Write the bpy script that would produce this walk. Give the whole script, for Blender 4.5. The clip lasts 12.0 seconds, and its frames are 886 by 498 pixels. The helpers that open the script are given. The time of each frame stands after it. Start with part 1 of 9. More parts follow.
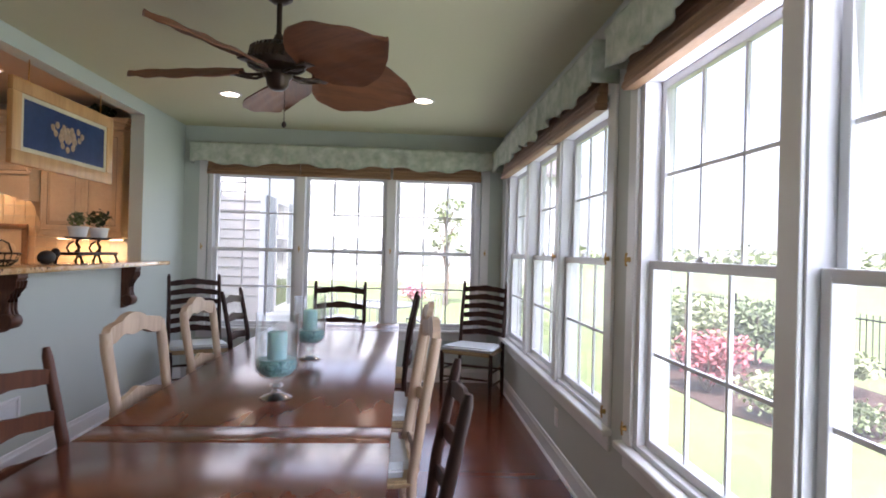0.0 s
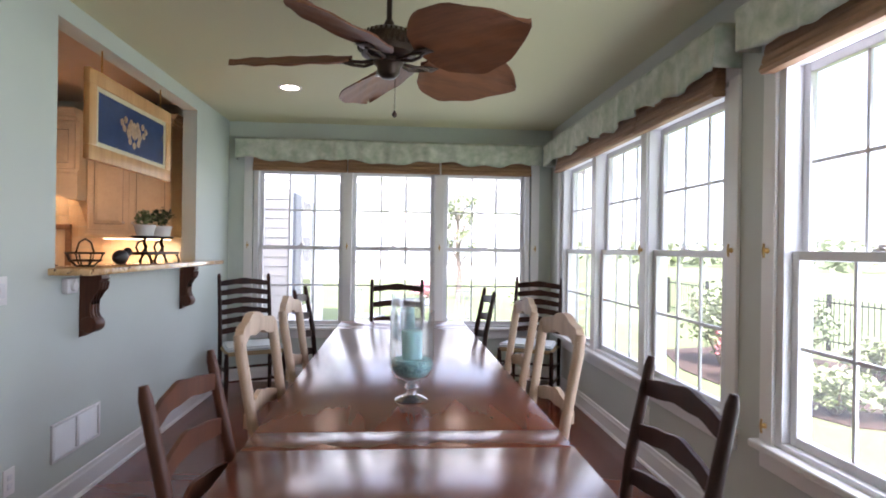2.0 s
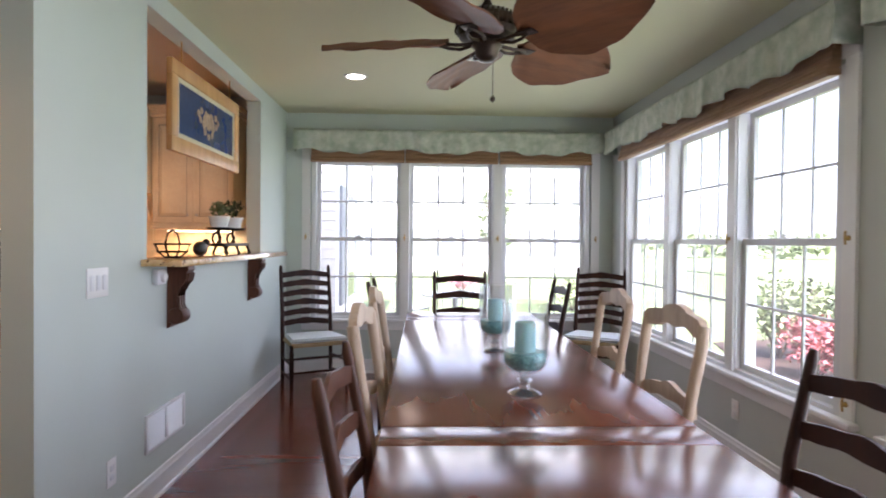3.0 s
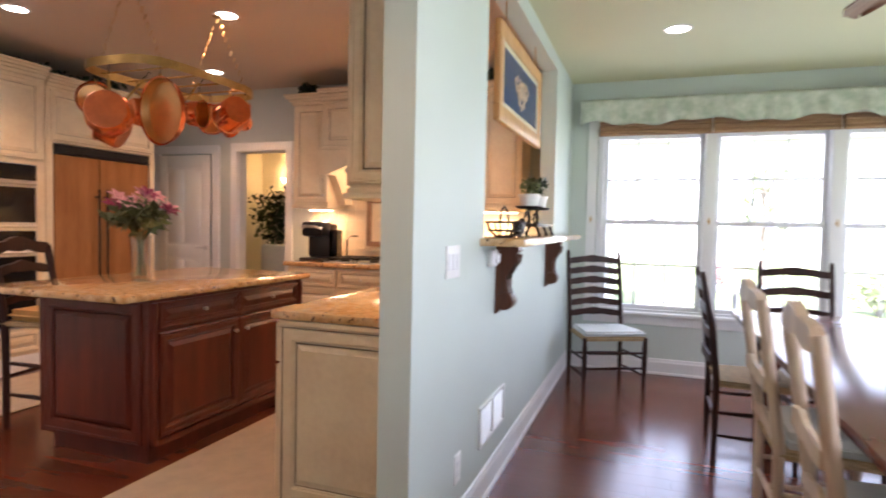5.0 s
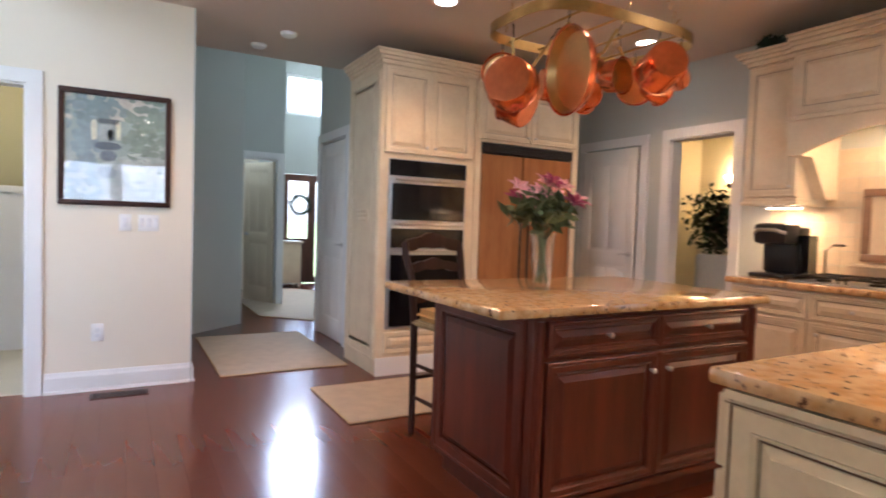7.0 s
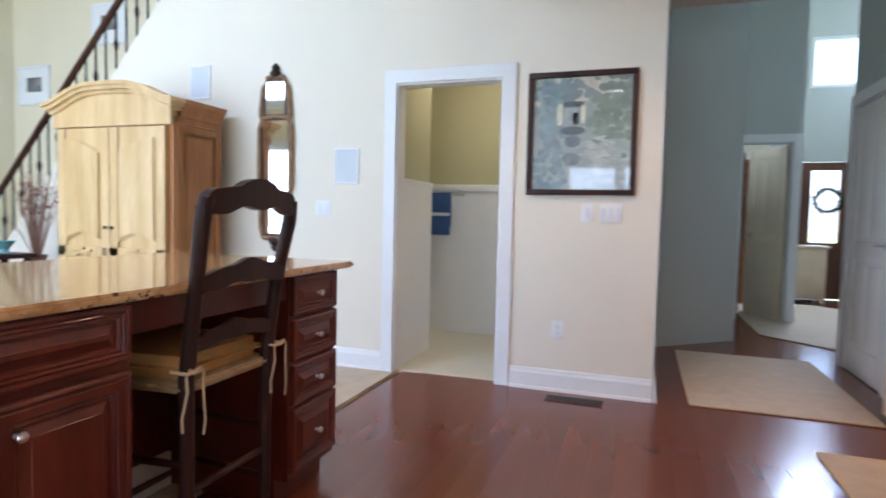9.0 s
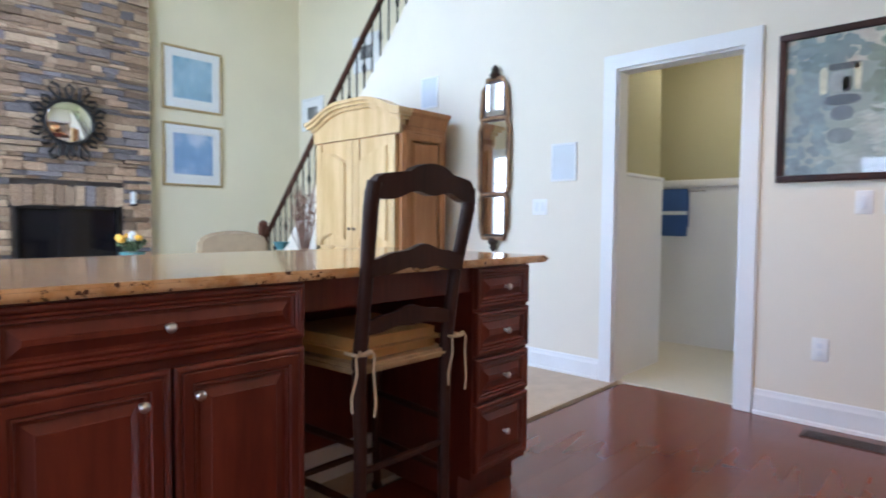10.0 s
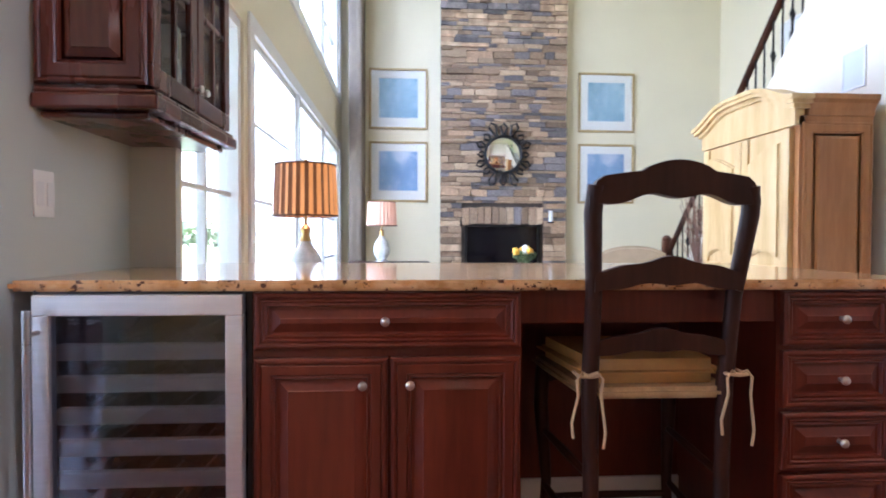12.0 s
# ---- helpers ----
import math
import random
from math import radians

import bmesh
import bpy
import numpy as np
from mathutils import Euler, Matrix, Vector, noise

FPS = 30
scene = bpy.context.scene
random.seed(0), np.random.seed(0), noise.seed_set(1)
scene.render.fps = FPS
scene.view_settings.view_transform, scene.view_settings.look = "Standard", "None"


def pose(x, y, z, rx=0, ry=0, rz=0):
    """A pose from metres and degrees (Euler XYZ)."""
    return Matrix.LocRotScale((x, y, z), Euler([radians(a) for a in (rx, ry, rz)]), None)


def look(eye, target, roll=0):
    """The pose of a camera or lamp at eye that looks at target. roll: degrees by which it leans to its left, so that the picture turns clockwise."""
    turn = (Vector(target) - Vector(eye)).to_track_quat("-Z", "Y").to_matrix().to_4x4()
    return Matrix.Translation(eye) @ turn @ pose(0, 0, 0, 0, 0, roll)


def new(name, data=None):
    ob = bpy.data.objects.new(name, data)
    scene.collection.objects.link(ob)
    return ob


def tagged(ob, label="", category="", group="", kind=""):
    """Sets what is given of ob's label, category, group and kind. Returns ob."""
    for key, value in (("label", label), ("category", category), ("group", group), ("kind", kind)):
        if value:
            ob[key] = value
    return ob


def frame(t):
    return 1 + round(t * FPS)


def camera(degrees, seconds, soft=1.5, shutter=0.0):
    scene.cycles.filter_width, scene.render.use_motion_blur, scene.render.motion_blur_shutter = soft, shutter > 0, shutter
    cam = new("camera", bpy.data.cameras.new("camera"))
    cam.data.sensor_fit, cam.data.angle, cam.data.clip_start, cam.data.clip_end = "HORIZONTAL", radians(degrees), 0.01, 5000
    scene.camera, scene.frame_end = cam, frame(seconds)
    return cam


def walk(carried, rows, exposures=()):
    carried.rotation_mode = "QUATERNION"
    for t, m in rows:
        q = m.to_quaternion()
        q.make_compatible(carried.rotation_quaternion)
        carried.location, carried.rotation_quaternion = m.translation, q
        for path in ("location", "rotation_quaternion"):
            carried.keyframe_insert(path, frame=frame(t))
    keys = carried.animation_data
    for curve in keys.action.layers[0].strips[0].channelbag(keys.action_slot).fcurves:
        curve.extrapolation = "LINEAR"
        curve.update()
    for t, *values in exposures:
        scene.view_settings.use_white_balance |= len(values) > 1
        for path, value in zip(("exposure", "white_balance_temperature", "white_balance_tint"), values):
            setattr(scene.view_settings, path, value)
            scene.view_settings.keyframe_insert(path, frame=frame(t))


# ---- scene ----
cam = camera(74.9, 12.0, 1.8, 0.35)
PATH = [
    (0, (2.282, -1.678, 1.388), (2.413, 0.318, 1.394), 1.5),
    (0.5, (2.14, -1.646, 1.379), (2.278, 0.349, 1.396), 1.3),
    (1, (1.997, -1.624, 1.381), (2.143, 0.37, 1.393), 1.0),
    (1.5, (1.861, -1.581, 1.374), (2.008, 0.413, 1.38), 0.7),
    (2, (1.706, -1.525, 1.359), (1.86, 0.469, 1.358), 0.8),
    (2.5, (1.551, -1.479, 1.346), (1.678, 0.517, 1.331), 0.6),
    (4.5, (0.85, -1.173, 1.318), (0.458, 0.787, 1.246), 1.1),
    (5, (0.712, -1.043, 1.292), (0.04, 0.839, 1.208), 1.2),
    (5.5, (0.532, -0.856, 1.259), (-0.443, 0.889, 1.166), 1.4),
    (6, (0.349, -0.653, 1.235), (-0.906, 0.901, 1.138), 1.7),
    (6.5, (0.216, -0.383, 1.223), (-1.304, 0.914, 1.133), 1.8),
    (8.5, (-0.608, 0.156, 1.164), (-2.593, -0.069, 1.057), 1.7),
    (9, (-0.782, 0.2, 1.108), (-2.671, -0.445, 0.998), 1.3),
    (9.5, (-0.92, 0.248, 1.065), (-2.632, -0.78, 0.958), 0.9),
    (10, (-1.027, 0.309, 1.037), (-2.487, -1.055, 0.946), 0.5),
    (10.5, (-1.137, 0.334, 1.019), (-2.282, -1.305, 0.944), 0.2),
    (11, (-1.249, 0.37, 1.012), (-2.03, -1.47, 0.95), 0.1),
    (11.5, (-1.396, 0.415, 1.001), (-1.823, -1.538, 0.956), 0.2),
    (12, (-1.588, 0.493, 1.019), (-1.722, -1.502, 0.977), 0.2),
]
EXPOSURES = [(0, 1.5, 6100, 31), (1.5, 1.7, 6100, 31), (2.5, 1.85, 6050, 31), (4.5, 2.35, 6050, 27), (5.5, 2.73, 6050, 30), (6.5, 2.7, 5500, 24), (8.5, 2.5, 5400, 19), (10, 2.45, 5100, 19), (11, 2.55, 5150, 22), (12, 2.8, 5200, 25)]
walk(cam, [(t, look(*p)) for t, *p in PATH], EXPOSURES)

# ---- world, sun, window light ----
world = bpy.data.worlds.new("sky")
scene.world = world
world.use_nodes = True
wn = world.node_tree.nodes
sky = wn.new("ShaderNodeTexSky")
sky.sky_type = 'NISHITA'
sky.sun_disc = False
sky.dust_density = 4.0
SUN_EL, SUN_AZ = 55.0, 188.0   # degrees; azimuth clockwise from +y
sky.sun_elevation, sky.sun_rotation = radians(SUN_EL), radians(SUN_AZ)
wl = world.node_tree.links
wl.new(sky.outputs[0], wn["Background"].inputs[0])
wn["Background"].inputs[1].default_value = 0.15
# thin even haze over the whole sky
haze = wn.new("ShaderNodeBackground")
haze.inputs[0].default_value, haze.inputs[1].default_value = (0.95, 0.98, 1.0, 1), 0.32
both = wn.new("ShaderNodeAddShader")
wl.new(wn["Background"].outputs[0], both.inputs[0])
wl.new(haze.outputs[0], both.inputs[1])
wl.new(both.outputs[0], wn["World Output"].inputs[0])
sd = bpy.data.lights.new("sun", 'SUN')
sd.energy, sd.angle, sd.color = 5.0, radians(0.5), (1, 0.95, 0.88)
_el, _az = radians(SUN_EL), radians(SUN_AZ)
_from = Vector((math.sin(_az) * math.cos(_el), math.cos(_az) * math.cos(_el), math.sin(_el)))
new("sun", sd).matrix_world = look(_from * 30, (0, 0, 0))


def area_light(name, at, toward, w, h, watts, color):
    d = bpy.data.lights.new(name, 'AREA')
    d.shape, d.size, d.size_y, d.energy, d.color = 'RECTANGLE', w, h, watts, color
    ob = new(name, d)
    ob.matrix_world = look(at, toward)
    return ob


SKY = (0.86, 0.94, 1.0)
# skylight in the openings of the windows
area_light("skylight_far", (1.65, 4.56, 1.36), (1.65, 0, 1.1), 2.8, 1.6, 5, SKY)
area_light("skylight_side", (3.43, 2.6, 1.36), (0, 2.6, 1.1), 2.8, 1.6, 4.5, SKY)
area_light("skylight_side_near", (3.43, -0.22, 1.36), (0, -0.22, 1.1), 1.9, 1.6, 15, SKY)
area_light("skylight_family", (-0.58, -4.3, 1.4), (-4.5, -4.3, 1.2), 3.6, 1.8, 19, SKY)
area_light("skylight_family_high", (-0.58, -4.3, 3.7), (-4.5, -4.3, 1.6), 3.6, 1.7, 20, SKY)
area_light("skylight_foyer", (-10.79, 2.95, 3.52), (-6, 2.95, 3.3), 0.86, 0.70, 27, SKY)


def can_lamp(x, y, z, watts, color=(1.0, 0.57, 0.26)):
    d = bpy.data.lights.new("can_lamp", 'SPOT')
    d.energy, d.color, d.spot_size, d.spot_blend, d.shadow_soft_size = watts, color, radians(125), 0.6, 0.05
    new("can_lamp", d).matrix_world = look((x, y, z), (x, y, 0))


# last two are unseen, added to warm the beige wall and peninsula end
KITCHEN_CANS = [(-3.40, 1.73), (-2.08, 2.25), (-3.24, 3.46), (-0.95, 3.0), (-3.45, -0.05), (-0.75, -0.15)]
for cx, cy in KITCHEN_CANS:
    can_lamp(cx, cy, 2.655, 6.6)
SUN_CANS = [(0.84, 3.1), (2.40, 3.05), (0.84, 0.2), (2.40, 0.2)]
for cx, cy in SUN_CANS:
    can_lamp(cx, cy, 2.575, 1.3)

# ---- helpers of this scene ----
def rgb(c):
    return (*c, 1.0)


def mat(name, base, rough=0.5, metal=0.0, vary=0.10, scale=6.0, bump=0.0, fine=60.0, coat=0.0, second=None, stretch=(1, 1, 1), rand=0.0, spec=0.5, emit=0.0, emit_color=None, trans=0.0, sub=0.0):
    m = bpy.data.materials.new(name)
    m.use_nodes = True
    nt = m.node_tree
    n, l = nt.nodes, nt.links
    b = n["Principled BSDF"]
    tc = n.new("ShaderNodeTexCoord")
    mp = n.new("ShaderNodeMapping")
    mp.inputs["Scale"].default_value = stretch
    l.new(tc.outputs["Object"], mp.inputs[0])
    big = n.new("ShaderNodeTexNoise")
    big.inputs["Scale"].default_value, big.inputs["Detail"].default_value = scale, 6
    l.new(mp.outputs[0], big.inputs["Vector"])
    small = n.new("ShaderNodeTexNoise")
    small.inputs["Scale"].default_value, small.inputs["Detail"].default_value = fine, 4
    l.new(mp.outputs[0], small.inputs["Vector"])
    add = n.new("ShaderNodeMath")
    add.operation = 'MULTIPLY_ADD'
    l.new(small.outputs[0], add.inputs[0])
    add.inputs[1].default_value = 0.4
    l.new(big.outputs[0], add.inputs[2])
    ramp = n.new("ShaderNodeValToRGB")
    dark = tuple(c * (1 - vary) for c in base)
    lite = second if second else tuple(min(1, c * (1 + vary)) for c in base)
    ramp.color_ramp.elements[0].position, ramp.color_ramp.elements[1].position = 0.45, 0.95
    ramp.color_ramp.elements[0].color, ramp.color_ramp.elements[1].color = rgb(dark), rgb(lite)
    l.new(add.outputs[0], ramp.inputs[0])
    out = ramp.outputs[0]
    if rand:
        oi = n.new("ShaderNodeObjectInfo")
        hs = n.new("ShaderNodeHueSaturation")
        mr = n.new("ShaderNodeMapRange")
        mr.inputs[3].default_value, mr.inputs[4].default_value = 1 - rand, 1 + rand
        geo = n.new("ShaderNodeNewGeometry")
        sm = n.new("ShaderNodeMath")
        sm.operation = 'ADD'
        l.new(oi.outputs["Random"], sm.inputs[0])
        l.new(geo.outputs["Random Per Island"], sm.inputs[1])
        fr = n.new("ShaderNodeMath")
        fr.operation = 'FRACT'
        l.new(sm.outputs[0], fr.inputs[0])
        l.new(fr.outputs[0], mr.inputs[0])
        l.new(mr.outputs[0], hs.inputs["Value"])
        l.new(out, hs.inputs["Color"])
        out = hs.outputs[0]
    l.new(out, b.inputs["Base Color"])
    rr = n.new("ShaderNodeMapRange")
    rr.inputs[3].default_value, rr.inputs[4].default_value = max(0.02, rough * 0.8), min(1, rough * 1.2)
    l.new(big.outputs[0], rr.inputs[0])
    l.new(rr.outputs[0], b.inputs["Roughness"])
    b.inputs["Metallic"].default_value = metal
    b.inputs["Specular IOR Level"].default_value = spec
    b.inputs["Coat Weight"].default_value = coat
    b.inputs["Coat Roughness"].default_value = 0.08
    if trans:
        b.inputs["Transmission Weight"].default_value = trans
    if sub:
        b.inputs["Subsurface Weight"].default_value = sub
    if emit:
        b.inputs["Emission Color"].default_value = rgb(emit_color or base)
        b.inputs["Emission Strength"].default_value = emit
    if bump:
        bp = n.new("ShaderNodeBump")
        bp.inputs["Strength"].default_value, bp.inputs["Distance"].default_value = bump, 0.01
        l.new(add.outputs[0], bp.inputs["Height"])
        l.new(bp.outputs[0], b.inputs["Normal"])
    return m


def wood(name, dark, light, rough=0.35, along="z", coat=0.0, rand=0.0, scale=9.0):
    s = {"x": (0.12, 1, 1), "y": (1, 0.12, 1), "z": (1, 1, 0.12)}[along]
    mid = tuple((a + b) / 2 for a, b in zip(dark, light))
    m = mat(name, mid, rough, vary=0.0, second=light, scale=scale, fine=70, bump=0.0 if coat else 0.05, stretch=s, coat=coat, rand=rand)
    for nd in m.node_tree.nodes:
        if nd.type == 'VALTORGB':
            nd.color_ramp.elements[0].color = rgb(dark)
            nd.color_ramp.elements[0].position, nd.color_ramp.elements[1].position = 0.5, 0.9
    return m


def glass(name, tint=(1, 1, 1), rough=0.0, thin=True, edge=0.5, base=0.025, power=5.0, veil=0.0):
    m = bpy.data.materials.new(name)
    m.use_nodes = True
    nt = m.node_tree
    n, l = nt.nodes, nt.links
    if not thin:
        b = n["Principled BSDF"]
        b.inputs["Base Color"].default_value = rgb(tint)
        b.inputs["Transmission Weight"].default_value = 1
        b.inputs["Roughness"].default_value = rough
        b.inputs["IOR"].default_value = 1.3
        return m
    out = n["Material Output"]
    n.remove(n["Principled BSDF"])
    tr = n.new("ShaderNodeBsdfTransparent")
    tr.inputs[0].default_value = rgb(tint)
    gl = n.new("ShaderNodeBsdfGlossy")
    gl.inputs["Roughness"].default_value = 0.02
    mx = n.new("ShaderNodeMixShader")
    lw = n.new("ShaderNodeLayerWeight")
    lw.inputs[0].default_value = 0.5
    pw = n.new("ShaderNodeMath")
    pw.operation = 'POWER'
    l.new(lw.outputs["Facing"], pw.inputs[0])
    pw.inputs[1].default_value = power
    sc = n.new("ShaderNodeMath")
    sc.operation = 'MULTIPLY_ADD'
    l.new(pw.outputs[0], sc.inputs[0])
    sc.inputs[1].default_value, sc.inputs[2].default_value = edge, base
    l.new(sc.outputs[0], mx.inputs[0])
    # white translucent share: puts a pale glare haze into the glass itself
    if veil:
        tl = n.new("ShaderNodeBsdfTranslucent")
        tl.inputs[0].default_value = (0.9, 0.92, 0.9, 1)
        md = n.new("ShaderNodeMixShader")
        md.inputs[0].default_value = veil
        l.new(tr.outputs[0], md.inputs[1])
        l.new(tl.outputs[0], md.inputs[2])
        tr = md
    l.new(tr.outputs[0], mx.inputs[1])
    l.new(gl.outputs[0], mx.inputs[2])
    l.new(mx.outputs[0], out.inputs[0])
    return m


def granite(name, a, b_, c):
    m = mat(name, a, 0.12, vary=0.25, scale=14, fine=120, coat=0.4)
    nt = m.node_tree
    n, l = nt.nodes, nt.links
    bs = n["Principled BSDF"]
    src = bs.inputs["Base Color"].links[0].from_socket
    vo = n.new("ShaderNodeTexVoronoi")
    vo.inputs["Scale"].default_value = 70
    tc = [x for x in n if x.type == 'TEX_COORD'][0]
    l.new(tc.outputs["Object"], vo.inputs["Vector"])
    r1 = n.new("ShaderNodeValToRGB")
    r1.color_ramp.elements[0].position, r1.color_ramp.elements[1].position = 0.35, 0.6
    r1.color_ramp.elements[0].color, r1.color_ramp.elements[1].color = (0, 0, 0, 1), (1, 1, 1, 1)
    nz = n.new("ShaderNodeTexNoise")
    nz.inputs["Scale"].default_value, nz.inputs["Detail"].default_value = 22, 8
    l.new(tc.outputs["Object"], nz.inputs["Vector"])
    l.new(nz.outputs[0], r1.inputs[0])
    mx = n.new("ShaderNodeMixRGB")
    l.new(r1.outputs[0], mx.inputs[0])
    l.new(src, mx.inputs[1])
    mx.inputs[2].default_value = rgb(b_)
    r2 = n.new("ShaderNodeValToRGB")
    r2.color_ramp.elements[0].position, r2.color_ramp.elements[1].position = 0.60, 0.66
    nz2 = n.new("ShaderNodeTexNoise")
    nz2.inputs["Scale"].default_value, nz2.inputs["Detail"].default_value = 48, 5
    l.new(tc.outputs["Object"], nz2.inputs["Vector"])
    l.new(nz2.outputs[0], r2.inputs[0])
    mx2 = n.new("ShaderNodeMixRGB")
    l.new(r2.outputs[0], mx2.inputs[0])
    l.new(mx.outputs[0], mx2.inputs[1])
    mx2.inputs[2].default_value = rgb(c)
    l.new(mx2.outputs[0], bs.inputs["Base Color"])
    return m


def box(bm, x0, x1, y0, y1, z0, z1, bev=0.0):
    r = bmesh.ops.create_cube(bm, size=1.0)
    m = Matrix.Translation(((x0 + x1) / 2, (y0 + y1) / 2, (z0 + z1) / 2)) @ Matrix.Diagonal((abs(x1 - x0), abs(y1 - y0), abs(z1 - z0), 1))
    bmesh.ops.transform(bm, matrix=m, verts=r["verts"])
    if bev:
        es = list({e for v in r["verts"] for e in v.link_edges})
        bmesh.ops.bevel(bm, geom=es, offset=bev, segments=2, affect='EDGES', profile=0.5)


def rod(bm, a, b_, r0, r1=None, seg=12):
    a, b_ = Vector(a), Vector(b_)
    r1 = r0 if r1 is None else r1
    d = b_ - a
    q = d.to_track_quat('Z', 'Y').to_matrix().to_4x4()
    g = bmesh.ops.create_cone(bm, cap_ends=True, segments=seg, radius1=r0, radius2=r1, depth=d.length)
    bmesh.ops.transform(bm, matrix=Matrix.Translation((a + b_) / 2) @ q, verts=g["verts"])


def tube(bm, pts, r, seg=8):
    """A bent round bar through the points; r is one radius or one a point."""
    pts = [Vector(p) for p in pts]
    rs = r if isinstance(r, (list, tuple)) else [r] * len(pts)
    rings = []
    for i, p in enumerate(pts):
        d = (pts[min(i + 1, len(pts) - 1)] - pts[max(i - 1, 0)]).normalized()
        up = Vector((0, 0, 1)) if abs(d.z) < 0.9 else Vector((1, 0, 0))
        s = d.cross(up).normalized()
        u = s.cross(d)
        rings.append([bm.verts.new(p + rs[i] * (math.cos(k * 2 * math.pi / seg) * s + math.sin(k * 2 * math.pi / seg) * u)) for k in range(seg)])
    for a, b_ in zip(rings, rings[1:]):
        for k in range(seg):
            bm.faces.new((a[k], a[(k + 1) % seg], b_[(k + 1) % seg], b_[k]))
    bm.faces.new(rings[0][::-1])
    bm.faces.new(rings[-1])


def lathe(bm, prof, at=(0, 0, 0), seg=24, m=None):
    """A turned body: prof is (radius, height) pairs from the bottom up."""
    rings = []
    mm = Matrix.Translation(at) if m is None else m
    for r, z in prof:
        if r < 1e-5:
            rings.append([bm.verts.new(mm @ Vector((0, 0, z)))])
        else:
            rings.append([bm.verts.new(mm @ Vector((r * math.cos(k * 2 * math.pi / seg), r * math.sin(k * 2 * math.pi / seg), z))) for k in range(seg)])
    for a, b_ in zip(rings, rings[1:]):
        for k in range(seg):
            j = (k + 1) % seg
            if len(a) == 1 and len(b_) == 1:
                continue
            if len(a) == 1:
                bm.faces.new((a[0], b_[j], b_[k]))
            elif len(b_) == 1:
                bm.faces.new((a[k], a[j], b_[0]))
            else:
                bm.faces.new((a[k], a[j], b_[j], b_[k]))


def prism(bm, pts, axis, a, b_):
    """A flat outline pushed out along an axis: axis y takes (x, z), x takes (y, z), z takes (x, y)."""
    def at(p, w):
        return {"y": (p[0], w, p[1]), "x": (w, p[0], p[1]), "z": (p[0], p[1], w)}[axis]
    lo = [bm.verts.new(at(p, a)) for p in pts]
    hi = [bm.verts.new(at(p, b_)) for p in pts]
    n = len(pts)
    bm.faces.new(lo)
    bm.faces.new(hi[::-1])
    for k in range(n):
        bm.faces.new((lo[k], hi[k], hi[(k + 1) % n], lo[(k + 1) % n]))
    bmesh.ops.recalc_face_normals(bm, faces=bm.faces[:])


def mesh(name, bm, material, smooth=40):
    me = bpy.data.meshes.new(name)
    bmesh.ops.recalc_face_normals(bm, faces=bm.faces[:])
    bm.to_mesh(me)
    bm.free()
    me.materials.append(material)
    if smooth:
        me.shade_smooth()
        me.set_sharp_from_angle(angle=radians(smooth))
    return me


def part(name, bm, material, parent=None, label="", smooth=40, at=None):
    ob = new(name, mesh(name, bm, material, smooth))
    if parent:
        ob.parent = parent
    if at:
        ob.matrix_basis = at
    return tagged(ob, label)


def thing(name, label, category, m=None, group="", kind=""):
    ob = new(name)
    ob.empty_display_size = 0.1
    if m is not None:
        ob.matrix_basis = m
    return tagged(ob, label, category, group, kind)


def B():
    return bmesh.new()


def wall_cells(bm, axis, a, b_, u0, u1, z0, z1, holes=()):
    """A wall slab from a to b across, u0..u1 along, z0..z1 up, with openings (u0, u1, z0, z1) through it."""
    us = sorted({u0, u1, *[h[0] for h in holes], *[h[1] for h in holes]})
    zs = sorted({z0, z1, *[h[2] for h in holes], *[h[3] for h in holes]})
    us = [u for u in us if u0 <= u <= u1]
    zs = [z for z in zs if z0 <= z <= z1]
    for i in range(len(us) - 1):
        for j in range(len(zs) - 1):
            cu, cz = (us[i] + us[i + 1]) / 2, (zs[j] + zs[j + 1]) / 2
            if any(h[0] < cu < h[1] and h[2] < cz < h[3] for h in holes):
                continue
            if axis == "x":
                box(bm, us[i], us[i + 1], a, b_, zs[j], zs[j + 1])
            else:
                box(bm, a, b_, us[i], us[i + 1], zs[j], zs[j + 1])
    bmesh.ops.remove_doubles(bm, verts=bm.verts[:], dist=1e-4)
    seen = {}
    for f in bm.faces[:]:
        key = frozenset(v.index for v in f.verts)
        seen.setdefault(key, []).append(f)
    bm.verts.index_update()
    seen = {}
    for f in bm.faces[:]:
        seen.setdefault(frozenset(v.index for v in f.verts), []).append(f)
    bmesh.ops.delete(bm, geom=[f for fs in seen.values() if len(fs) > 1 for f in fs], context='FACES')


def wall(name, material, axis, a, b_, u0, u1, z0, z1, holes=(), label=""):
    bm = B()
    wall_cells(bm, axis, a, b_, u0, u1, z0, z1, holes)
    return tagged(part(name, bm, material, smooth=0), label, "wall", kind="structure")


def leaves(bm, c, rad, n, size, rng, flat=0.5):
    """Many small leaf blades strewn through an uneven ellipsoid."""
    c = Vector(c)
    for _ in range(n):
        d = Vector((rng.gauss(0, 1), rng.gauss(0, 1), rng.gauss(0, 1))).normalized()
        k = rng.random() ** 0.45 * (0.8 + 0.35 * noise.noise(d * 2.2 + c))
        p = c + Vector((d.x * rad[0], d.y * rad[1], d.z * rad[2])) * k
        q = Euler((rng.uniform(-1, 1), rng.uniform(-1, 1), rng.uniform(0, 6.3))).to_matrix()
        s = size * rng.uniform(0.6, 1.3)
        vs = [bm.verts.new(p + q @ Vector(v) * s) for v in ((-0.5, 0, 0), (0, -0.28, 0.06), (0.5, 0, 0), (0, 0.28, 0.06))]
        bm.faces.new(vs)

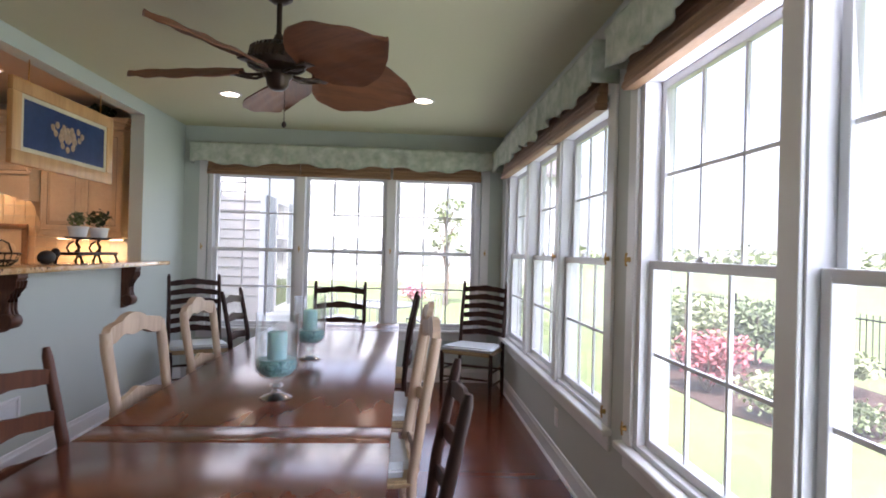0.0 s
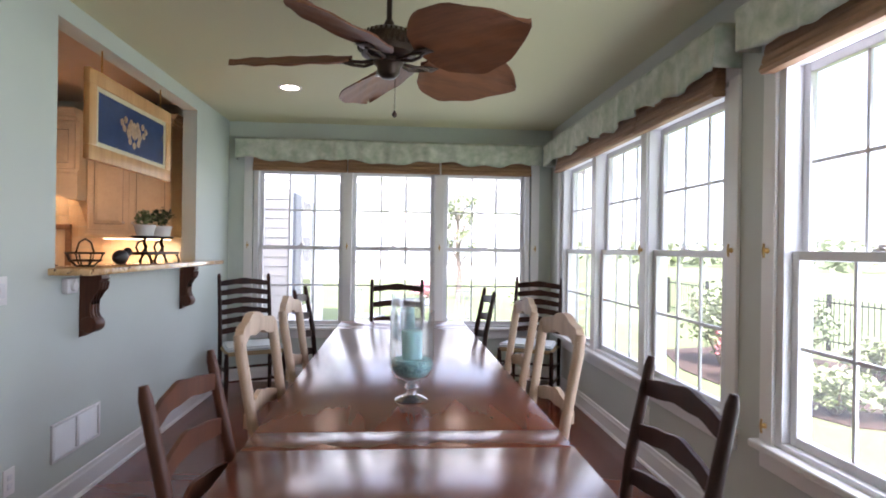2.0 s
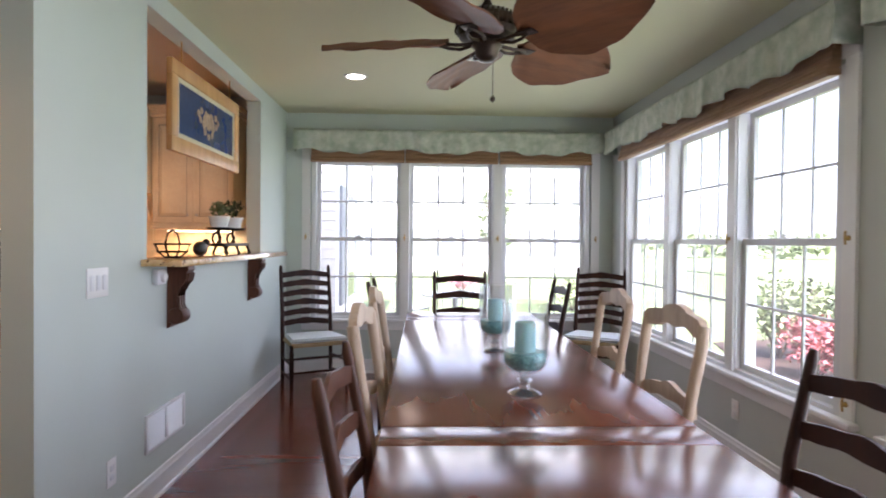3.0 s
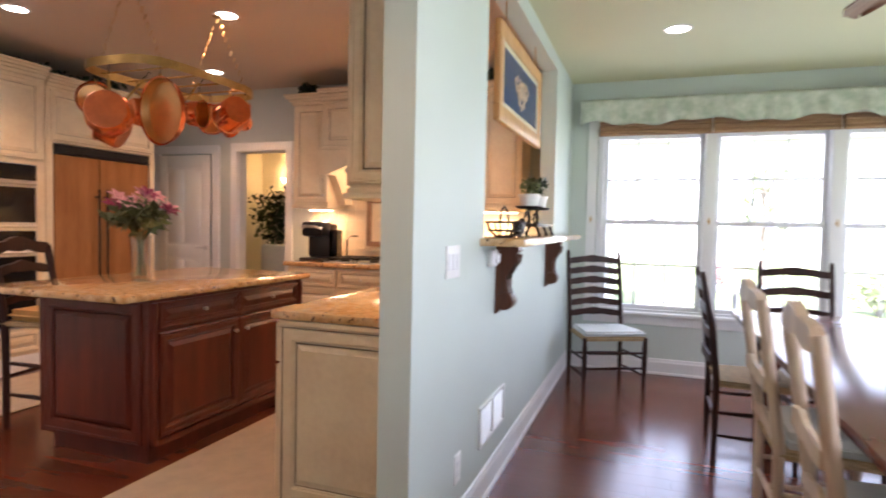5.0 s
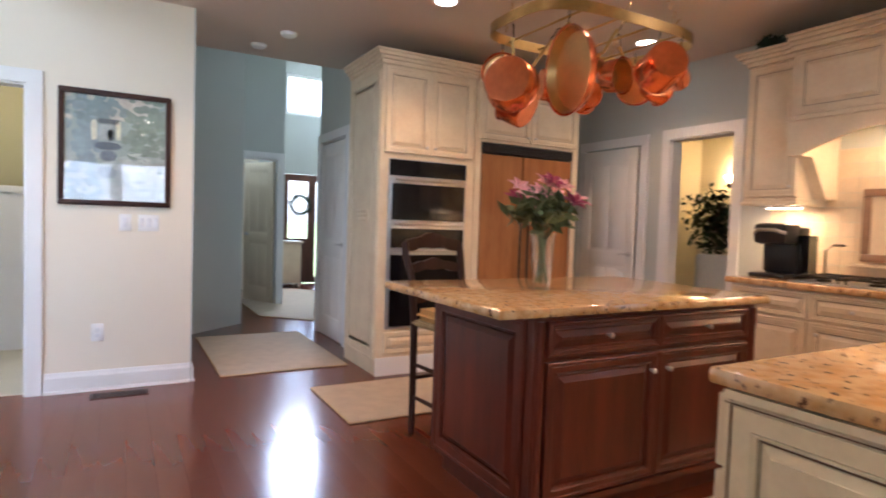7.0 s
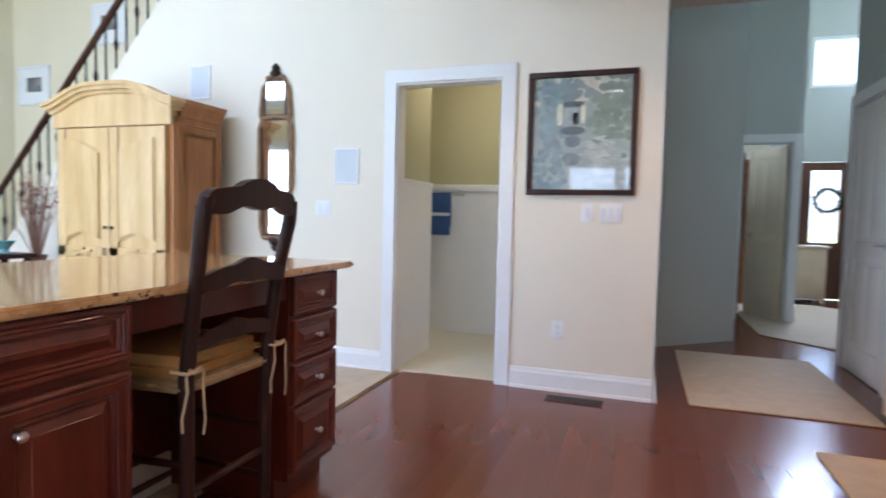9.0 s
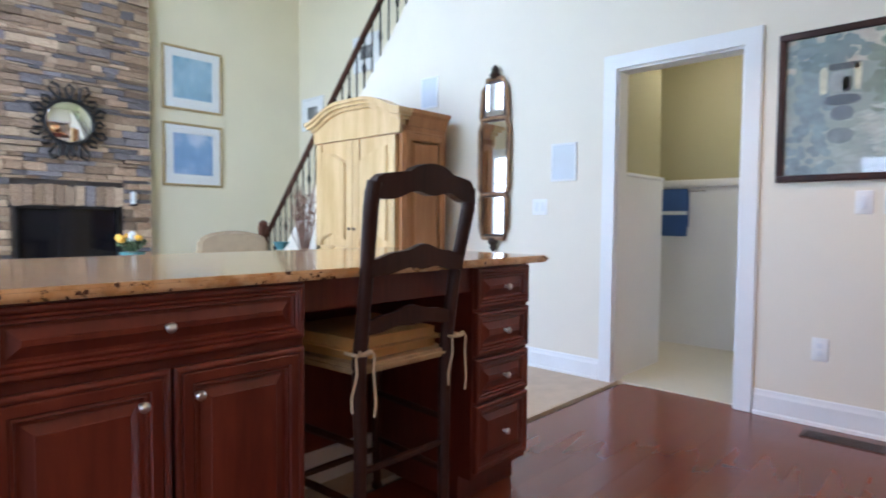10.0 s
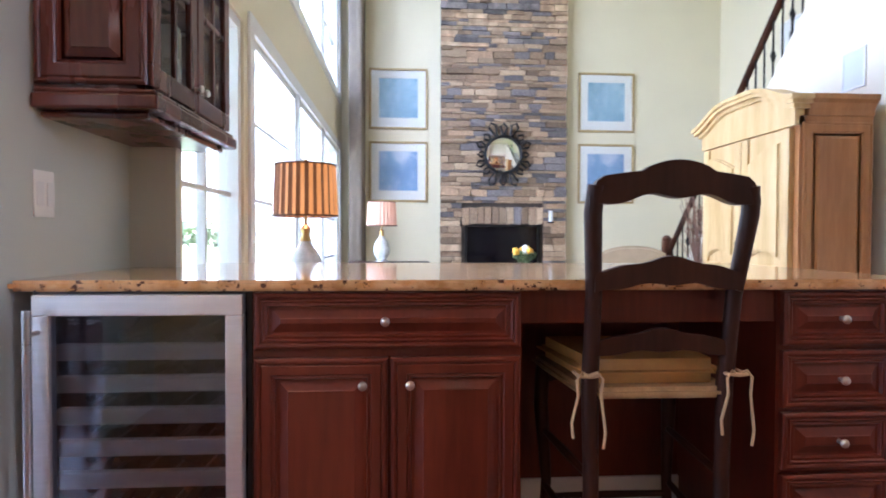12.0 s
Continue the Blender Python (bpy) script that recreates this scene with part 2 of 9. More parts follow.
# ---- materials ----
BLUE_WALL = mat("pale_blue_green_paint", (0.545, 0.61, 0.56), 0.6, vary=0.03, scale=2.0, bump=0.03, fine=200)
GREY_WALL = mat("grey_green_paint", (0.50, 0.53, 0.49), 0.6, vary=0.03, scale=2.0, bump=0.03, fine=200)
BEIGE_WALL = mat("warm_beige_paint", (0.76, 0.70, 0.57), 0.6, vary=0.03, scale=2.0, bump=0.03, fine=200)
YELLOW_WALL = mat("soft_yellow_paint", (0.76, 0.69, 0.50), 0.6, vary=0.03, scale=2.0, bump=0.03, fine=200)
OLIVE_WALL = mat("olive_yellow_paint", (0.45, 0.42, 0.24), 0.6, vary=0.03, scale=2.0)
CEIL = mat("ceiling_paint", (0.62, 0.61, 0.41), 0.75, vary=0.02, scale=1.5, bump=0.04, fine=150)
CEIL_K = mat("kitchen_ceiling_paint", (0.64, 0.55, 0.46), 0.75, vary=0.02, scale=1.5, bump=0.04, fine=150)
TRIM = mat("white_trim_paint", (0.77, 0.77, 0.755), 0.35, vary=0.02, scale=3)
VINYL = mat("white_window_vinyl", (0.72, 0.73, 0.74), 0.35, vary=0.02, scale=3)
DOOR_WHITE = mat("white_door_paint", (0.82, 0.80, 0.75), 0.4, vary=0.03, scale=3)
CHERRY_FLOOR = wood("cherry_floor_boards", (0.145, 0.034, 0.0145), (0.18, 0.046, 0.0205), 0.19, "x", coat=0.01, rand=0.035, scale=5)
TABLE_WOOD = wood("red_brown_table_wood", (0.10, 0.027, 0.013), (0.17, 0.048, 0.024), 0.20, "y", coat=0.01)
# polished wood: soft broad figure, little fine grain
for fine_wood in (CHERRY_FLOOR, TABLE_WOOD):
    for nd in fine_wood.node_tree.nodes:
        if nd.type == 'MATH' and nd.operation == 'MULTIPLY_ADD':
            nd.inputs[1].default_value = 0.10
        if nd.type == 'VALTORGB':
            nd.color_ramp.elements[0].position, nd.color_ramp.elements[1].position = 0.36, 0.80
CHERRY_FLOOR.node_tree.nodes["Principled BSDF"].inputs["Specular IOR Level"].default_value = 0.65
TABLE_WOOD.node_tree.nodes["Principled BSDF"].inputs["Specular IOR Level"].default_value = 0.85
DARK_WOOD = wood("dark_walnut_chair_wood", (0.018, 0.007, 0.005), (0.050, 0.018, 0.010), 0.45, "z")
MID_WOOD = wood("worn_walnut_chair_wood", (0.050, 0.018, 0.010), (0.125, 0.046, 0.022), 0.42, "z")
for chair_wood in (DARK_WOOD, MID_WOOD):
    chair_wood.node_tree.nodes["Principled BSDF"].inputs["Specular IOR Level"].default_value = 0.28
PALE_WOOD = wood("bleached_chair_wood", (0.42, 0.29, 0.19), (0.66, 0.52, 0.38), 0.45, "z")
CAB_CHERRY = wood("dark_cherry_cabinet_wood", (0.074, 0.012, 0.0055), (0.155, 0.029, 0.013), 0.36, "z", coat=0.06)
CAB_UPPER = wood("brown_cherry_cabinet_wood", (0.052, 0.012, 0.007), (0.108, 0.026, 0.015), 0.28, "z", coat=0.2)
CAB_CREAM = mat("cream_glazed_cabinet_paint", (0.77, 0.63, 0.43), 0.4, vary=0.08, scale=5, fine=40, second=(0.83, 0.71, 0.51))
GLAZE = mat("brown_glaze_line", (0.20, 0.12, 0.07), 0.5, vary=0.2)
ORANGE_WOOD = wood("honey_maple_wood", (0.50, 0.26, 0.09), (0.68, 0.40, 0.17), 0.4, "z")
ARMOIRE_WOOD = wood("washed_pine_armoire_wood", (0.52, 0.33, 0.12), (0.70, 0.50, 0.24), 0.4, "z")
# body, side panel and cornice: a darker, browner tone than the front
ARMOIRE_SIDE = wood("brown_armoire_side_wood", (0.34, 0.14, 0.04), (0.46, 0.215, 0.07), 0.4, "z")
FRIDGE_WOOD = wood("amber_fridge_panel_wood", (0.26, 0.10, 0.03), (0.40, 0.18, 0.06), 0.35, "z")
DOOR_WOOD = wood("mahogany_front_door_wood", (0.08, 0.03, 0.015), (0.16, 0.06, 0.03), 0.35, "z")
GRANITE = granite("golden_granite", (0.56, 0.31, 0.11), (0.70, 0.47, 0.24), (0.09, 0.045, 0.03))
COPPER = mat("hammered_copper", (0.78, 0.24, 0.09), 0.20, 1.0, vary=0.2, scale=12, bump=0.12, fine=50)
COPPER_IN = mat("tinned_copper_inside", (0.76, 0.46, 0.19), 0.35, 1.0, vary=0.1, scale=10)
BRASS = mat("aged_brass", (0.50, 0.33, 0.12), 0.3, 1.0, vary=0.2, scale=12)
NICKEL = mat("brushed_nickel", (0.66, 0.64, 0.61), 0.3, 1.0, vary=0.05)
STEEL = mat("brushed_steel", (0.55, 0.56, 0.57), 0.3, 1.0, vary=0.08, scale=5, stretch=(1, 1, 20))
BRONZE = mat("oil_rubbed_bronze", (0.055, 0.038, 0.028), 0.35, 0.8, vary=0.3, scale=20)
IRON = mat("black_wrought_iron", (0.02, 0.018, 0.016), 0.45, 0.6, vary=0.3)
BLACK_GLASS = mat("black_oven_glass", (0.006, 0.006, 0.008), 0.08, vary=0.1, spec=0.3)
BLACK_PLASTIC = mat("black_plastic", (0.015, 0.015, 0.017), 0.3, vary=0.2)
WHITE_PLASTIC = mat("white_switch_plastic", (0.80, 0.80, 0.78), 0.35, vary=0.02)
# window panes carry a little built-in glare haze; blown glass more, to show up
GLASS = glass("window_glass", (0.97, 0.99, 0.98), veil=0.02)
CLEAR = glass("clear_blown_glass", (0.93, 0.96, 0.96), edge=0.8, base=0.13, power=1.8, veil=0.05)
MIRROR = mat("silvered_mirror", (0.9, 0.9, 0.9), 0.03, 1.0, vary=0.01)
TURQ = mat("turquoise_beads", (0.10, 0.36, 0.38), 0.35, vary=0.5, scale=90, bump=0.5, fine=160, second=(0.30, 0.62, 0.62))
WAX = mat("pale_aqua_candle_wax", (0.38, 0.66, 0.68), 0.5, vary=0.08, scale=8, sub=0.1)
CUSHION = mat("pale_grey_seat_cushion", (0.62, 0.66, 0.66), 0.85, vary=0.06, scale=30, bump=0.15, fine=250)
RUSH = mat("woven_rush", (0.40, 0.29, 0.15), 0.8, vary=0.25, scale=20, bump=0.4, fine=120)
GOLD_CLOTH = mat("golden_tan_cushion_cloth", (0.58, 0.34, 0.11), 0.8, vary=0.10, scale=20, bump=0.2, fine=220)
CORD = mat("tan_tie_cord", (0.58, 0.45, 0.27), 0.85, vary=0.1)
BAMBOO = mat("woven_bamboo_shade", (0.30, 0.16, 0.08), 0.65, vary=0.3, scale=5, bump=0.5, fine=90, stretch=(0.4, 0.4, 14), second=(0.44, 0.26, 0.14))
VALANCE = mat("pale_green_leaf_print_cloth", (0.66, 0.68, 0.60), 0.9, vary=0.0, scale=14, bump=0.15, fine=200, second=(0.36, 0.44, 0.34))
CARPET = mat("beige_carpet", (0.56, 0.47, 0.36), 0.95, vary=0.10, scale=8, bump=0.6, fine=300)
RUG = mat("cream_woven_rug", (0.54, 0.44, 0.33), 0.95, vary=0.10, scale=10, bump=0.5, fine=220)
VINYL_FLOOR = mat("pale_tile_floor", (0.62, 0.58, 0.46), 0.35, vary=0.05, scale=4)
LEAF = mat("green_leaves", (0.15, 0.20, 0.09), 0.6, vary=0.5, scale=4, rand=0.4)
LEAF_DARK = mat("dark_green_leaves", (0.02, 0.045, 0.018), 0.6, vary=0.5, scale=4, rand=0.3)
LEAF_LIME = mat("fresh_green_leaves", (0.28, 0.33, 0.17), 0.6, vary=0.25, scale=4, rand=0.35)
LEAF_RED = mat("red_maple_leaves", (0.42, 0.13, 0.14), 0.6, vary=0.3, scale=4, rand=0.35)
LEAF_PINK = mat("pink_blossom", (0.74, 0.38, 0.44), 0.6, vary=0.3, scale=4, rand=0.3)
PETAL_PINK = mat("pink_lily_petals", (0.80, 0.42, 0.46), 0.5, vary=0.2, scale=14, rand=0.15)
PETAL_WINE = mat("wine_red_petals", (0.30, 0.04, 0.12), 0.5, vary=0.2, scale=14, rand=0.15)
BARK = mat("bark", (0.20, 0.16, 0.13), 0.9, vary=0.3, scale=10, bump=0.6)
GRASS = mat("lawn", (0.15, 0.20, 0.075), 0.9, vary=0.3, scale=1.2, bump=0.8, fine=60)
MULCH = mat("dark_mulch", (0.06, 0.035, 0.025), 0.95, vary=0.4, scale=10, bump=0.8)
SIDING = mat("white_siding", (0.74, 0.75, 0.75), 0.6, vary=0.03, scale=3)
SHUTTER = mat("grey_shutter_paint", (0.22, 0.24, 0.26), 0.5, vary=0.1)
ROOF = mat("grey_shingle", (0.16, 0.15, 0.15), 0.9, vary=0.25, scale=8, bump=0.5)
PATIO = mat("patio_stone", (0.42, 0.38, 0.34), 0.85, vary=0.2, scale=5, bump=0.3)
STONE = mat("ledgestone", (0.30, 0.19, 0.115), 0.85, vary=0.35, scale=9, bump=0.7, fine=50, rand=0.45, second=(0.52, 0.36, 0.23))
STONE_GREY = mat("grey_ledgestone", (0.15, 0.13, 0.13), 0.85, vary=0.35, scale=9, bump=0.7, fine=50, rand=0.35, second=(0.30, 0.26, 0.25))
STONE_TAN = mat("tan_ledgestone", (0.42, 0.28, 0.17), 0.85, vary=0.3, scale=9, bump=0.7, fine=50, rand=0.3, second=(0.60, 0.45, 0.30))
MORTAR = mat("stone_backing", (0.10, 0.08, 0.065), 0.95, vary=0.2)
SHADE_LIT = mat("amber_pleated_lampshade", (0.36, 0.16, 0.07), 0.7, vary=0.15, scale=10, emit=0.11, emit_color=(1.0, 0.38, 0.08))
# darker, dimmer copy of the shade cloth: pleat shading put into the colour
SHADE_FOLD = mat("amber_lampshade_shaded_fold", (0.20, 0.09, 0.05), 0.7, vary=0.15, scale=10, emit=0.012, emit_color=(1.0, 0.34, 0.06))
SHADE_DIM = mat("rose_lampshade", (0.62, 0.36, 0.26), 0.7, vary=0.1, emit=0.03, emit_color=(1.0, 0.5, 0.3))
BULB = mat("lit_lamp_lens", (1, 0.9, 0.75), 0.4, vary=0.0, emit=8.0, emit_color=(1.0, 0.86, 0.66))
BACKSPLASH = mat("cream_tile", (0.66, 0.54, 0.38), 0.4, vary=0.08, scale=8, rand=0.06)
GOLD_FRAME = mat("champagne_frame", (0.50, 0.38, 0.19), 0.4, 0.5, vary=0.15, scale=20)
MAT_BOARD = mat("white_mat_board", (0.80, 0.80, 0.77), 0.8, vary=0.01)
CURTAIN = mat("taupe_drapery_cloth", (0.17, 0.135, 0.10), 0.85, vary=0.12, scale=12, bump=0.1)

# ---- the large structure ----
CE, CK, CF = 2.61, 2.70, 5.5     # ceilings: sunroom, kitchen, family room
FW, RW = 4.43, 3.30              # sunroom far wall and side wall
PW = -4.52                       # powder room wall
WB, WT = 0.55, 2.17              # window sashes, bottom and top

FAR_WINDOWS = [0.716, 1.652, 2.60]
SIDE_WINDOWS = [3.55, 2.60, 1.64]
NEAR_WINDOWS = [0.295, -0.735]

wall("wall_far", BLUE_WALL, "x", FW, FW + 0.16, 0.0, RW + 0.16, 0, CE, [(0.24, 3.08, WB - 0.02, WT + 0.02)], "pale blue-green painted wall with three windows")
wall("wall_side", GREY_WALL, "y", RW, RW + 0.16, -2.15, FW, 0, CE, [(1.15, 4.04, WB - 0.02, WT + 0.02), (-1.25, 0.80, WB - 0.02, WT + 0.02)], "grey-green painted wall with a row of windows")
wall("wall_passthrough", BLUE_WALL, "y", -0.115, 0.0, 0.665, FW + 0.16, 0, CK, [(1.50, 3.50, 1.20, 2.50)], "pale blue-green wall with a serving opening")
wall("wall_south", BLUE_WALL, "x", -2.15, -2.0, 1.0, RW, 0, CE, (), "pale blue-green plain wall")
wall("wall_south_step", BLUE_WALL, "x", -1.72, -1.60, -0.50, 1.0, 0, CE, (), "pale blue-green plain wall")
wall("wall_south_return", BLUE_WALL, "y", 0.90, 1.0, -2.15, -1.72, 0, CE, (), "pale blue-green plain wall")
wall("wall_stub", GREY_WALL, "y", -0.62, -0.50, -1.72, -0.95, 0, CK, (), "grey-green painted wall end beside the bar")
wall("wall_kitchen_back", GREY_WALL, "x", 4.19, 4.30, -4.95, -0.11, 0, CK, [(-3.56, -2.93, 0, 2.05)], "grey-green kitchen wall with a doorway")
wall("wall_oven", GREY_WALL, "y", -4.95, -4.85, 1.72, 4.30, 0, CK, (), "grey-green kitchen wall")
wall("wall_closet", GREY_WALL, "x", 1.74, 1.84, -6.16, -4.95, 0, 5.4, [(-6.08, -5.27, 0, 2.04)], "grey-green hall wall with a closet door")
wall("wall_powder", BEIGE_WALL, "y", PW - 0.12, PW, -2.0, 0.30, 0, CF, [(-1.44, -0.68, 0, 2.03)], "warm beige wall with a doorway")
wall("wall_powder_end", GREY_WALL, "x", 0.30, 0.31, -6.40, PW, 0, 5.4, (), "grey-green hall wall")
wall("wall_fireplace", YELLOW_WALL, "x", -7.22, -7.10, -5.96, -0.6, 0, CF, (), "soft yellow two-storey wall")
wall("wall_stair", YELLOW_WALL, "y", -5.96, -5.84, -7.10, -1.9, 0, CF, (), "soft yellow two-storey wall behind the stairs")
wall("wall_family", YELLOW_WALL, "y", -0.78, -0.66, -7.10, -1.66, 0, CF, [(-2.50, -1.67, 0.35, 2.10), (-6.75, -2.66, 0.35, 2.10), (-6.75, -2.66, 2.75, 4.6)], "soft yellow two-storey wall with large windows")
# upper storey over the kitchen edge
wall("wall_balcony", BEIGE_WALL, "x", -0.86, -0.74, -5.84, -0.62, CK + 0.22, CF, (), "beige upper wall over the kitchen edge")
wall("wall_family_return", GREY_WALL, "x", -1.66, -1.62, -0.78, -0.62, 0, CK, (), "yellow wall return")
wall("wall_upper_return", YELLOW_WALL, "y", -0.62, -0.50, -1.72, -0.74, CK + 0.2, CF, (), "yellow upper wall")

# hall and foyer
bm = B()
a, b2 = Vector((-6.30, 0.31, 0)), Vector((-6.90, 1.00, 0))
n = Vector((-(b2 - a).y, (b2 - a).x, 0)).normalized() * -0.1
prism(bm, [(a.x, a.y), (b2.x, b2.y), (b2.x + n.x, b2.y + n.y), (a.x + n.x, a.y + n.y)], "z", 0, 5.4)
tagged(part("wall_angled", bm, GREY_WALL, smooth=0), "grey-green angled hall wall", "wall", kind="structure")
wall("wall_hall_door", GREY_WALL, "y", -8.32, -8.20, 0.9, 1.86, 0, 5.4, [(1.26, 1.78, 0, 2.04)], "grey-green hall wall with an open door")
wall("wall_front", GREY_WALL, "y", -10.92, -10.80, 0.0, 4.4, 0, 5.4, [(2.45, 3.42, 0, 2.06), (2.50, 3.40, 3.15, 3.90)], "pale grey-green entry wall")
wall("wall_foyer_south", GREY_WALL, "x", 0.88, 0.98, -10.8, -6.9, 0, 5.4, (), "grey-green entry wall")
wall("wall_foyer_north", GREY_WALL, "x", 3.7, 3.8, -10.8, -6.06, 0, 5.4, (), "grey-green entry wall")
wall("wall_foyer_east", GREY_WALL, "y", -6.16, -6.06, 1.84, 3.7, 0, 5.4, (), "grey-green entry wall")
wall("wall_foyer_over", GREY_WALL, "y", -5.50, -5.40, 0.31, 1.74, CK + 0.2, 5.4, (), "grey-green wall over the hall")
wall("wall_study", BEIGE_WALL, "y", -10.2, -10.1, 0.98, 1.9, 0, 3.0, (), "dim room wall beyond the hall door")
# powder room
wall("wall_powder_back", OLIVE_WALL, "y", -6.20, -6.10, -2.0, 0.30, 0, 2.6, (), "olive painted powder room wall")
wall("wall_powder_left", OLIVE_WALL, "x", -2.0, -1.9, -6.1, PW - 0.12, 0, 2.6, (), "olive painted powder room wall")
# stub takes the olive, a darker tone than the grey-green walls
wall("wall_powder_stub", OLIVE_WALL, "x", -1.90, -1.462, -5.27, PW - 0.12, 0, 2.6, (), "dark olive powder room wall beside the doorway")
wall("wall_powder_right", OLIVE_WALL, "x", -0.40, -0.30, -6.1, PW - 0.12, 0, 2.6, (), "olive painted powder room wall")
# dining room past the kitchen doorway
wall("wall_dining_back", YELLOW_WALL, "x", 7.2, 7.3, -5.6, -0.9, 0, CK, (), "soft yellow dining room wall")
wall("wall_dining_left", YELLOW_WALL, "y", -5.6, -5.5, 4.3, 7.2, 0, CK, (), "soft yellow dining room wall")
wall("wall_dining_right", YELLOW_WALL, "y", -1.0, -0.9, 4.3, 7.2, 0, CK, (), "soft yellow dining room wall")


def slab(name, mat_, rects, z0, z1, label, cat):
    bm = B()
    for x0, x1, y0, y1 in rects:
        box(bm, x0, x1, y0, y1, z0, z1)
    return tagged(part(name, bm, mat_, smooth=0), label, cat, kind="structure")


slab("ceiling_sunroom", CEIL, [(-0.5, RW + 0.16, -2.15, 0.70), (0.0, RW + 0.16, 0.70, FW + 0.16)], CE, CE + 0.1, "pale green-white sunroom ceiling", "ceiling")
slab("ceiling_kitchen", CEIL_K, [(-5.5, -0.5, -0.86, 0.70), (-5.5, 0.0, 0.70, 1.74), (-4.95, 0.0, 1.74, 4.3)], CK, CK + 0.2, "warm off-white kitchen ceiling", "ceiling")
slab("ceiling_family", CEIL, [(-5.96, -0.5, -7.22, -0.74)], CF, CF + 0.1, "high white family room ceiling", "ceiling")
slab("ceiling_foyer", CEIL, [(-10.92, -5.4, 0.0, 4.4)], 5.4, 5.5, "high white entry ceiling", "ceiling")
slab("ceiling_powder", CEIL, [(-6.2, PW - 0.12, -2.0, 0.30)], 2.6, 2.7, "white powder room ceiling", "ceiling")
slab("ceiling_dining", CEIL, [(-5.6, -0.9, 4.3, 7.3)], CK, CK + 0.1, "white dining room ceiling", "ceiling")
slab("floor_base", MORTAR, [(-10.92, RW + 0.16, -7.22, 7.3)], -0.14, -0.02, "subfloor under the boards", "floor")
slab("carpet", CARPET, [(-5.84, -0.78, -7.10, -1.42)], -0.02, 0.004, "beige wall-to-wall carpet in the family room", "carpet")
slab("floor_powder", VINYL_FLOOR, [(-6.1, PW - 0.06, -1.9, -0.40)], -0.02, 0.006, "pale tile powder room floor", "floor")
slab("floor_dining", CARPET, [(-5.5, -1.0, 4.3, 7.2)], -0.02, 0.004, "beige dining room carpet", "carpet")

# wainscot and chair rail in the powder room
bm = B()
box(bm, -6.1, -6.08, -1.9, -0.40, 0, 1.36)
box(bm, -6.1, -6.06, -1.9, -0.40, 1.36, 1.42, 0.008)
box(bm, -6.08, -5.29, -1.90, -1.88, 0, 1.36)
box(bm, -5.29, PW - 0.122, -1.462, -1.446, 0, 1.36)
box(bm, -5.29, -5.27, -1.90, -1.462, 0, 1.36)
box(bm, -5.30, PW - 0.122, -1.462, -1.438, 1.36, 1.385, 0.006)
box(bm, -6.08, PW - 0.12, -0.42, -0.40, 0, 1.36)
tagged(part("wainscot", bm, TRIM), "white painted wainscot with a rail", "wainscot", kind="structure")


def baseboard(axis, face, u0, u1, out, name="baseboard"):
    """White baseboard with a stepped top and a quarter-round foot; out is the way it stands off the wall."""
    bm = B()
    pr = [(0, 0), (0.024, 0), (0.022, 0.015), (0.014, 0.022), (0.014, 0.105), (0.009, 0.118), (0.006, 0.135), (0, 0.14)]
    if axis == "y":
        prism(bm, [(face + out * d, z) for d, z in pr], "y", u0, u1)
    else:
        prism(bm, [(face + out * d, z) for d, z in pr], "x", u0, u1)
    return tagged(part(name, bm, TRIM, smooth=0), "white painted baseboard with a moulded top", "baseboard", kind="structure")


baseboard("y", 0.0, 0.665, FW, 1)
baseboard("x", FW, 0.02, RW, -1)
baseboard("y", RW, -2.0, FW - 0.02, -1)
baseboard("y", PW, -5.8, -1.53, 1)
baseboard("y", PW, -0.59, 0.30, 1)
baseboard("x", 0.31, -6.3, PW + 0.014, 1)
baseboard("x", -7.10, -5.8, -3.75, 1)
baseboard("x", 1.74, -5.19, -4.95, -1)
bm = B()
prism(bm, [(-6.30, 0.31), (-6.90, 1.00), (-6.885, 1.013), (-6.285, 0.323)], "z", 0, 0.14)
tagged(part("baseboard", bm, TRIM, smooth=0), "white painted baseboard", "baseboard", kind="structure")


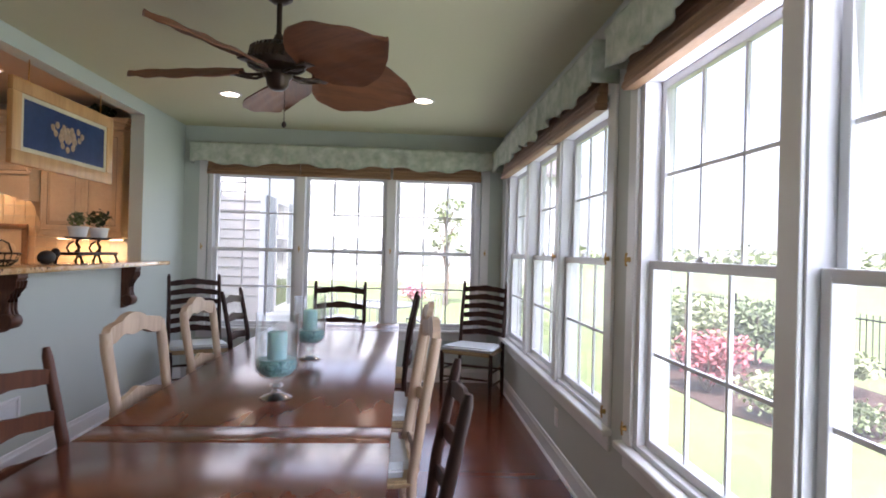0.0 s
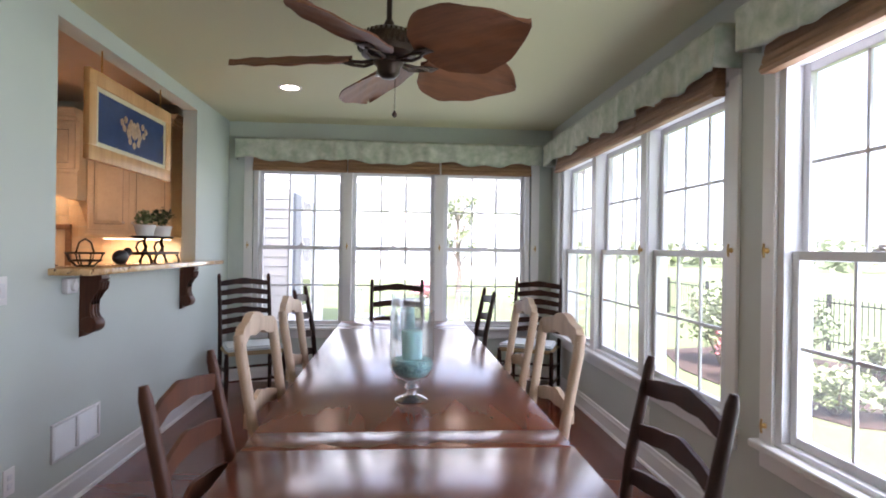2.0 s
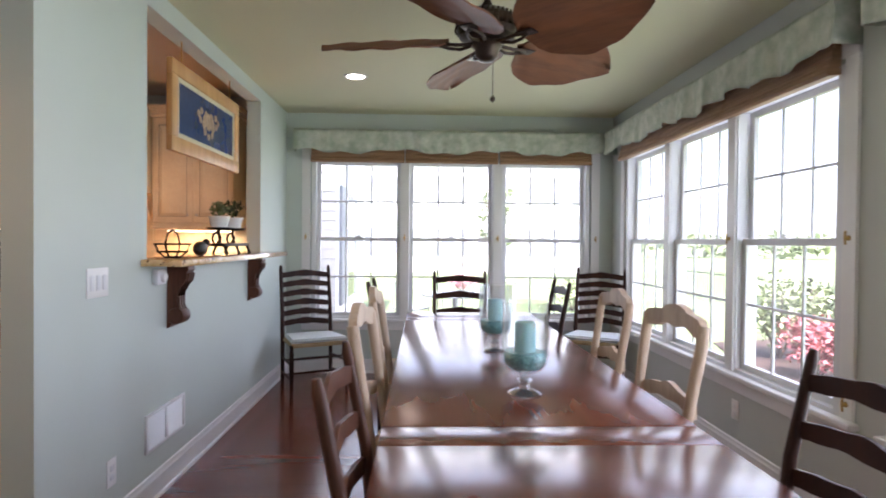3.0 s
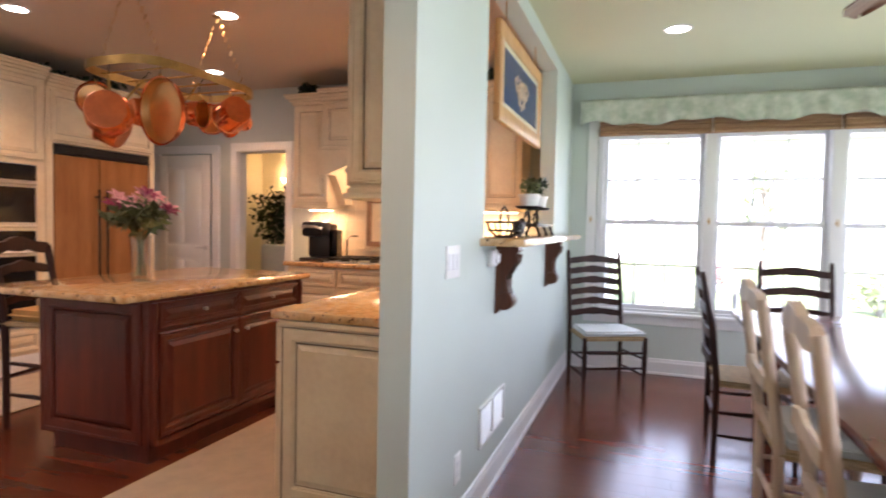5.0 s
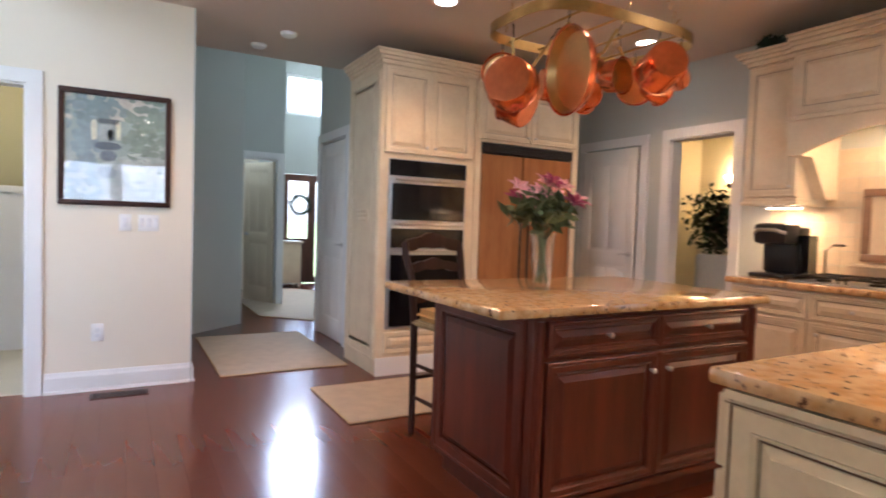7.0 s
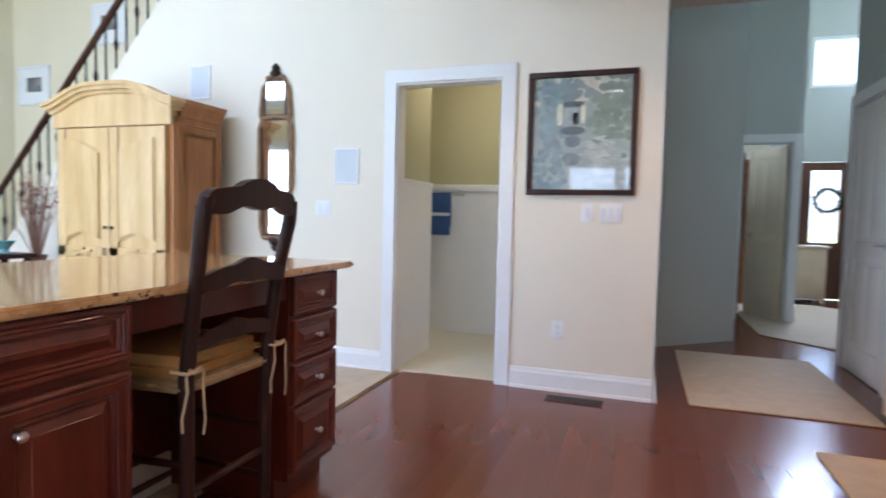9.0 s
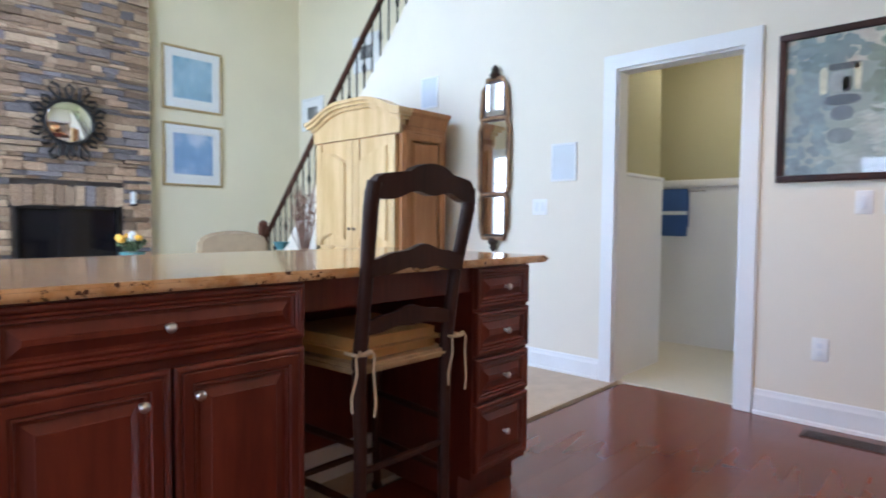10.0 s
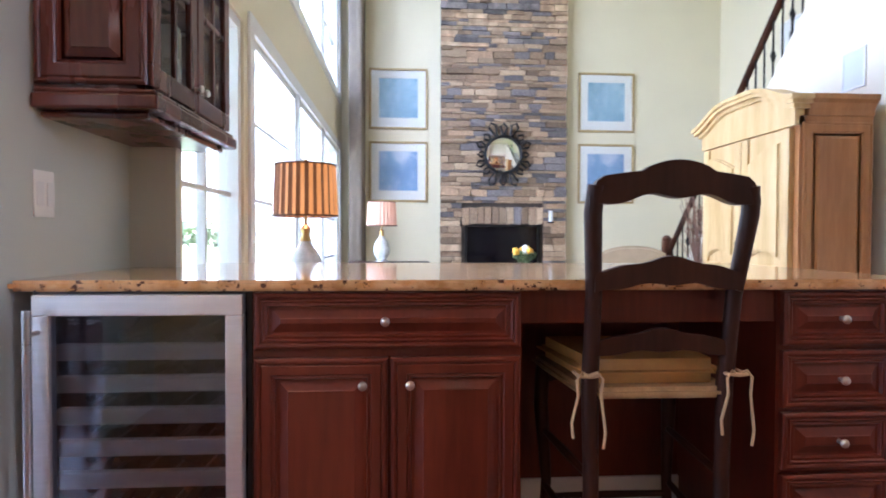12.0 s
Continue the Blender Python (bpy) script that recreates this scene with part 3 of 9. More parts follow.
# ---- windows ----
def hung_window(name, w, m, label, cols=3, z0=WB, z1=WT, mid=1.35):
    """A double-hung window: two sashes with grilles, in a frame. Local x along, y outward."""
    t = thing(name, label, "window", m, kind="structure")
    h = w / 2
    bm = B()
    box(bm, -h, -h + 0.045, 0.0, 0.13, z0, z1)
    box(bm, h - 0.045, h, 0.0, 0.13, z0, z1)
    box(bm, -h + 0.045, h - 0.045, 0.0, 0.13, z1 - 0.03, z1)
    box(bm, -h + 0.045, h - 0.045, 0.0, 0.14, z0 - 0.01, z0 + 0.02)
    part("window_frame", bm, VINYL, t, smooth=0)
    i = h - 0.047
    for nm, a_, b_, y0 in (("lower_sash", z0 + 0.02, mid + 0.02, 0.035), ("upper_sash", mid - 0.02, z1 - 0.03, 0.075)):
        bm = B()
        s = 0.038
        box(bm, -i, -i + s, y0, y0 + 0.035, a_, b_, 0.004)
        box(bm, i - s, i, y0, y0 + 0.035, a_, b_, 0.004)
        box(bm, -i + s, i - s, y0, y0 + 0.035, a_, a_ + s, 0.004)
        box(bm, -i + s, i - s, y0, y0 + 0.035, b_ - s, b_, 0.004)
        sash = part(nm, bm, VINYL, t, smooth=0)
        bm = B()
        for k in range(1, cols):
            x = -i + s + (2 * i - 2 * s) * k / cols
            box(bm, x - 0.008, x + 0.008, y0 + 0.012, y0 + 0.026, a_ + s, b_ - s, 0.002)
        zc = (a_ + b_) / 2
        box(bm, -i + s, i - s, y0 + 0.013, y0 + 0.025, zc - 0.008, zc + 0.008, 0.002)
        part("grille", bm, VINYL, sash, smooth=0)
        bm = B()
        box(bm, -i + s - 0.004, i - s + 0.004, y0 + 0.017, y0 + 0.021, a_ + s - 0.004, b_ - s + 0.004)
        p = part("pane", bm, GLASS, sash, smooth=0)
        p.visible_shadow = False
    bm = B()
    box(bm, -0.03, 0.03, 0.012, 0.036, mid + 0.02, mid + 0.03, 0.003)
    rod(bm, (0.0, 0.022, mid + 0.03), (0.0, 0.022, mid + 0.042), 0.012, 0.009)
    box(bm, -0.005, 0.035, 0.012, 0.024, mid + 0.034, mid + 0.044, 0.003)
    part("sash_lock", bm, NICKEL, t, "small metal sash lock")
    return t


k = 0
for cx in FAR_WINDOWS:
    k += 1
    hung_window("window_%d" % k, 0.935, pose(cx, FW, 0), "white double-hung window with a grille")
for cy in SIDE_WINDOWS + NEAR_WINDOWS:
    k += 1
    hung_window("window_%d" % k, 0.945 if cy in SIDE_WINDOWS else 1.01, pose(RW, cy, 0, 0, 0, -90), "white double-hung window with a grille")


def casing(name, u0, u1, face, axis, label):
    """Casing, mullion boards, sill and apron round a row of windows, on the room side."""
    t = thing(name, label, "window trim", kind="structure")

    def bx(a_, b_, d0, d1, z0, z1, nm, bev=0.004):
        bm = B()
        if axis == "x":
            box(bm, a_, b_, face - d1, face - d0, z0, z1, bev)
        else:
            box(bm, face - d1, face - d0, a_, b_, z0, z1, bev)
        part(nm, bm, TRIM, t, smooth=0)
    bx(u0 - 0.085, u0, 0, 0.018, WB, WT + 0.02, "side_casing")
    bx(u1, u1 + 0.085, 0, 0.018, WB, WT + 0.02, "side_casing")
    bx(u0 - 0.085, u1 + 0.085, 0, 0.018, WT + 0.02, WT + 0.105, "head_casing")
    bx(u0 - 0.11, u1 + 0.11, 0.0, 0.055, WB - 0.035, WB - 0.001, "window_sill", 0.008)
    bx(u0 - 0.085, u1 + 0.085, 0.0, 0.016, WB - 0.115, WB - 0.036, "apron")
    return bx


bx = casing("window_trim_far", 0.24, 3.08, FW, "x", "white window casing with sill and apron")
for u in (1.184, 2.126):
    bx(u - 0.045, u + 0.045, 0, 0.016, WB, WT + 0.02, "mullion_board")
bx = casing("window_trim_side", 1.15, 4.04, RW, "y", "white window casing with sill and apron")
for u in (2.12, 3.075):
    bx(u - 0.045, u + 0.045, 0, 0.016, WB, WT + 0.02, "mullion_board")
bx = casing("window_trim_near", -1.25, 0.795, RW, "y", "white window casing with sill and apron")
bx(-0.265, -0.175, 0, 0.016, WB, WT + 0.02, "mullion_board")


def fixed_window(name, u0, u1, z0, z1, x, cols, rows, label, facing=1):
    """A fixed window in a wall that runs along y; facing 1 looks out to +x."""
    t = thing(name, label, "window", pose(x, 0, 0), kind="structure")
    bm = B()
    f = 0.05
    box(bm, 0, 0.10, u0, u0 + f, z0, z1)
    box(bm, 0, 0.10, u1 - f, u1, z0, z1)
    box(bm, 0, 0.10, u0 + f, u1 - f, z1 - f, z1)
    box(bm, 0, 0.10, u0 + f, u1 - f, z0, z0 + f)
    part("window_frame", bm, TRIM, t, smooth=0)
    bm = B()
    for q in range(1, cols):
        u = u0 + (u1 - u0) * q / cols
        box(bm, 0.035, 0.075, u - 0.011, u + 0.011, z0 + f, z1 - f, 0.002)
    for q in range(1, rows):
        z = z0 + (z1 - z0) * q / rows
        box(bm, 0.037, 0.073, u0 + f, u1 - f, z - 0.011, z + 0.011, 0.002)
    part("grille", bm, TRIM, t, smooth=0)
    bm = B()
    box(bm, 0.053, 0.057, u0 + f - 0.004, u1 - f + 0.004, z0 + f - 0.004, z1 - f + 0.004)
    p = part("pane", bm, GLASS, t, smooth=0)
    p.visible_shadow = False
    return t


for u0, u1 in ((-2.50, -1.67), (-4.00, -2.66), (-5.38, -4.04), (-6.75, -5.42)):
    k += 1
    fixed_window("window_%d" % k, u0, u1, 0.35, 2.10, -0.765, 2, 4, "tall white family room window with a grille")
for u0, u1 in ((-4.00, -2.66), (-5.38, -4.04), (-6.75, -5.42)):
    k += 1
    fixed_window("window_%d" % k, u0, u1, 2.75, 4.60, -0.765, 2, 3, "tall white upper family room window")
k += 1
fixed_window("window_%d" % k, 2.50, 3.40, 3.15, 3.90, -10.92, 2, 1, "white transom window over the front door")
bm = B()
for u0, u1, z0, z1 in ((-6.84, -2.57, 0.27, 2.18), (-6.84, -2.57, 2.67, 4.68)):
    box(bm, -0.797, -0.78, u0, u0 + 0.09, z0, z1, 0.003)
    box(bm, -0.797, -0.78, u1 - 0.09, u1, z0, z1, 0.003)
    box(bm, -0.797, -0.78, u0 + 0.09, u1 - 0.09, z1 - 0.09, z1, 0.003)
    box(bm, -0.80, -0.78, u0 + 0.09, u1 - 0.09, z0, z0 + 0.09, 0.003)
tagged(part("trim_family_windows", bm, TRIM, smooth=0), "white casing round the tall windows", "window trim", kind="structure")
bm = B()
for u in (-5.40, -4.02):
    box(bm, -0.79, -0.58, u - 0.03, u + 0.03, 0.35, 2.10)
    box(bm, -0.79, -0.58, u - 0.03, u + 0.03, 2.75, 4.60)
tagged(part("trim_family_mullions", bm, TRIM, smooth=0), "white mullion posts of the tall windows", "window trim", kind="structure")


# ---- doors ----
def door_casing(name, axis, face, u0, u1, z1, out, depth=0.12, label="white painted door casing"):
    t = thing(name, label, "door frame", kind="structure")

    def bx(nm, a_, b_, d0, d1, z0, zz, bev=0.005):
        bm = B()
        if axis == "y":
            box(bm, face + out * d0, face + out * d1, a_, b_, z0, zz, bev)
        else:
            box(bm, a_, b_, face + out * d0, face + out * d1, z0, zz, bev)
        part(nm, bm, TRIM, t, smooth=0)
    for a_, b_ in ((u0 - 0.085, u0 + 0.006), (u1 - 0.006, u1 + 0.085)):
        bx("side_casing", a_, b_, 0.0, 0.02, 0, z1)
    bx("head_casing", u0 - 0.085, u1 + 0.085, 0.0, 0.02, z1 - 0.006, z1 + 0.085)
    bx("jamb", u0, u0 + 0.018, -depth - 0.002, -0.001, 0, z1 - 0.018, 0)
    bx("jamb", u1 - 0.018, u1, -depth - 0.002, -0.001, 0, z1 - 0.018, 0)
    bx("head_jamb", u0, u1, -depth - 0.002, -0.001, z1 - 0.018, z1, 0)


door_casing("door_trim_powder", "y", PW, -1.44, -0.68, 2.03, 1)
door_casing("door_trim_dining", "x", 4.19, -3.56, -2.93, 2.05, -1)
door_casing("door_trim_closet", "x", 1.74, -6.08, -5.27, 2.04, -1, 0.06)
door_casing("door_trim_hall", "y", -8.20, 1.26, 1.78, 2.04, 1)


def panel_door(name, w, h, m, label, mat_=None, lever=True, arch=False):
    """A two-panel door, hinged at local x = 0, leaf along +x, thickness in y."""
    mat_ = mat_ or DOOR_WHITE
    t = thing(name, label, "door", m, kind="structure")
    bm = B()
    box(bm, 0, w, -0.012, 0.012, 0.008, h)
    for a_, b_, z0, z1 in ((0, 0.11, 0.008, h), (w - 0.11, w, 0.008, h), (0.11, w - 0.11, 0.008, 0.22), (0.11, w - 0.11, 0.86, 1.0), (0.11, w - 0.11, h - 0.13, h)):
        box(bm, a_, b_, -0.019, 0.019, z0, z1, 0.004)
    for z0, z1 in ((0.22, 0.86), (1.0, h - 0.13)):
        for q in range(2):
            wd = (w - 0.28) / 2
            x0 = 0.13 + q * (wd + 0.02)
            box(bm, x0, x0 + wd, -0.017, 0.017, z0 + 0.03, z1 - 0.03, 0.008)
        if arch:
            pts = [(0.11, z1 + 0.001), (w - 0.11, z1 + 0.001)] + [(w - 0.11 - (w - 0.22) * i / 10, z1 - 0.07 + 0.06 * math.sin(math.pi * i / 10)) for i in range(11)]
            prism(bm, pts, "y", -0.0185, 0.0185)
    part("leaf", bm, mat_, t, smooth=30)
    if lever:
        bm = B()
        for s in (-1, 1):
            rod(bm, (w - 0.06, s * 0.018, 0.98), (w - 0.06, s * 0.028, 0.98), 0.028)
            rod(bm, (w - 0.06, s * 0.028, 0.98), (w - 0.06, s * 0.055, 0.98), 0.009)
            tube(bm, [(w - 0.06, s * 0.055, 0.98), (w - 0.11, s * 0.057, 0.983), (w - 0.165, s * 0.052, 0.975)], 0.008)
        part("door_handle", bm, NICKEL, t, "satin nickel lever handle")
    bm = B()
    for z in (0.25, h / 2, h - 0.25):
        box(bm, -0.012, 0.004, -0.02, -0.008, z - 0.045, z + 0.045, 0.002)
    part("hinge", bm, NICKEL, t)
    return t


panel_door("door_closet", 0.77, 2.01, pose(-6.06, 1.755, 0), "white two-panel closet door, shut")
panel_door("door_hall", 0.62, 2.01, pose(-8.30, 1.75, 0, 0, 0, 208), "cream panel door standing ajar off the hall", mat("cream_door_paint", (0.80, 0.69, 0.50), 0.4, vary=0.03, scale=3))
panel_door("door_pantry", 0.72, 2.01, pose(-4.62, 4.165, 0), "white arched-panel pantry door, shut", arch=True)
bm = B()
for a_, b_, z0, z1 in ((-4.72, -4.63, 0, 2.03), (-3.89, -3.80, 0, 2.03), (-4.72, -3.80, 2.03, 2.12)):
    box(bm, a_, b_, 4.165, 4.19, z0, z1, 0.004)
tagged(part("door_trim_pantry", bm, TRIM, smooth=0), "white painted pantry door casing", "door frame", kind="structure")

# ---- sunroom things ----
def recessed_light(x, y, z):
    t = thing("recessed_light", "round white recessed ceiling light, lit", "ceiling light", pose(x, y, z), "recessed lights")
    bm = B()
    lathe(bm, [(0.066, 0.0), (0.07, -0.006), (0.088, -0.006), (0.092, 0.0)], seg=32)
    part("trim_ring", bm, TRIM, t)
    bm = B()
    lathe(bm, [(0.0, -0.003), (0.066, -0.003), (0.066, 0.0)], seg=32)
    part("lens", bm, BULB, t, "glowing lens")


for cx, cy in SUN_CANS:
    recessed_light(cx, cy, CE)
for cx, cy in KITCHEN_CANS:
    recessed_light(cx, cy, CK)


def valance(name, u0, u1, face, axis, rng):
    """A gathered cloth valance on a board: waves deepen toward the hem, whose edge dips."""
    t = thing(name, "pale green leaf-print gathered cloth valance above the windows", "valance", group="valances")
    bm = B()
    n, rows = int((u1 - u0) / 0.02), 9
    ph = rng.uniform(0, 6)
    grid = []
    for i in range(n + 1):
        u = u0 + (u1 - u0) * i / n
        wv = 0.55 * math.sin(u * 21 + ph) + 0.3 * math.sin(u * 47 + 2 * ph) + 0.5 * noise.noise((u * 5, ph, 0))
        hem = 0.018 * math.sin(u * 6.5 + ph) + 0.012 * math.sin(u * 19)
        col = []
        for j in range(rows):
            f = j / (rows - 1)
            z = 2.43 - f * (0.215 + hem)
            d = 0.125 + (0.006 + 0.022 * f) * wv + (0.012 if j == 1 else 0)
            p = (u, face - d, z) if axis == "x" else (face - d, u, z)
            col.append(bm.verts.new(p))
        grid.append(col)
    for i in range(n):
        for j in range(rows - 1):
            bm.faces.new((grid[i][j], grid[i + 1][j], grid[i + 1][j + 1], grid[i][j + 1]))
    for col in (grid[0], grid[-1]):
        back = []
        for v in col:
            p = v.co.copy()
            if axis == "x":
                p.y = face - 0.005
            else:
                p.x = face - 0.005
            back.append(bm.verts.new(p))
        for j in range(rows - 1):
            bm.faces.new((col[j], col[j + 1], back[j + 1], back[j]))
    ob = part("cloth", bm, VALANCE, t, smooth=60)
    md = ob.modifiers.new("thick", 'SOLIDIFY')
    md.thickness = 0.004
    bm = B()
    if axis == "x":
        box(bm, u0 + 0.005, u1 - 0.005, face - 0.12, face - 0.001, 2.405, 2.425)
    else:
        box(bm, face - 0.12, face - 0.001, u0 + 0.005, u1 - 0.005, 2.405, 2.425)
    part("mounting_board", bm, TRIM, t, smooth=0)


_r = random.Random(5)
valance("window_valance", 0.09, 3.16, FW, "x", _r)
valance("window_valance", 1.06, 4.28, RW, "y", _r)
valance("window_valance", -1.40, 0.92, RW, "y", _r)


def roman_shade(u0, u1, face, axis):
    """A drawn-up woven shade: stacked folds under the valance."""
    t = thing("bamboo_shade", "brown woven bamboo shade drawn up above the window", "window shade", group="bamboo shades")
    zs = [2.30, 2.235, 2.19, 2.15, 2.115]
    for i in range(4):
        bm = B()
        d = 0.05 + 0.011 * i
        pr = [(0.02, zs[i]), (d, zs[i]), (d + 0.008, zs[i + 1] + 0.012), (d - 0.004, zs[i + 1] - 0.003), (0.02, zs[i + 1] + 0.004)]
        if axis == "x":
            prism(bm, [(face - a_, z) for a_, z in pr], "x", u0, u1)
        else:
            prism(bm, [(face - a_, z) for a_, z in pr], "y", u0, u1)
        part("fold", bm, BAMBOO, t, smooth=0)


for u in FAR_WINDOWS:
    roman_shade(u - 0.462, u + 0.462, FW, "x")
for u in SIDE_WINDOWS:
    roman_shade(u - 0.47, u + 0.47, RW, "y")
for u in NEAR_WINDOWS:
    roman_shade(u - 0.51, u + 0.51, RW, "y")

# small bronze cord cleats beside the windows
def cleat(m):
    t = thing("cord_cleat", "small bronze cord cleat on the window casing", "cleat", m, "cord cleats")
    bm = B()
    rod(bm, (0, 0, 0), (0, -0.016, 0), 0.013, 0.009)
    tube(bm, [(0, -0.016, -0.03), (0, -0.02, 0), (0, -0.016, 0.03)], 0.005)
    part("hook", bm, BRASS, t)


for cx in (0.195, 1.184, 2.126, 3.125):
    cleat(pose(cx, FW - 0.018, 1.37))
for cy in (1.105, 2.12, 0.838):
    cleat(pose(RW - 0.018, cy, 1.37, 0, 0, -90))
for cy in (1.105, 0.838):
    cleat(pose(RW - 0.018, cy, 0.62, 0, 0, -90))


# serving ledge and corbels
bm = B()
box(bm, -0.16, 0.20, 1.44, 3.62, 1.20, 1.235, 0.008)
tagged(part("serving_ledge", bm, GRANITE), "cream granite ledge across the serving opening", "ledge", kind="structure")


def corbel(y):
    t = thing("corbel", "carved dark wood scroll corbel under the ledge", "corbel", pose(0.0, y, 1.199), "corbels")
    bm = B()
    pr = [(0, 0), (0.20, 0), (0.205, -0.03), (0.185, -0.045), (0.19, -0.075), (0.165, -0.11), (0.125, -0.135), (0.10, -0.17), (0.095, -0.21), (0.105, -0.24), (0.125, -0.265), (0.13, -0.30), (0.11, -0.33), (0.075, -0.345), (0.045, -0.335), (0.03, -0.36), (0, -0.37)]
    prism(bm, [(a_ * 0.56, b_ * 0.93) for a_, b_ in pr], "y", -0.045, 0.045)
    part("bracket", bm, MID_WOOD, t)
    bm = B()
    for yy in (-0.03, 0.0, 0.03):
        tube(bm, [(0.112, yy, -0.045), (0.105, yy, -0.085), (0.074, yy, -0.128), (0.059, yy, -0.167), (0.059, yy, -0.214), (0.073, yy, -0.255)], 0.009, 6)
    part("carved_leaf", bm, MID_WOOD, t)
    bm = B()
    lathe(bm, [(0.0, -0.05), (0.042, -0.05), (0.045, -0.045), (0.045, 0.045), (0.042, 0.05), (0.0, 0.05)], m=Matrix.Translation((0.047, 0, -0.277)) @ Matrix.Rotation(radians(90), 4, 'X'), seg=20)
    part("scroll", bm, MID_WOOD, t)
    return t


corbel(1.77)
corbel(3.20)

# framed needlework panel hung in the opening
t = thing("hanging_panel", "honey wood framed navy panel with tan motif, hung in the opening", "wall panel", pose(-0.055, 2.46, 0))
bm = B()
hw, z0, z1, fw = 0.585, 1.84, 2.36, 0.085
for a_, b_, c, d in ((-hw, hw, z0, z0 + fw), (-hw, hw, z1 - fw, z1), (-hw, -hw + fw, z0 + fw, z1 - fw), (hw - fw, hw, z0 + fw, z1 - fw)):
    box(bm, -0.018, 0.018, a_, b_, c, d, 0.005)
part("frame", bm, ORANGE_WOOD, t)
bm = B()
g = 0.028
for a_, b_, c, d in ((-hw + fw, hw - fw, z0 + fw, z0 + fw + g), (-hw + fw, hw - fw, z1 - fw - g, z1 - fw), (-hw + fw, -hw + fw + g, z0 + fw + g, z1 - fw - g), (hw - fw - g, hw - fw, z0 + fw + g, z1 - fw - g)):
    box(bm, -0.010, 0.010, a_, b_, c, d, 0.002)
part("border", bm, mat("cream_border", (0.66, 0.60, 0.42), 0.5, vary=0.1), t, "cream border strip")
bm = B()
box(bm, -0.005, 0.005, -hw + fw + g, hw - fw - g, z0 + fw + g, z1 - fw - g)
part("field", bm, mat("navy_blue_glass", (0.02, 0.045, 0.14), 0.25, vary=0.2, scale=8), t, "navy blue field")
bm = B()
for i in range(16):
    an = 2 * math.pi * i / 16
    rr = 0.10 + 0.035 * math.sin(3 * an)
    lathe(bm, [(0.0, 0.0), (0.024, 0.0), (0.018, 0.004), (0.0, 0.006)], m=Matrix.Translation((0.005, 1.4 * rr * math.cos(an), 2.10 + 0.65 * rr * math.sin(an))) @ Matrix.Rotation(radians(90), 4, 'Y'), seg=8)
for i in range(-1, 2):
    lathe(bm, [(0.0, 0.0), (0.042, 0.0), (0.03, 0.006), (0.0, 0.009)], m=Matrix.Translation((0.005, i * 0.055, 2.10 + (0.01 if i else -0.01))) @ Matrix.Rotation(radians(90), 4, 'Y'), seg=12)
part("motif", bm, mat("tan_fruit_motif", (0.40, 0.27, 0.16), 0.5, vary=0.4, scale=30), t, "tan fruit and leaf motif")
for yy in (-0.42, 0.42):
    bm = B()
    rod(bm, (0, yy, z1 - 0.004), (0, yy, 2.498), 0.004, seg=6)
    part("hanger", bm, BRASS, t)

# iron stand with two small potted plants, wire bowl and dark figure on the ledge
t = thing("iron_stand", "black iron antique scale stand on the ledge", "stand", pose(0.0, 2.66, 1.235))
bm = B()
box(bm, -0.08, 0.08, -0.27, 0.27, 0.055, 0.075, 0.006)
for yy in (-0.24, 0.0, 0.24):
    for xx in (-0.07, 0.07):
        tube(bm, [(xx, yy, 0.057), (xx * 1.15, yy, 0.03), (xx * 1.3, yy, 0.001)], [0.012, 0.008, 0.012])
part("base", bm, IRON, t)
for yy in (-0.14, 0.14):
    bm = B()
    tube(bm, [(0, yy, 0.074), (0, yy + 0.02, 0.11), (0, yy - 0.015, 0.14), (0, yy, 0.165)], [0.02, 0.012, 0.010, 0.012])
    lathe(bm, [(0.0, 0.165), (0.07, 0.167), (0.085, 0.178), (0.085, 0.182), (0.0, 0.176)], at=(0, yy, 0))
    part("tray", bm, IRON, t)
    bm = B()
    tube(bm, [(0, yy - 0.10, 0.075), (0, yy - 0.13, 0.105), (0, yy - 0.10, 0.135), (0, yy - 0.05, 0.15)], 0.007)
    part("scroll", bm, IRON, t)
_r = random.Random(8)
for yy, sz in ((2.52, 0.9), (2.80, 1.15)):
    p = thing("potted_plant", "small green plant in a white ribbed pot on the stand", "plant", pose(0, yy, 1.417), "ledge plants")
    bm = B()
    lathe(bm, [(0.0, 0.0), (0.052, 0.0), (0.064, 0.062), (0.069, 0.064), (0.069, 0.075), (0.06, 0.073), (0.055, 0.06), (0.0, 0.058)], seg=20)
    part("pot", bm, WHITE_PLASTIC, p)
    bm = B()
    leaves(bm, (0, 0, 0.075 + 0.06 * sz), (0.085 * sz, 0.09 * sz, 0.075 * sz), int(150 * sz), 0.035, _r)
    part("foliage", bm, LEAF_DARK if sz > 1 else LEAF, p)
    bm = B()
    for i in range(6):
        tube(bm, [(0, 0, 0.055), (_r.uniform(-0.03, 0.03), _r.uniform(-0.04, 0.04), 0.12 + 0.05 * sz)], 0.003, 5)
    part("stem", bm, LEAF, p)
t = thing("dark_figurine", "small dark reclining animal-shaped ornament on the ledge", "ornament", pose(0.02, 2.14, 1.235))
bm = B()
bmesh.ops.create_uvsphere(bm, u_segments=16, v_segments=10, radius=1, matrix=Matrix.Translation((0, 0, 0.045)) @ Matrix.Diagonal((0.035, 0.085, 0.045, 1)))
bmesh.ops.create_uvsphere(bm, u_segments=12, v_segments=8, radius=1, matrix=Matrix.Translation((0, 0.09, 0.075)) @ Matrix.Diagonal((0.025, 0.035, 0.03, 1)))
part("body", bm, IRON, t)
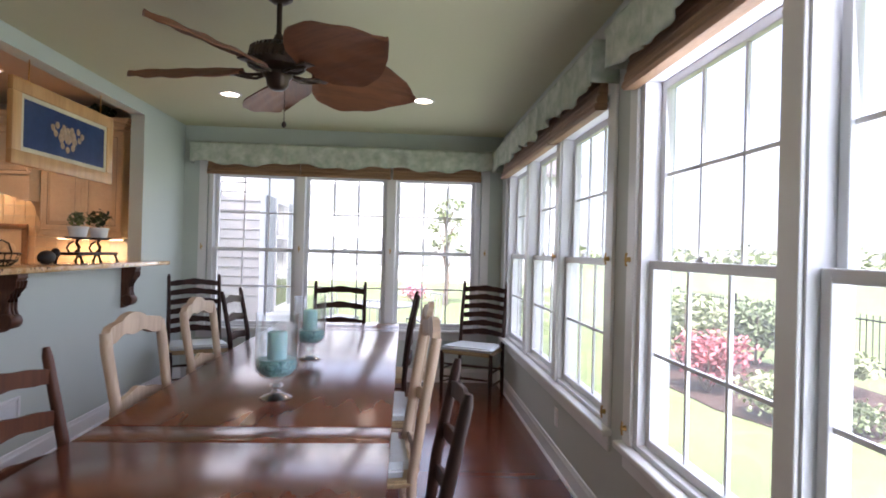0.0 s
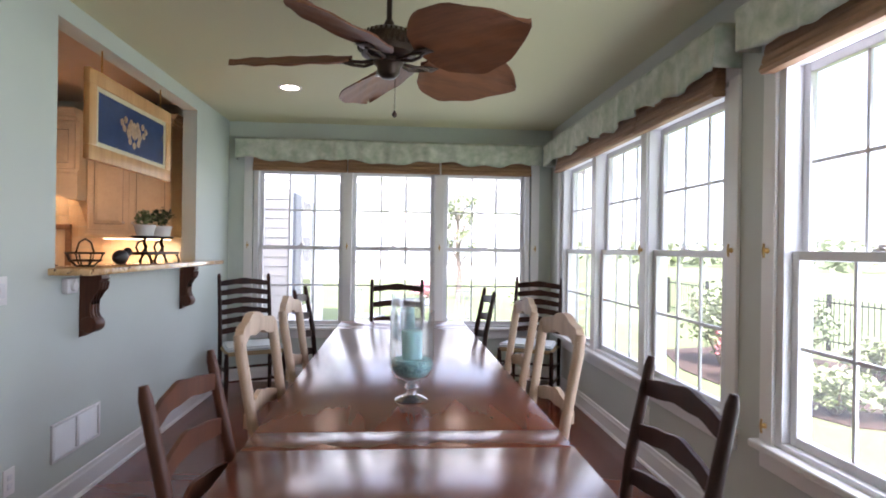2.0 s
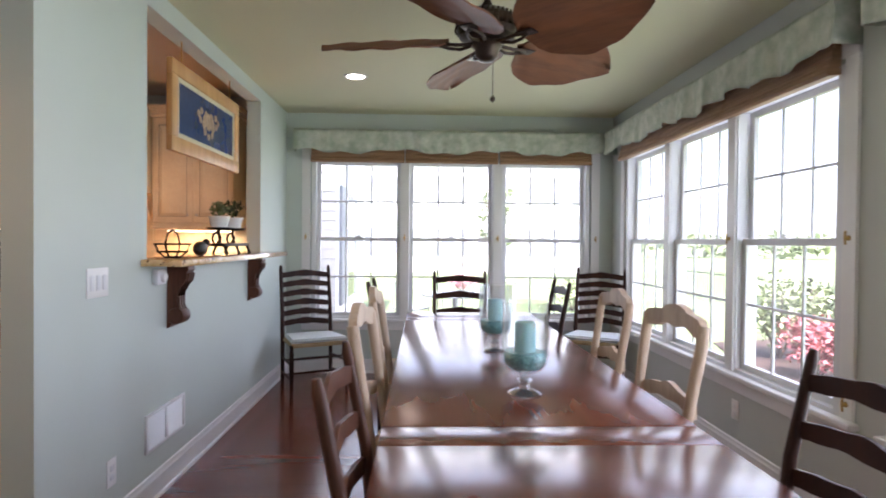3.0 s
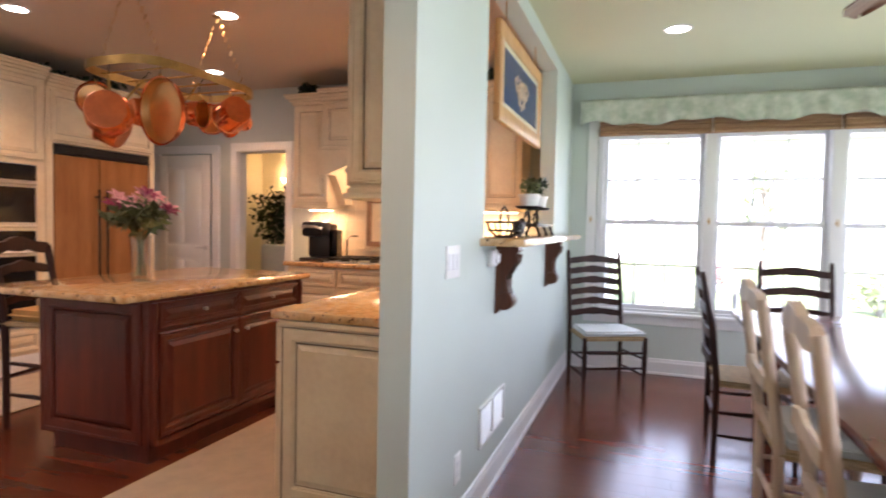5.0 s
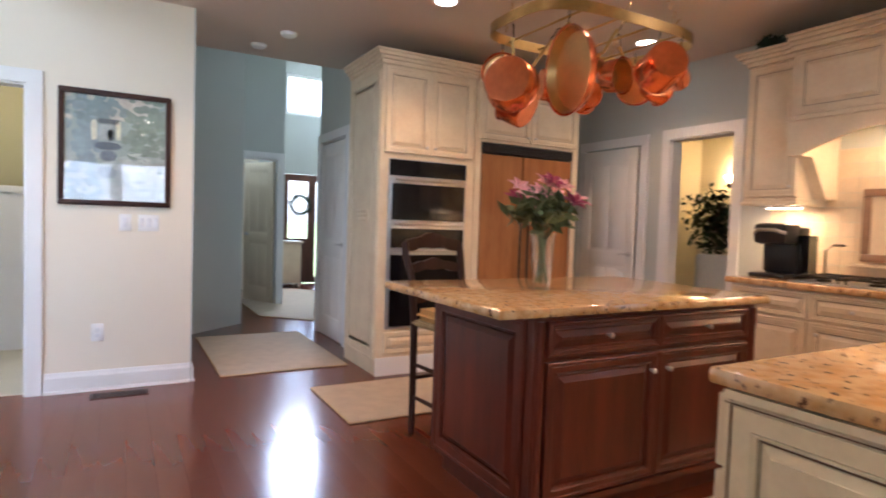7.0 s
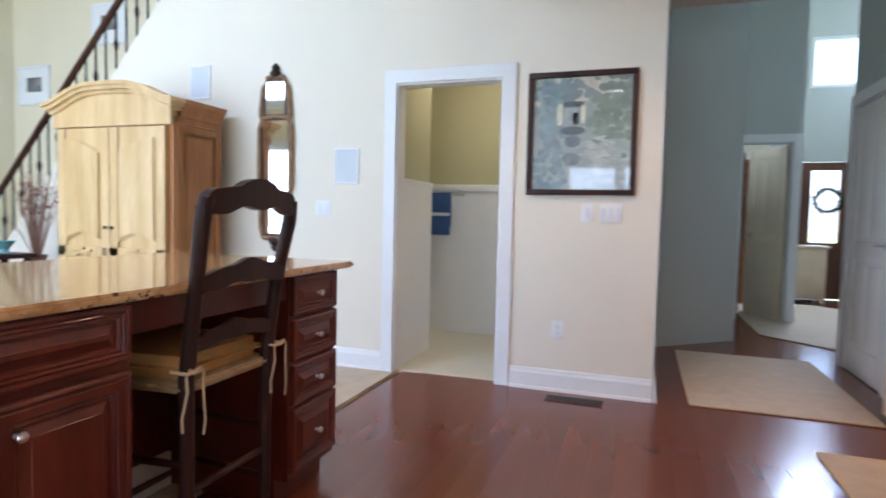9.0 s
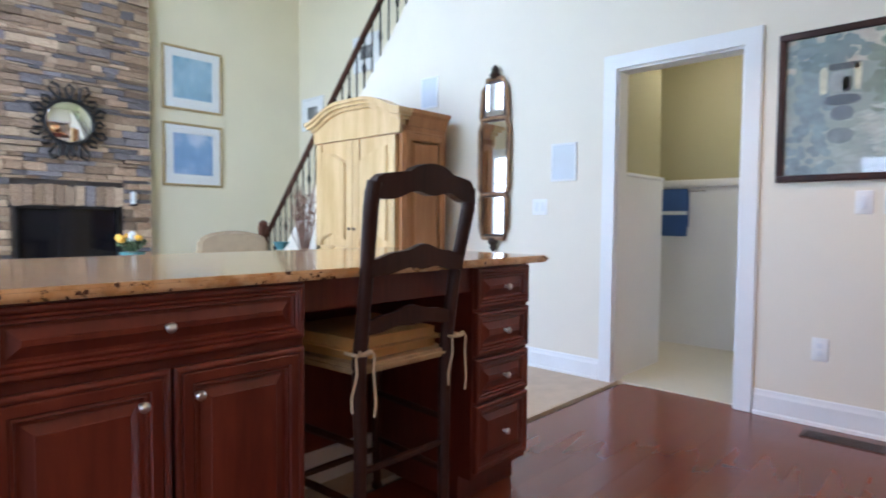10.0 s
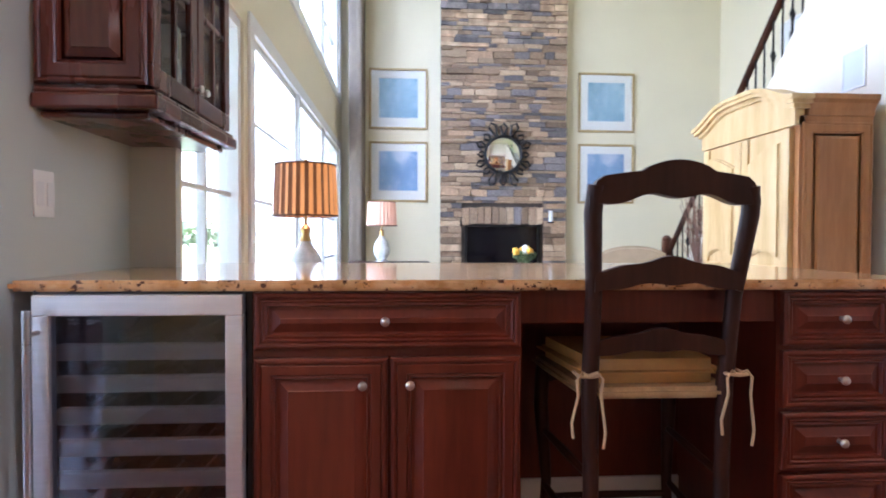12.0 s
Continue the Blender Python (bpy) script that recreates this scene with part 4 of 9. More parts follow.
t = thing("wire_bowl", "twisted dark wire bowl resting on the ledge", "bowl", pose(0.05, 1.68, 1.235))
bm = B()
for rr, zz in ((0.09, 0.075), (0.075, 0.035), (0.04, 0.006)):
    tube(bm, [(rr * math.cos(q * math.pi / 12), rr * math.sin(q * math.pi / 12), zz) for q in range(25)], 0.005, 6)
part("ring", bm, IRON, t)
bm = B()
for q in range(8):
    a_ = q * math.pi / 4
    tube(bm, [(0.04 * math.cos(a_), 0.04 * math.sin(a_), 0.005), (0.075 * math.cos(a_), 0.075 * math.sin(a_), 0.035), (0.09 * math.cos(a_), 0.09 * math.sin(a_), 0.075)], 0.004, 6)
tube(bm, [(0.0, -0.09, 0.075), (0, -0.06, 0.13), (0, 0, 0.15), (0, 0.06, 0.13), (0, 0.09, 0.075)], 0.005, 6)
part("wire", bm, IRON, t)


def plate(name, m, w, h, kind, label):
    """A wall plate in local x (along) and z, proud toward -y."""
    t = thing(name, label, "switch" if kind == "switch" else "outlet", m, "wall plates")
    bm = B()
    box(bm, -w / 2, w / 2, -0.006, 0, -h / 2, h / 2, 0.002)
    part("plate", bm, WHITE_PLASTIC, t)
    bm = B()
    if kind == "switch":
        nn = max(1, round(w / 0.05) - 0)
        for i in range(nn):
            x = (i - (nn - 1) / 2) * 0.046
            box(bm, x - 0.015, x + 0.015, -0.010, -0.006, -0.032, 0.032, 0.002)
    else:
        for z in (-0.02, 0.02):
            box(bm, -0.014, 0.014, -0.008, -0.006, z - 0.013, z + 0.013, 0.002)
    part("rocker" if kind == "switch" else "socket", bm, VINYL, t)


ONX0 = 90   # turn for plates on a wall that faces +x
plate("switch_plate", pose(0.0, 1.06, 1.15, 0, 0, ONX0), 0.16, 0.125, "switch", "white wall switch plate on the blue-green wall")
plate("outlet_plate", pose(0.0, 1.17, 0.30, 0, 0, ONX0), 0.075, 0.12, "outlet", "white outlet plate low on the wall")
plate("outlet_plate", pose(RW, 2.05, 0.32, 0, 0, -90), 0.075, 0.12, "outlet", "white outlet plate under the windows")
t = thing("plug_device", "small white round plug-in device under the ledge", "device", pose(0.0, 1.60, 1.14, 0, 0, 90))
bm = B()
box(bm, -0.05, 0.05, -0.035, 0, -0.04, 0.04, 0.012)
part("body", bm, WHITE_PLASTIC, t)
bm = B()
rod(bm, (0.0, -0.035, 0.0), (0.0, -0.05, 0.0), 0.028, 0.024)
part("dome", bm, WHITE_PLASTIC, t)

# return air grille
t = thing("wall_vent", "white louvered return vent low on the wall", "vent", Matrix.Translation((0.0, 1.71, 0.358)) @ Matrix.Rotation(radians(90), 4, 'Z') @ Matrix.Diagonal((0.97, 1, 0.57, 1)))
bm = B()
for a_, b_, c, d in ((-0.24, 0.24, -0.17, -0.145), (-0.24, 0.24, 0.145, 0.17), (-0.24, -0.215, -0.145, 0.145), (0.215, 0.24, -0.145, 0.145), (-0.015, 0.015, -0.145, 0.145)):
    box(bm, a_, b_, -0.012, 0, c, d, 0.002)
part("frame", bm, TRIM, t)
bm = B()
box(bm, -0.216, 0.216, -0.002, 0, -0.146, 0.146)
part("backing", bm, GREY_WALL, t)
for i in range(14):
    bm = B()
    z = -0.135 + i * 0.0208
    for x0, x1 in ((-0.214, -0.016), (0.016, 0.214)):
        prism(bm, [(-0.010, z - 0.004), (-0.009, z - 0.002), (-0.002, z + 0.009), (-0.003, z + 0.007)], "x", x0, x1)
    part("slat", bm, TRIM, t)

# ---- dining table ----
TX0, TX1, TY0, TY1, TZ = 1.25, 2.25, -0.52, 3.26, 0.76
t = thing("dining_table", "long red-brown polished wood dining table with breadboard seams", "dining table")
for a_, b_, nm in ((TY0, 0.205, "end_leaf"), (0.208, 0.375, "breadboard"), (0.378, 2.775, "tabletop"), (2.778, 2.945, "breadboard"), (2.948, TY1, "end_leaf")):
    bm = B()
    if nm == "breadboard":
        box(bm, TX0, TX1, a_, b_, TZ - 0.038, TZ - 0.0005, 0.004)
        part(nm, bm, TABLE_WOOD, t)
        continue
    box(bm, TX0, TX1, a_, b_, TZ - 0.036, TZ, 0.003)
    part(nm, bm, TABLE_WOOD, t)
bm = B()
for a_, b_, c, d in ((TX0 + 0.10, TX1 - 0.10, 0.02, 0.045), (TX0 + 0.10, TX1 - 0.10, 2.695, 2.72)):
    box(bm, a_, b_, c, d, TZ - 0.14, TZ - 0.038)
for a_ in (TX0 + 0.10, TX1 - 0.125):
    box(bm, a_, a_ + 0.025, 0.045, 2.695, TZ - 0.14, TZ - 0.038)
part("apron", bm, TABLE_WOOD, t)
for x in (TX0 + 0.14, TX1 - 0.14):
    for y in (0.08, 2.66):
        bm = B()
        box(bm, -0.045, 0.045, -0.045, 0.045, TZ - 0.18, TZ - 0.04, 0.004)
        lathe(bm, [(0.0, 0.0), (0.03, 0.0), (0.036, 0.05), (0.028, 0.09), (0.045, 0.2), (0.052, 0.32), (0.04, 0.46), (0.03, 0.5), (0.045, 0.53), (0.045, TZ - 0.18), (0.0, TZ - 0.18)])
        part("leg", bm, TABLE_WOOD, t, at=pose(x, y, 0))


# ---- chairs ----
def wavy(x0, x1, z0, z1, dip=0.02, n=14, top=0.02):
    """An outline of a shaped slat: arched top with shoulders, scalloped lower edge."""
    up, lo = [], []
    for i in range(n + 1):
        f = i / n
        x = x0 + (x1 - x0) * f
        s = math.sin(math.pi * f)
        up.append((x, z1 - top + top * s * s + 0.25 * top * math.sin(3 * math.pi * f) ** 2))
        lo.append((x, z0 + dip * (s ** 0.7) - 0.3 * dip * math.sin(3 * math.pi * f) ** 2))
    return lo + up[::-1]


def ladder_chair(label, m, mat_, h=1.08, slats=4, cushion=False, group="dark ladder-back chairs"):
    """A rush-seat ladder-back chair; local +y is the way it faces, back at -y."""
    t = thing("ladder_back_chair", label, "chair", m, group)
    w, d, sz = 0.225, 0.20, 0.45
    for s in (-1, 1):
        bm = B()
        tube(bm, [(s * w, -d, 0), (s * w, -d, sz), (s * w, -d - 0.03, 0.75), (s * w * 1.0, -d - 0.085, h - 0.03), (s * w, -d - 0.09, h)], [0.017, 0.019, 0.018, 0.016, 0.010], 10)
        part("back_post", bm, mat_, t)
        bm = B()
        lathe(bm, [(0.0, 0.0), (0.014, 0.0), (0.018, 0.06), (0.015, 0.10), (0.02, 0.20), (0.02, 0.36), (0.016, 0.41), (0.02, 0.44), (0.0, 0.44)], seg=12)
        part("front_leg", bm, mat_, t, at=pose(s * (w + 0.02), d, 0))
    for i in range(slats):
        z = 0.58 + (h - 0.66) * i / (slats - 1)
        y = -d - 0.03 - 0.055 * max(0, (z - 0.7)) / (h - 0.7)
        bm = B()
        prism(bm, wavy(-w + 0.008, w - 0.008, z - 0.035, z + 0.035, 0.018, 14, 0.022), "y", y - 0.006, y + 0.006)
        for v in bm.verts:
            v.co.y -= 0.025 * (1 - (v.co.x / w) ** 2)
        part("slat", bm, mat_, t)
    bm = B()
    prism(bm, [(-w, -d), (w, -d), (w + 0.035, d + 0.015), (-w - 0.035, d + 0.015)], "z", sz - 0.035, sz)
    bmesh.ops.bevel(bm, geom=bm.edges[:], offset=0.012, segments=2, affect='EDGES')
    part("seat", bm, RUSH, t, "woven rush seat")
    for z, a_, b_ in ((0.14, (-w, -d), (-w - 0.02, d)), (0.14, (w, -d), (w + 0.02, d)), (0.27, (-w, -d), (-w - 0.02, d)), (0.27, (w, -d), (w + 0.02, d)), (0.20, (-w - 0.02, d), (w + 0.02, d)), (0.32, (-w - 0.02, d), (w + 0.02, d)), (0.24, (-w, -d), (w, -d))):
        bm = B()
        mid = ((a_[0] + b_[0]) / 2, (a_[1] + b_[1]) / 2, z)
        tube(bm, [(*a_, z), mid, (*b_, z)], [0.008, 0.012, 0.008], 8)
        part("stretcher", bm, mat_, t)
    if cushion:
        bm = B()
        prism(bm, [(-w + 0.01, -d + 0.02), (w - 0.01, -d + 0.02), (w + 0.03, d + 0.01), (-w - 0.03, d + 0.01)], "z", sz + 0.0015, sz + 0.04)
        bmesh.ops.bevel(bm, geom=bm.edges[:], offset=0.016, segments=3, affect='EDGES')
        part("cushion", bm, CUSHION, t, "pale grey tufted cushion")
    return t


def country_chair(label, m, mat_, h=1.0, sz=0.45, cushion_mat=None, group="bleached wood chairs", name="country_chair", ties=False, w=0.205):
    """A carved country French chair with a crest rail, two shaped rails and curved legs."""
    t = thing(name, label, "bar stool" if name == "bar_stool" else "chair", m, group)
    d = 0.20
    for s in (-1, 1):
        bm = B()
        pr = [(s * (w - 0.02), -d, 0), (s * (w - 0.02), -d, sz * 0.6), (s * (w - 0.015), -d, sz), (s * (w - 0.012), -d - 0.035, sz + 0.25), (s * (w + 0.005), -d - 0.075, h - 0.13), (s * (w + 0.0), -d - 0.085, h - 0.06)]
        tube(bm, pr, [0.019, 0.021, 0.023, 0.021, 0.023, 0.022], 10)
        part("back_post", bm, mat_, t)
        bm = B()
        tube(bm, [(s * (w + 0.03), d + 0.005, 0), (s * (w + 0.015), d - 0.015, 0.03), (s * (w + 0.005), d - 0.02, sz * 0.35), (s * (w + 0.02), d, sz * 0.75), (s * (w + 0.015), d - 0.005, sz - 0.03)], [0.022, 0.015, 0.017, 0.024, 0.022], 10)
        part("front_leg", bm, mat_, t)
    # crest rail with raised middle and shoulders
    bm = B()
    up, lo = [], []
    n = 24
    for i in range(n + 1):
        f = i / n
        x = -w - 0.02 + (2 * w + 0.04) * f
        a_ = abs(2 * f - 1)
        top = h - 0.045 + 0.024 * (math.cos(min(1, a_ * 2.4) * math.pi / 2) ** 0.7 if a_ < 0.41 else 0) + 0.022 * (1 - a_ ** 2) - 0.045 * (max(0, a_ - 0.84) / 0.16) ** 2
        bot = h - 0.11 + 0.03 * (1 - a_ ** 2) - 0.014 * math.sin(3 * math.pi * f) ** 2
        up.append((x, top))
        lo.append((x, bot))
    prism(bm, lo + up[::-1], "y", -d - 0.100, -d - 0.068)
    for v in bm.verts:
        v.co.y -= 0.02 * (1 - (v.co.x / w) ** 2)
    part("crest_rail", bm, mat_, t)
    rails = (sz + 0.30,) if name == "bar_stool" else (sz + 0.27,)
    for z in rails:
        bm = B()
        y = -d - 0.055
        prism(bm, wavy(-w + 0.006, w - 0.006, z - 0.04, z + 0.045, 0.026, 20, 0.035), "y", y - 0.01, y + 0.01)
        for v in bm.verts:
            v.co.y -= 0.018 * (1 - (v.co.x / w) ** 2)
        part("back_rail", bm, mat_, t)
    low = sz + (0.03 if name == "country_chair" else 0.085)
    bm = B()
    prism(bm, wavy(-w + 0.006, w - 0.006, low, low + 0.07, 0.02, 20, 0.03), "y", -d - 0.030, -d - 0.014)
    part("lower_rail", bm, mat_, t)
    bm = B()
    prism(bm, [(-w - 0.005, -d - 0.015), (w + 0.005, -d - 0.015), (w + 0.045, d + 0.03), (-w - 0.045, d + 0.03)], "z", sz - 0.03, sz)
    bmesh.ops.bevel(bm, geom=bm.edges[:], offset=0.011, segments=2, affect='EDGES')
    part("seat", bm, RUSH, t, "woven rush seat")
    bm = B()
    prism(bm, wavy(-w, w, sz - 0.085, sz - 0.03, 0.03, 16, 0.0), "y", d - 0.005, d + 0.012)
    part("seat_apron", bm, mat_, t)
    zz = sz * 0.32
    for z, a_, b_ in ((zz, (-w + 0.02, -d), (-w - 0.01, d - 0.02)), (zz, (w - 0.02, -d), (w + 0.01, d - 0.02)), (zz * 0.8, (-w - 0.005, d - 0.02), (w + 0.005, d - 0.02)), (zz * 1.5, (-w + 0.02, -d), (w - 0.02, -d)), (zz * 1.9, (-w + 0.02, -d), (-w - 0.01, d - 0.015)), (zz * 1.9, (w - 0.02, -d), (w + 0.01, d - 0.015))):
        bm = B()
        tube(bm, [(*a_, z), ((a_[0] + b_[0]) / 2, (a_[1] + b_[1]) / 2, z), (*b_, z)], [0.010, 0.013, 0.010], 8)
        part("stretcher", bm, mat_, t)
    if cushion_mat:
        bm = B()
        prism(bm, [(-w + 0.005, -d + 0.005), (w - 0.005, -d + 0.005), (w + 0.04, d + 0.03), (-w - 0.04, d + 0.03)], "z", sz + 0.0015, sz + 0.068)
        bmesh.ops.bevel(bm, geom=bm.edges[:], offset=0.031, segments=6, affect='EDGES')
        part("cushion", bm, cushion_mat, t, "padded seat cushion", smooth=85)
    if ties:
        for s in (-1, 1):
            x, y, z = s * w, -d - 0.035, sz + 0.04
            bm = B()
            for q in (-1, 1):
                tube(bm, [(x, y, z), (x + q * 0.02, y - 0.012, z + 0.012), (x + q * 0.034, y - 0.012, z - 0.006), (x + q * 0.03, y - 0.012, z - 0.05), (x + q * 0.045, y - 0.006, z - 0.12 - 0.03 * (q > 0)), (x + q * 0.04, y - 0.004, z - 0.16 - 0.03 * (q > 0))], 0.004, 6)
            tube(bm, [(x - 0.025, y + 0.05, z), (x - 0.026, y - 0.004, z), (x, y - 0.012, z), (x + 0.026, y - 0.004, z), (x + 0.025, y + 0.05, z)], 0.005, 6)
            part("tie_cord", bm, CORD, t, "knotted tan tie cord")
    return t


L_DARK = "dark walnut ladder-back chair with a rush seat at the table"
# faces the table: local +y toward it
ladder_chair(L_DARK, pose(1.445, 0.01, 0, 0, 0, -90), MID_WOOD, 1.05, 4)
ladder_chair(L_DARK, pose(1.29, 2.73, 0, 0, 0, -90), DARK_WOOD, 1.06, 4)
ladder_chair(L_DARK, pose(2.16, -0.08, 0, 0, 0, 88), DARK_WOOD, 1.05, 4)
ladder_chair(L_DARK, pose(2.10, 2.76, 0, 0, 0, 90), DARK_WOOD, 1.06, 4)
ladder_chair("dark walnut ladder-back chair at the far end of the table", pose(1.70, 3.42, 0, 0, 0, 180), DARK_WOOD, 1.08, 4)
ladder_chair("dark ladder-back chair with a pale cushion, in the corner", pose(0.395, 3.79, 0, 0, 0, 207), DARK_WOOD, 1.10, 6, True)
ladder_chair("dark ladder-back chair with a pale cushion, beside the windows", pose(2.97, 3.88, 0, 0, 0, 152), DARK_WOOD, 1.09, 6, True)
L_PALE = "bleached wood country chair with a carved crest, at the table"
country_chair(L_PALE, pose(1.42, 0.87, 0, 0, 0, -93), PALE_WOOD, 1.09, cushion_mat=CUSHION, w=0.222)
country_chair(L_PALE, pose(1.41, 1.68, 0, 0, 0, -90), PALE_WOOD, 1.09, cushion_mat=CUSHION, w=0.222)
country_chair(L_PALE, pose(2.12, 0.885, 0, 0, 0, 94), PALE_WOOD, 1.09, cushion_mat=CUSHION, w=0.222)
country_chair(L_PALE, pose(2.14, 1.69, 0, 0, 0, 90), PALE_WOOD, 1.09, cushion_mat=CUSHION, w=0.222)


def hurricane(m):
    t = thing("hurricane_vase", "footed glass hurricane with turquoise beads and an aqua candle", "candle holder", m, "hurricanes on the table")
    bm = B()
    lathe(bm, [(0.0, 0.0), (0.058, 0.0), (0.062, 0.005), (0.05, 0.012), (0.022, 0.022), (0.016, 0.035), (0.028, 0.048), (0.018, 0.06), (0.022, 0.07), (0.06, 0.085), (0.078, 0.105), (0.082, 0.13), (0.082, 0.31), (0.085, 0.315)], seg=32)
    ob = part("glass", bm, CLEAR, t, "clear blown glass")
    ob.visible_shadow = False
    bm = B()
    lathe(bm, [(0.0, 0.088), (0.055, 0.09), (0.073, 0.108), (0.077, 0.135), (0.07, 0.147), (0.0, 0.145)], seg=24)
    part("beads", bm, TURQ, t, "turquoise glass beads")
    bm = B()
    lathe(bm, [(0.0, 0.144), (0.037, 0.144), (0.038, 0.24), (0.034, 0.246), (0.0, 0.24)], seg=24)
    rod(bm, (0, 0, 0.238), (0.002, 0, 0.252), 0.0018, seg=6)
    part("candle", bm, WAX, t, "pale aqua pillar candle")


for hx, hy in ((1.765, 0.755), (1.76, 1.62)):
    hurricane(pose(hx, hy, TZ) @ Matrix.Diagonal((1.06, 1.06, 1.12, 1)))

# ---- ceiling fan ----
FX, FY, FZ = 1.65, 1.15, 2.25
t = thing("ceiling_fan", "bronze ceiling fan with five leaf-shaped brown blades, at rest", "ceiling fan", pose(FX, FY, 0))
bm = B()
lathe(bm, [(0.0, CE - 0.055), (0.03, CE - 0.055), (0.06, CE - 0.035), (0.07, CE), (0.0, CE)], seg=28)
part("canopy", bm, BRONZE, t)
bm = B()
rod(bm, (0, 0, FZ + 0.10), (0, 0, CE - 0.05), 0.013)
lathe(bm, [(0.013, 0.10), (0.035, 0.11), (0.02, 0.15), (0.013, 0.16)], at=(0, 0, FZ))
part("downrod", bm, BRONZE, t)
bm = B()
lathe(bm, [(0.0, -0.025), (0.08, -0.025), (0.125, -0.005), (0.14, 0.035), (0.135, 0.07), (0.10, 0.10), (0.04, 0.115), (0.0, 0.115)], at=(0, 0, FZ), seg=36)
motor = part("motor_housing", bm, BRONZE, t)
for i in range(36):
    a_ = i * math.pi / 18
    bm = B()
    rod(bm, (0.142 * math.cos(a_), 0.142 * math.sin(a_), FZ + 0.02), (0.128 * math.cos(a_ + 0.1), 0.128 * math.sin(a_ + 0.1), FZ + 0.085), 0.005, seg=5)
    part("rib", bm, BRONZE, motor)
bm = B()
lathe(bm, [(0.0, -0.115), (0.03, -0.11), (0.05, -0.09), (0.055, -0.06), (0.07, -0.045), (0.07, -0.026), (0.0, -0.026)], at=(0, 0, FZ), seg=28)
part("switch_cup", bm, BRONZE, t)
bm = B()
rod(bm, (0.03, 0.02, FZ - 0.26), (0.03, 0.02, FZ - 0.10), 0.0018, seg=6)
lathe(bm, [(0.0, -0.028), (0.010, -0.02), (0.012, -0.008), (0.004, 0.004), (0.0, 0.006)], at=(0.03, 0.02, FZ - 0.26), seg=12)
part("pull_chain", bm, BRONZE, t)
BLADE = wood("carved_brown_fan_blade", (0.10, 0.038, 0.018), (0.22, 0.085, 0.035), 0.55, "x")
for i in range(5):
    an = 28 + 72 * i
    m = Matrix.Rotation(radians(an), 4, 'Z')
    bm = B()
    for s in (-1, 1):
        tube(bm, [(0.065, s * 0.012, FZ - 0.035), (0.12, s * 0.03, FZ - 0.045), (0.17, s * 0.028, FZ - 0.04), (0.21, 0, FZ - 0.036)], 0.008, 8)
    box(bm, 0.17, 0.25, -0.03, 0.03, FZ - 0.034, FZ - 0.027, 0.002)
    arm = part("blade_arm", bm, BRONZE, t, at=m)
    bm = B()
    n, rows = 16, 8
    tilt = -math.tan(radians(22))
    top, bot = [], []
    for j in range(n + 1):
        f = j / n
        r = 0.17 + 0.585 * f
        hw = 0.19 * (math.sin(math.pi * min(1, f * 1.02) ** 0.75) ** 0.75) + 0.006
        ra, rb = [], []
        for q in range(rows + 1):
            g = -1 + 2 * q / rows
            y = hw * g
            z = FZ - 0.022 + y * tilt - 0.012 * f * f + 0.018 * (1 - abs(g)) - 0.004 * math.sin(abs(g) * 18 + f * 22)
            ra.append(bm.verts.new((r, y, z)))
            rb.append(bm.verts.new((r, y, z - 0.008)))
        top.append(ra)
        bot.append(rb)
    for j in range(n):
        for q in range(rows):
            bm.faces.new((top[j][q], top[j + 1][q], top[j + 1][q + 1], top[j][q + 1]))
            bm.faces.new((bot[j][q], bot[j][q + 1], bot[j + 1][q + 1], bot[j + 1][q]))
    for j in range(n):
        for q in (0, rows):
            bm.faces.new((top[j][q], bot[j][q], bot[j + 1][q], top[j + 1][q]))
    for j in (0, n):
        for q in range(rows):
            bm.faces.new((top[j][q], top[j][q + 1], bot[j][q + 1], bot[j][q]))
    part("blade", bm, BLADE, t, "carved brown leaf-shaped blade", at=m)

# ---- kitchen ----
def raised_panel(bm, u0, u1, z0, z1, d, fr=0.055):
    """A framed door front in local x-z, its face at -d: frame, groove and raised field."""
    loops = [(0.0, 0.0), (0.0, -d + 0.003), (0.003, -d), (0.008, -d - 0.002), (0.013, -d - 0.001), (0.016, -d + 0.003), (0.020, -d), (fr - 0.014, -d), (fr - 0.010, -d + 0.005), (fr - 0.004, -d + 0.003), (fr, -d + 0.012), (fr + 0.007, -d + 0.012)]
    if min(u1 - u0, z1 - z0) > 2 * fr + 0.07:
        loops += [(fr + 0.028, -d + 0.003), (fr + 0.030, -d + 0.001), (fr + 0.033, -d + 0.001)]
    rings = []
    for i, y in loops:
        rings.append([bm.verts.new(p) for p in ((u0 + i, y, z0 + i), (u1 - i, y, z0 + i), (u1 - i, y, z1 - i), (u0 + i, y, z1 - i))])
    for a_, b_ in zip(rings, rings[1:]):
        for q in range(4):
            bm.faces.new((a_[q], a_[(q + 1) % 4], b_[(q + 1) % 4], b_[q]))
    bm.faces.new(rings[-1])
    bm.faces.new(rings[0][::-1])


def glaze_lines(bm, u0, u1, z0, z1, d, fr=0.055):
    g = 0.004
    a_, b_, c, e = u0 + fr, u1 - fr, z0 + fr, z1 - fr
    if b_ - a_ < 0.05 or e - c < 0.04:
        return
    for p in ((a_, b_, c, c + g), (a_, b_, e - g, e), (a_, a_ + g, c, e), (b_ - g, b_, c, e)):
        box(bm, p[0], p[1], -d + 0.0095, -d + 0.0115, p[2], p[3])


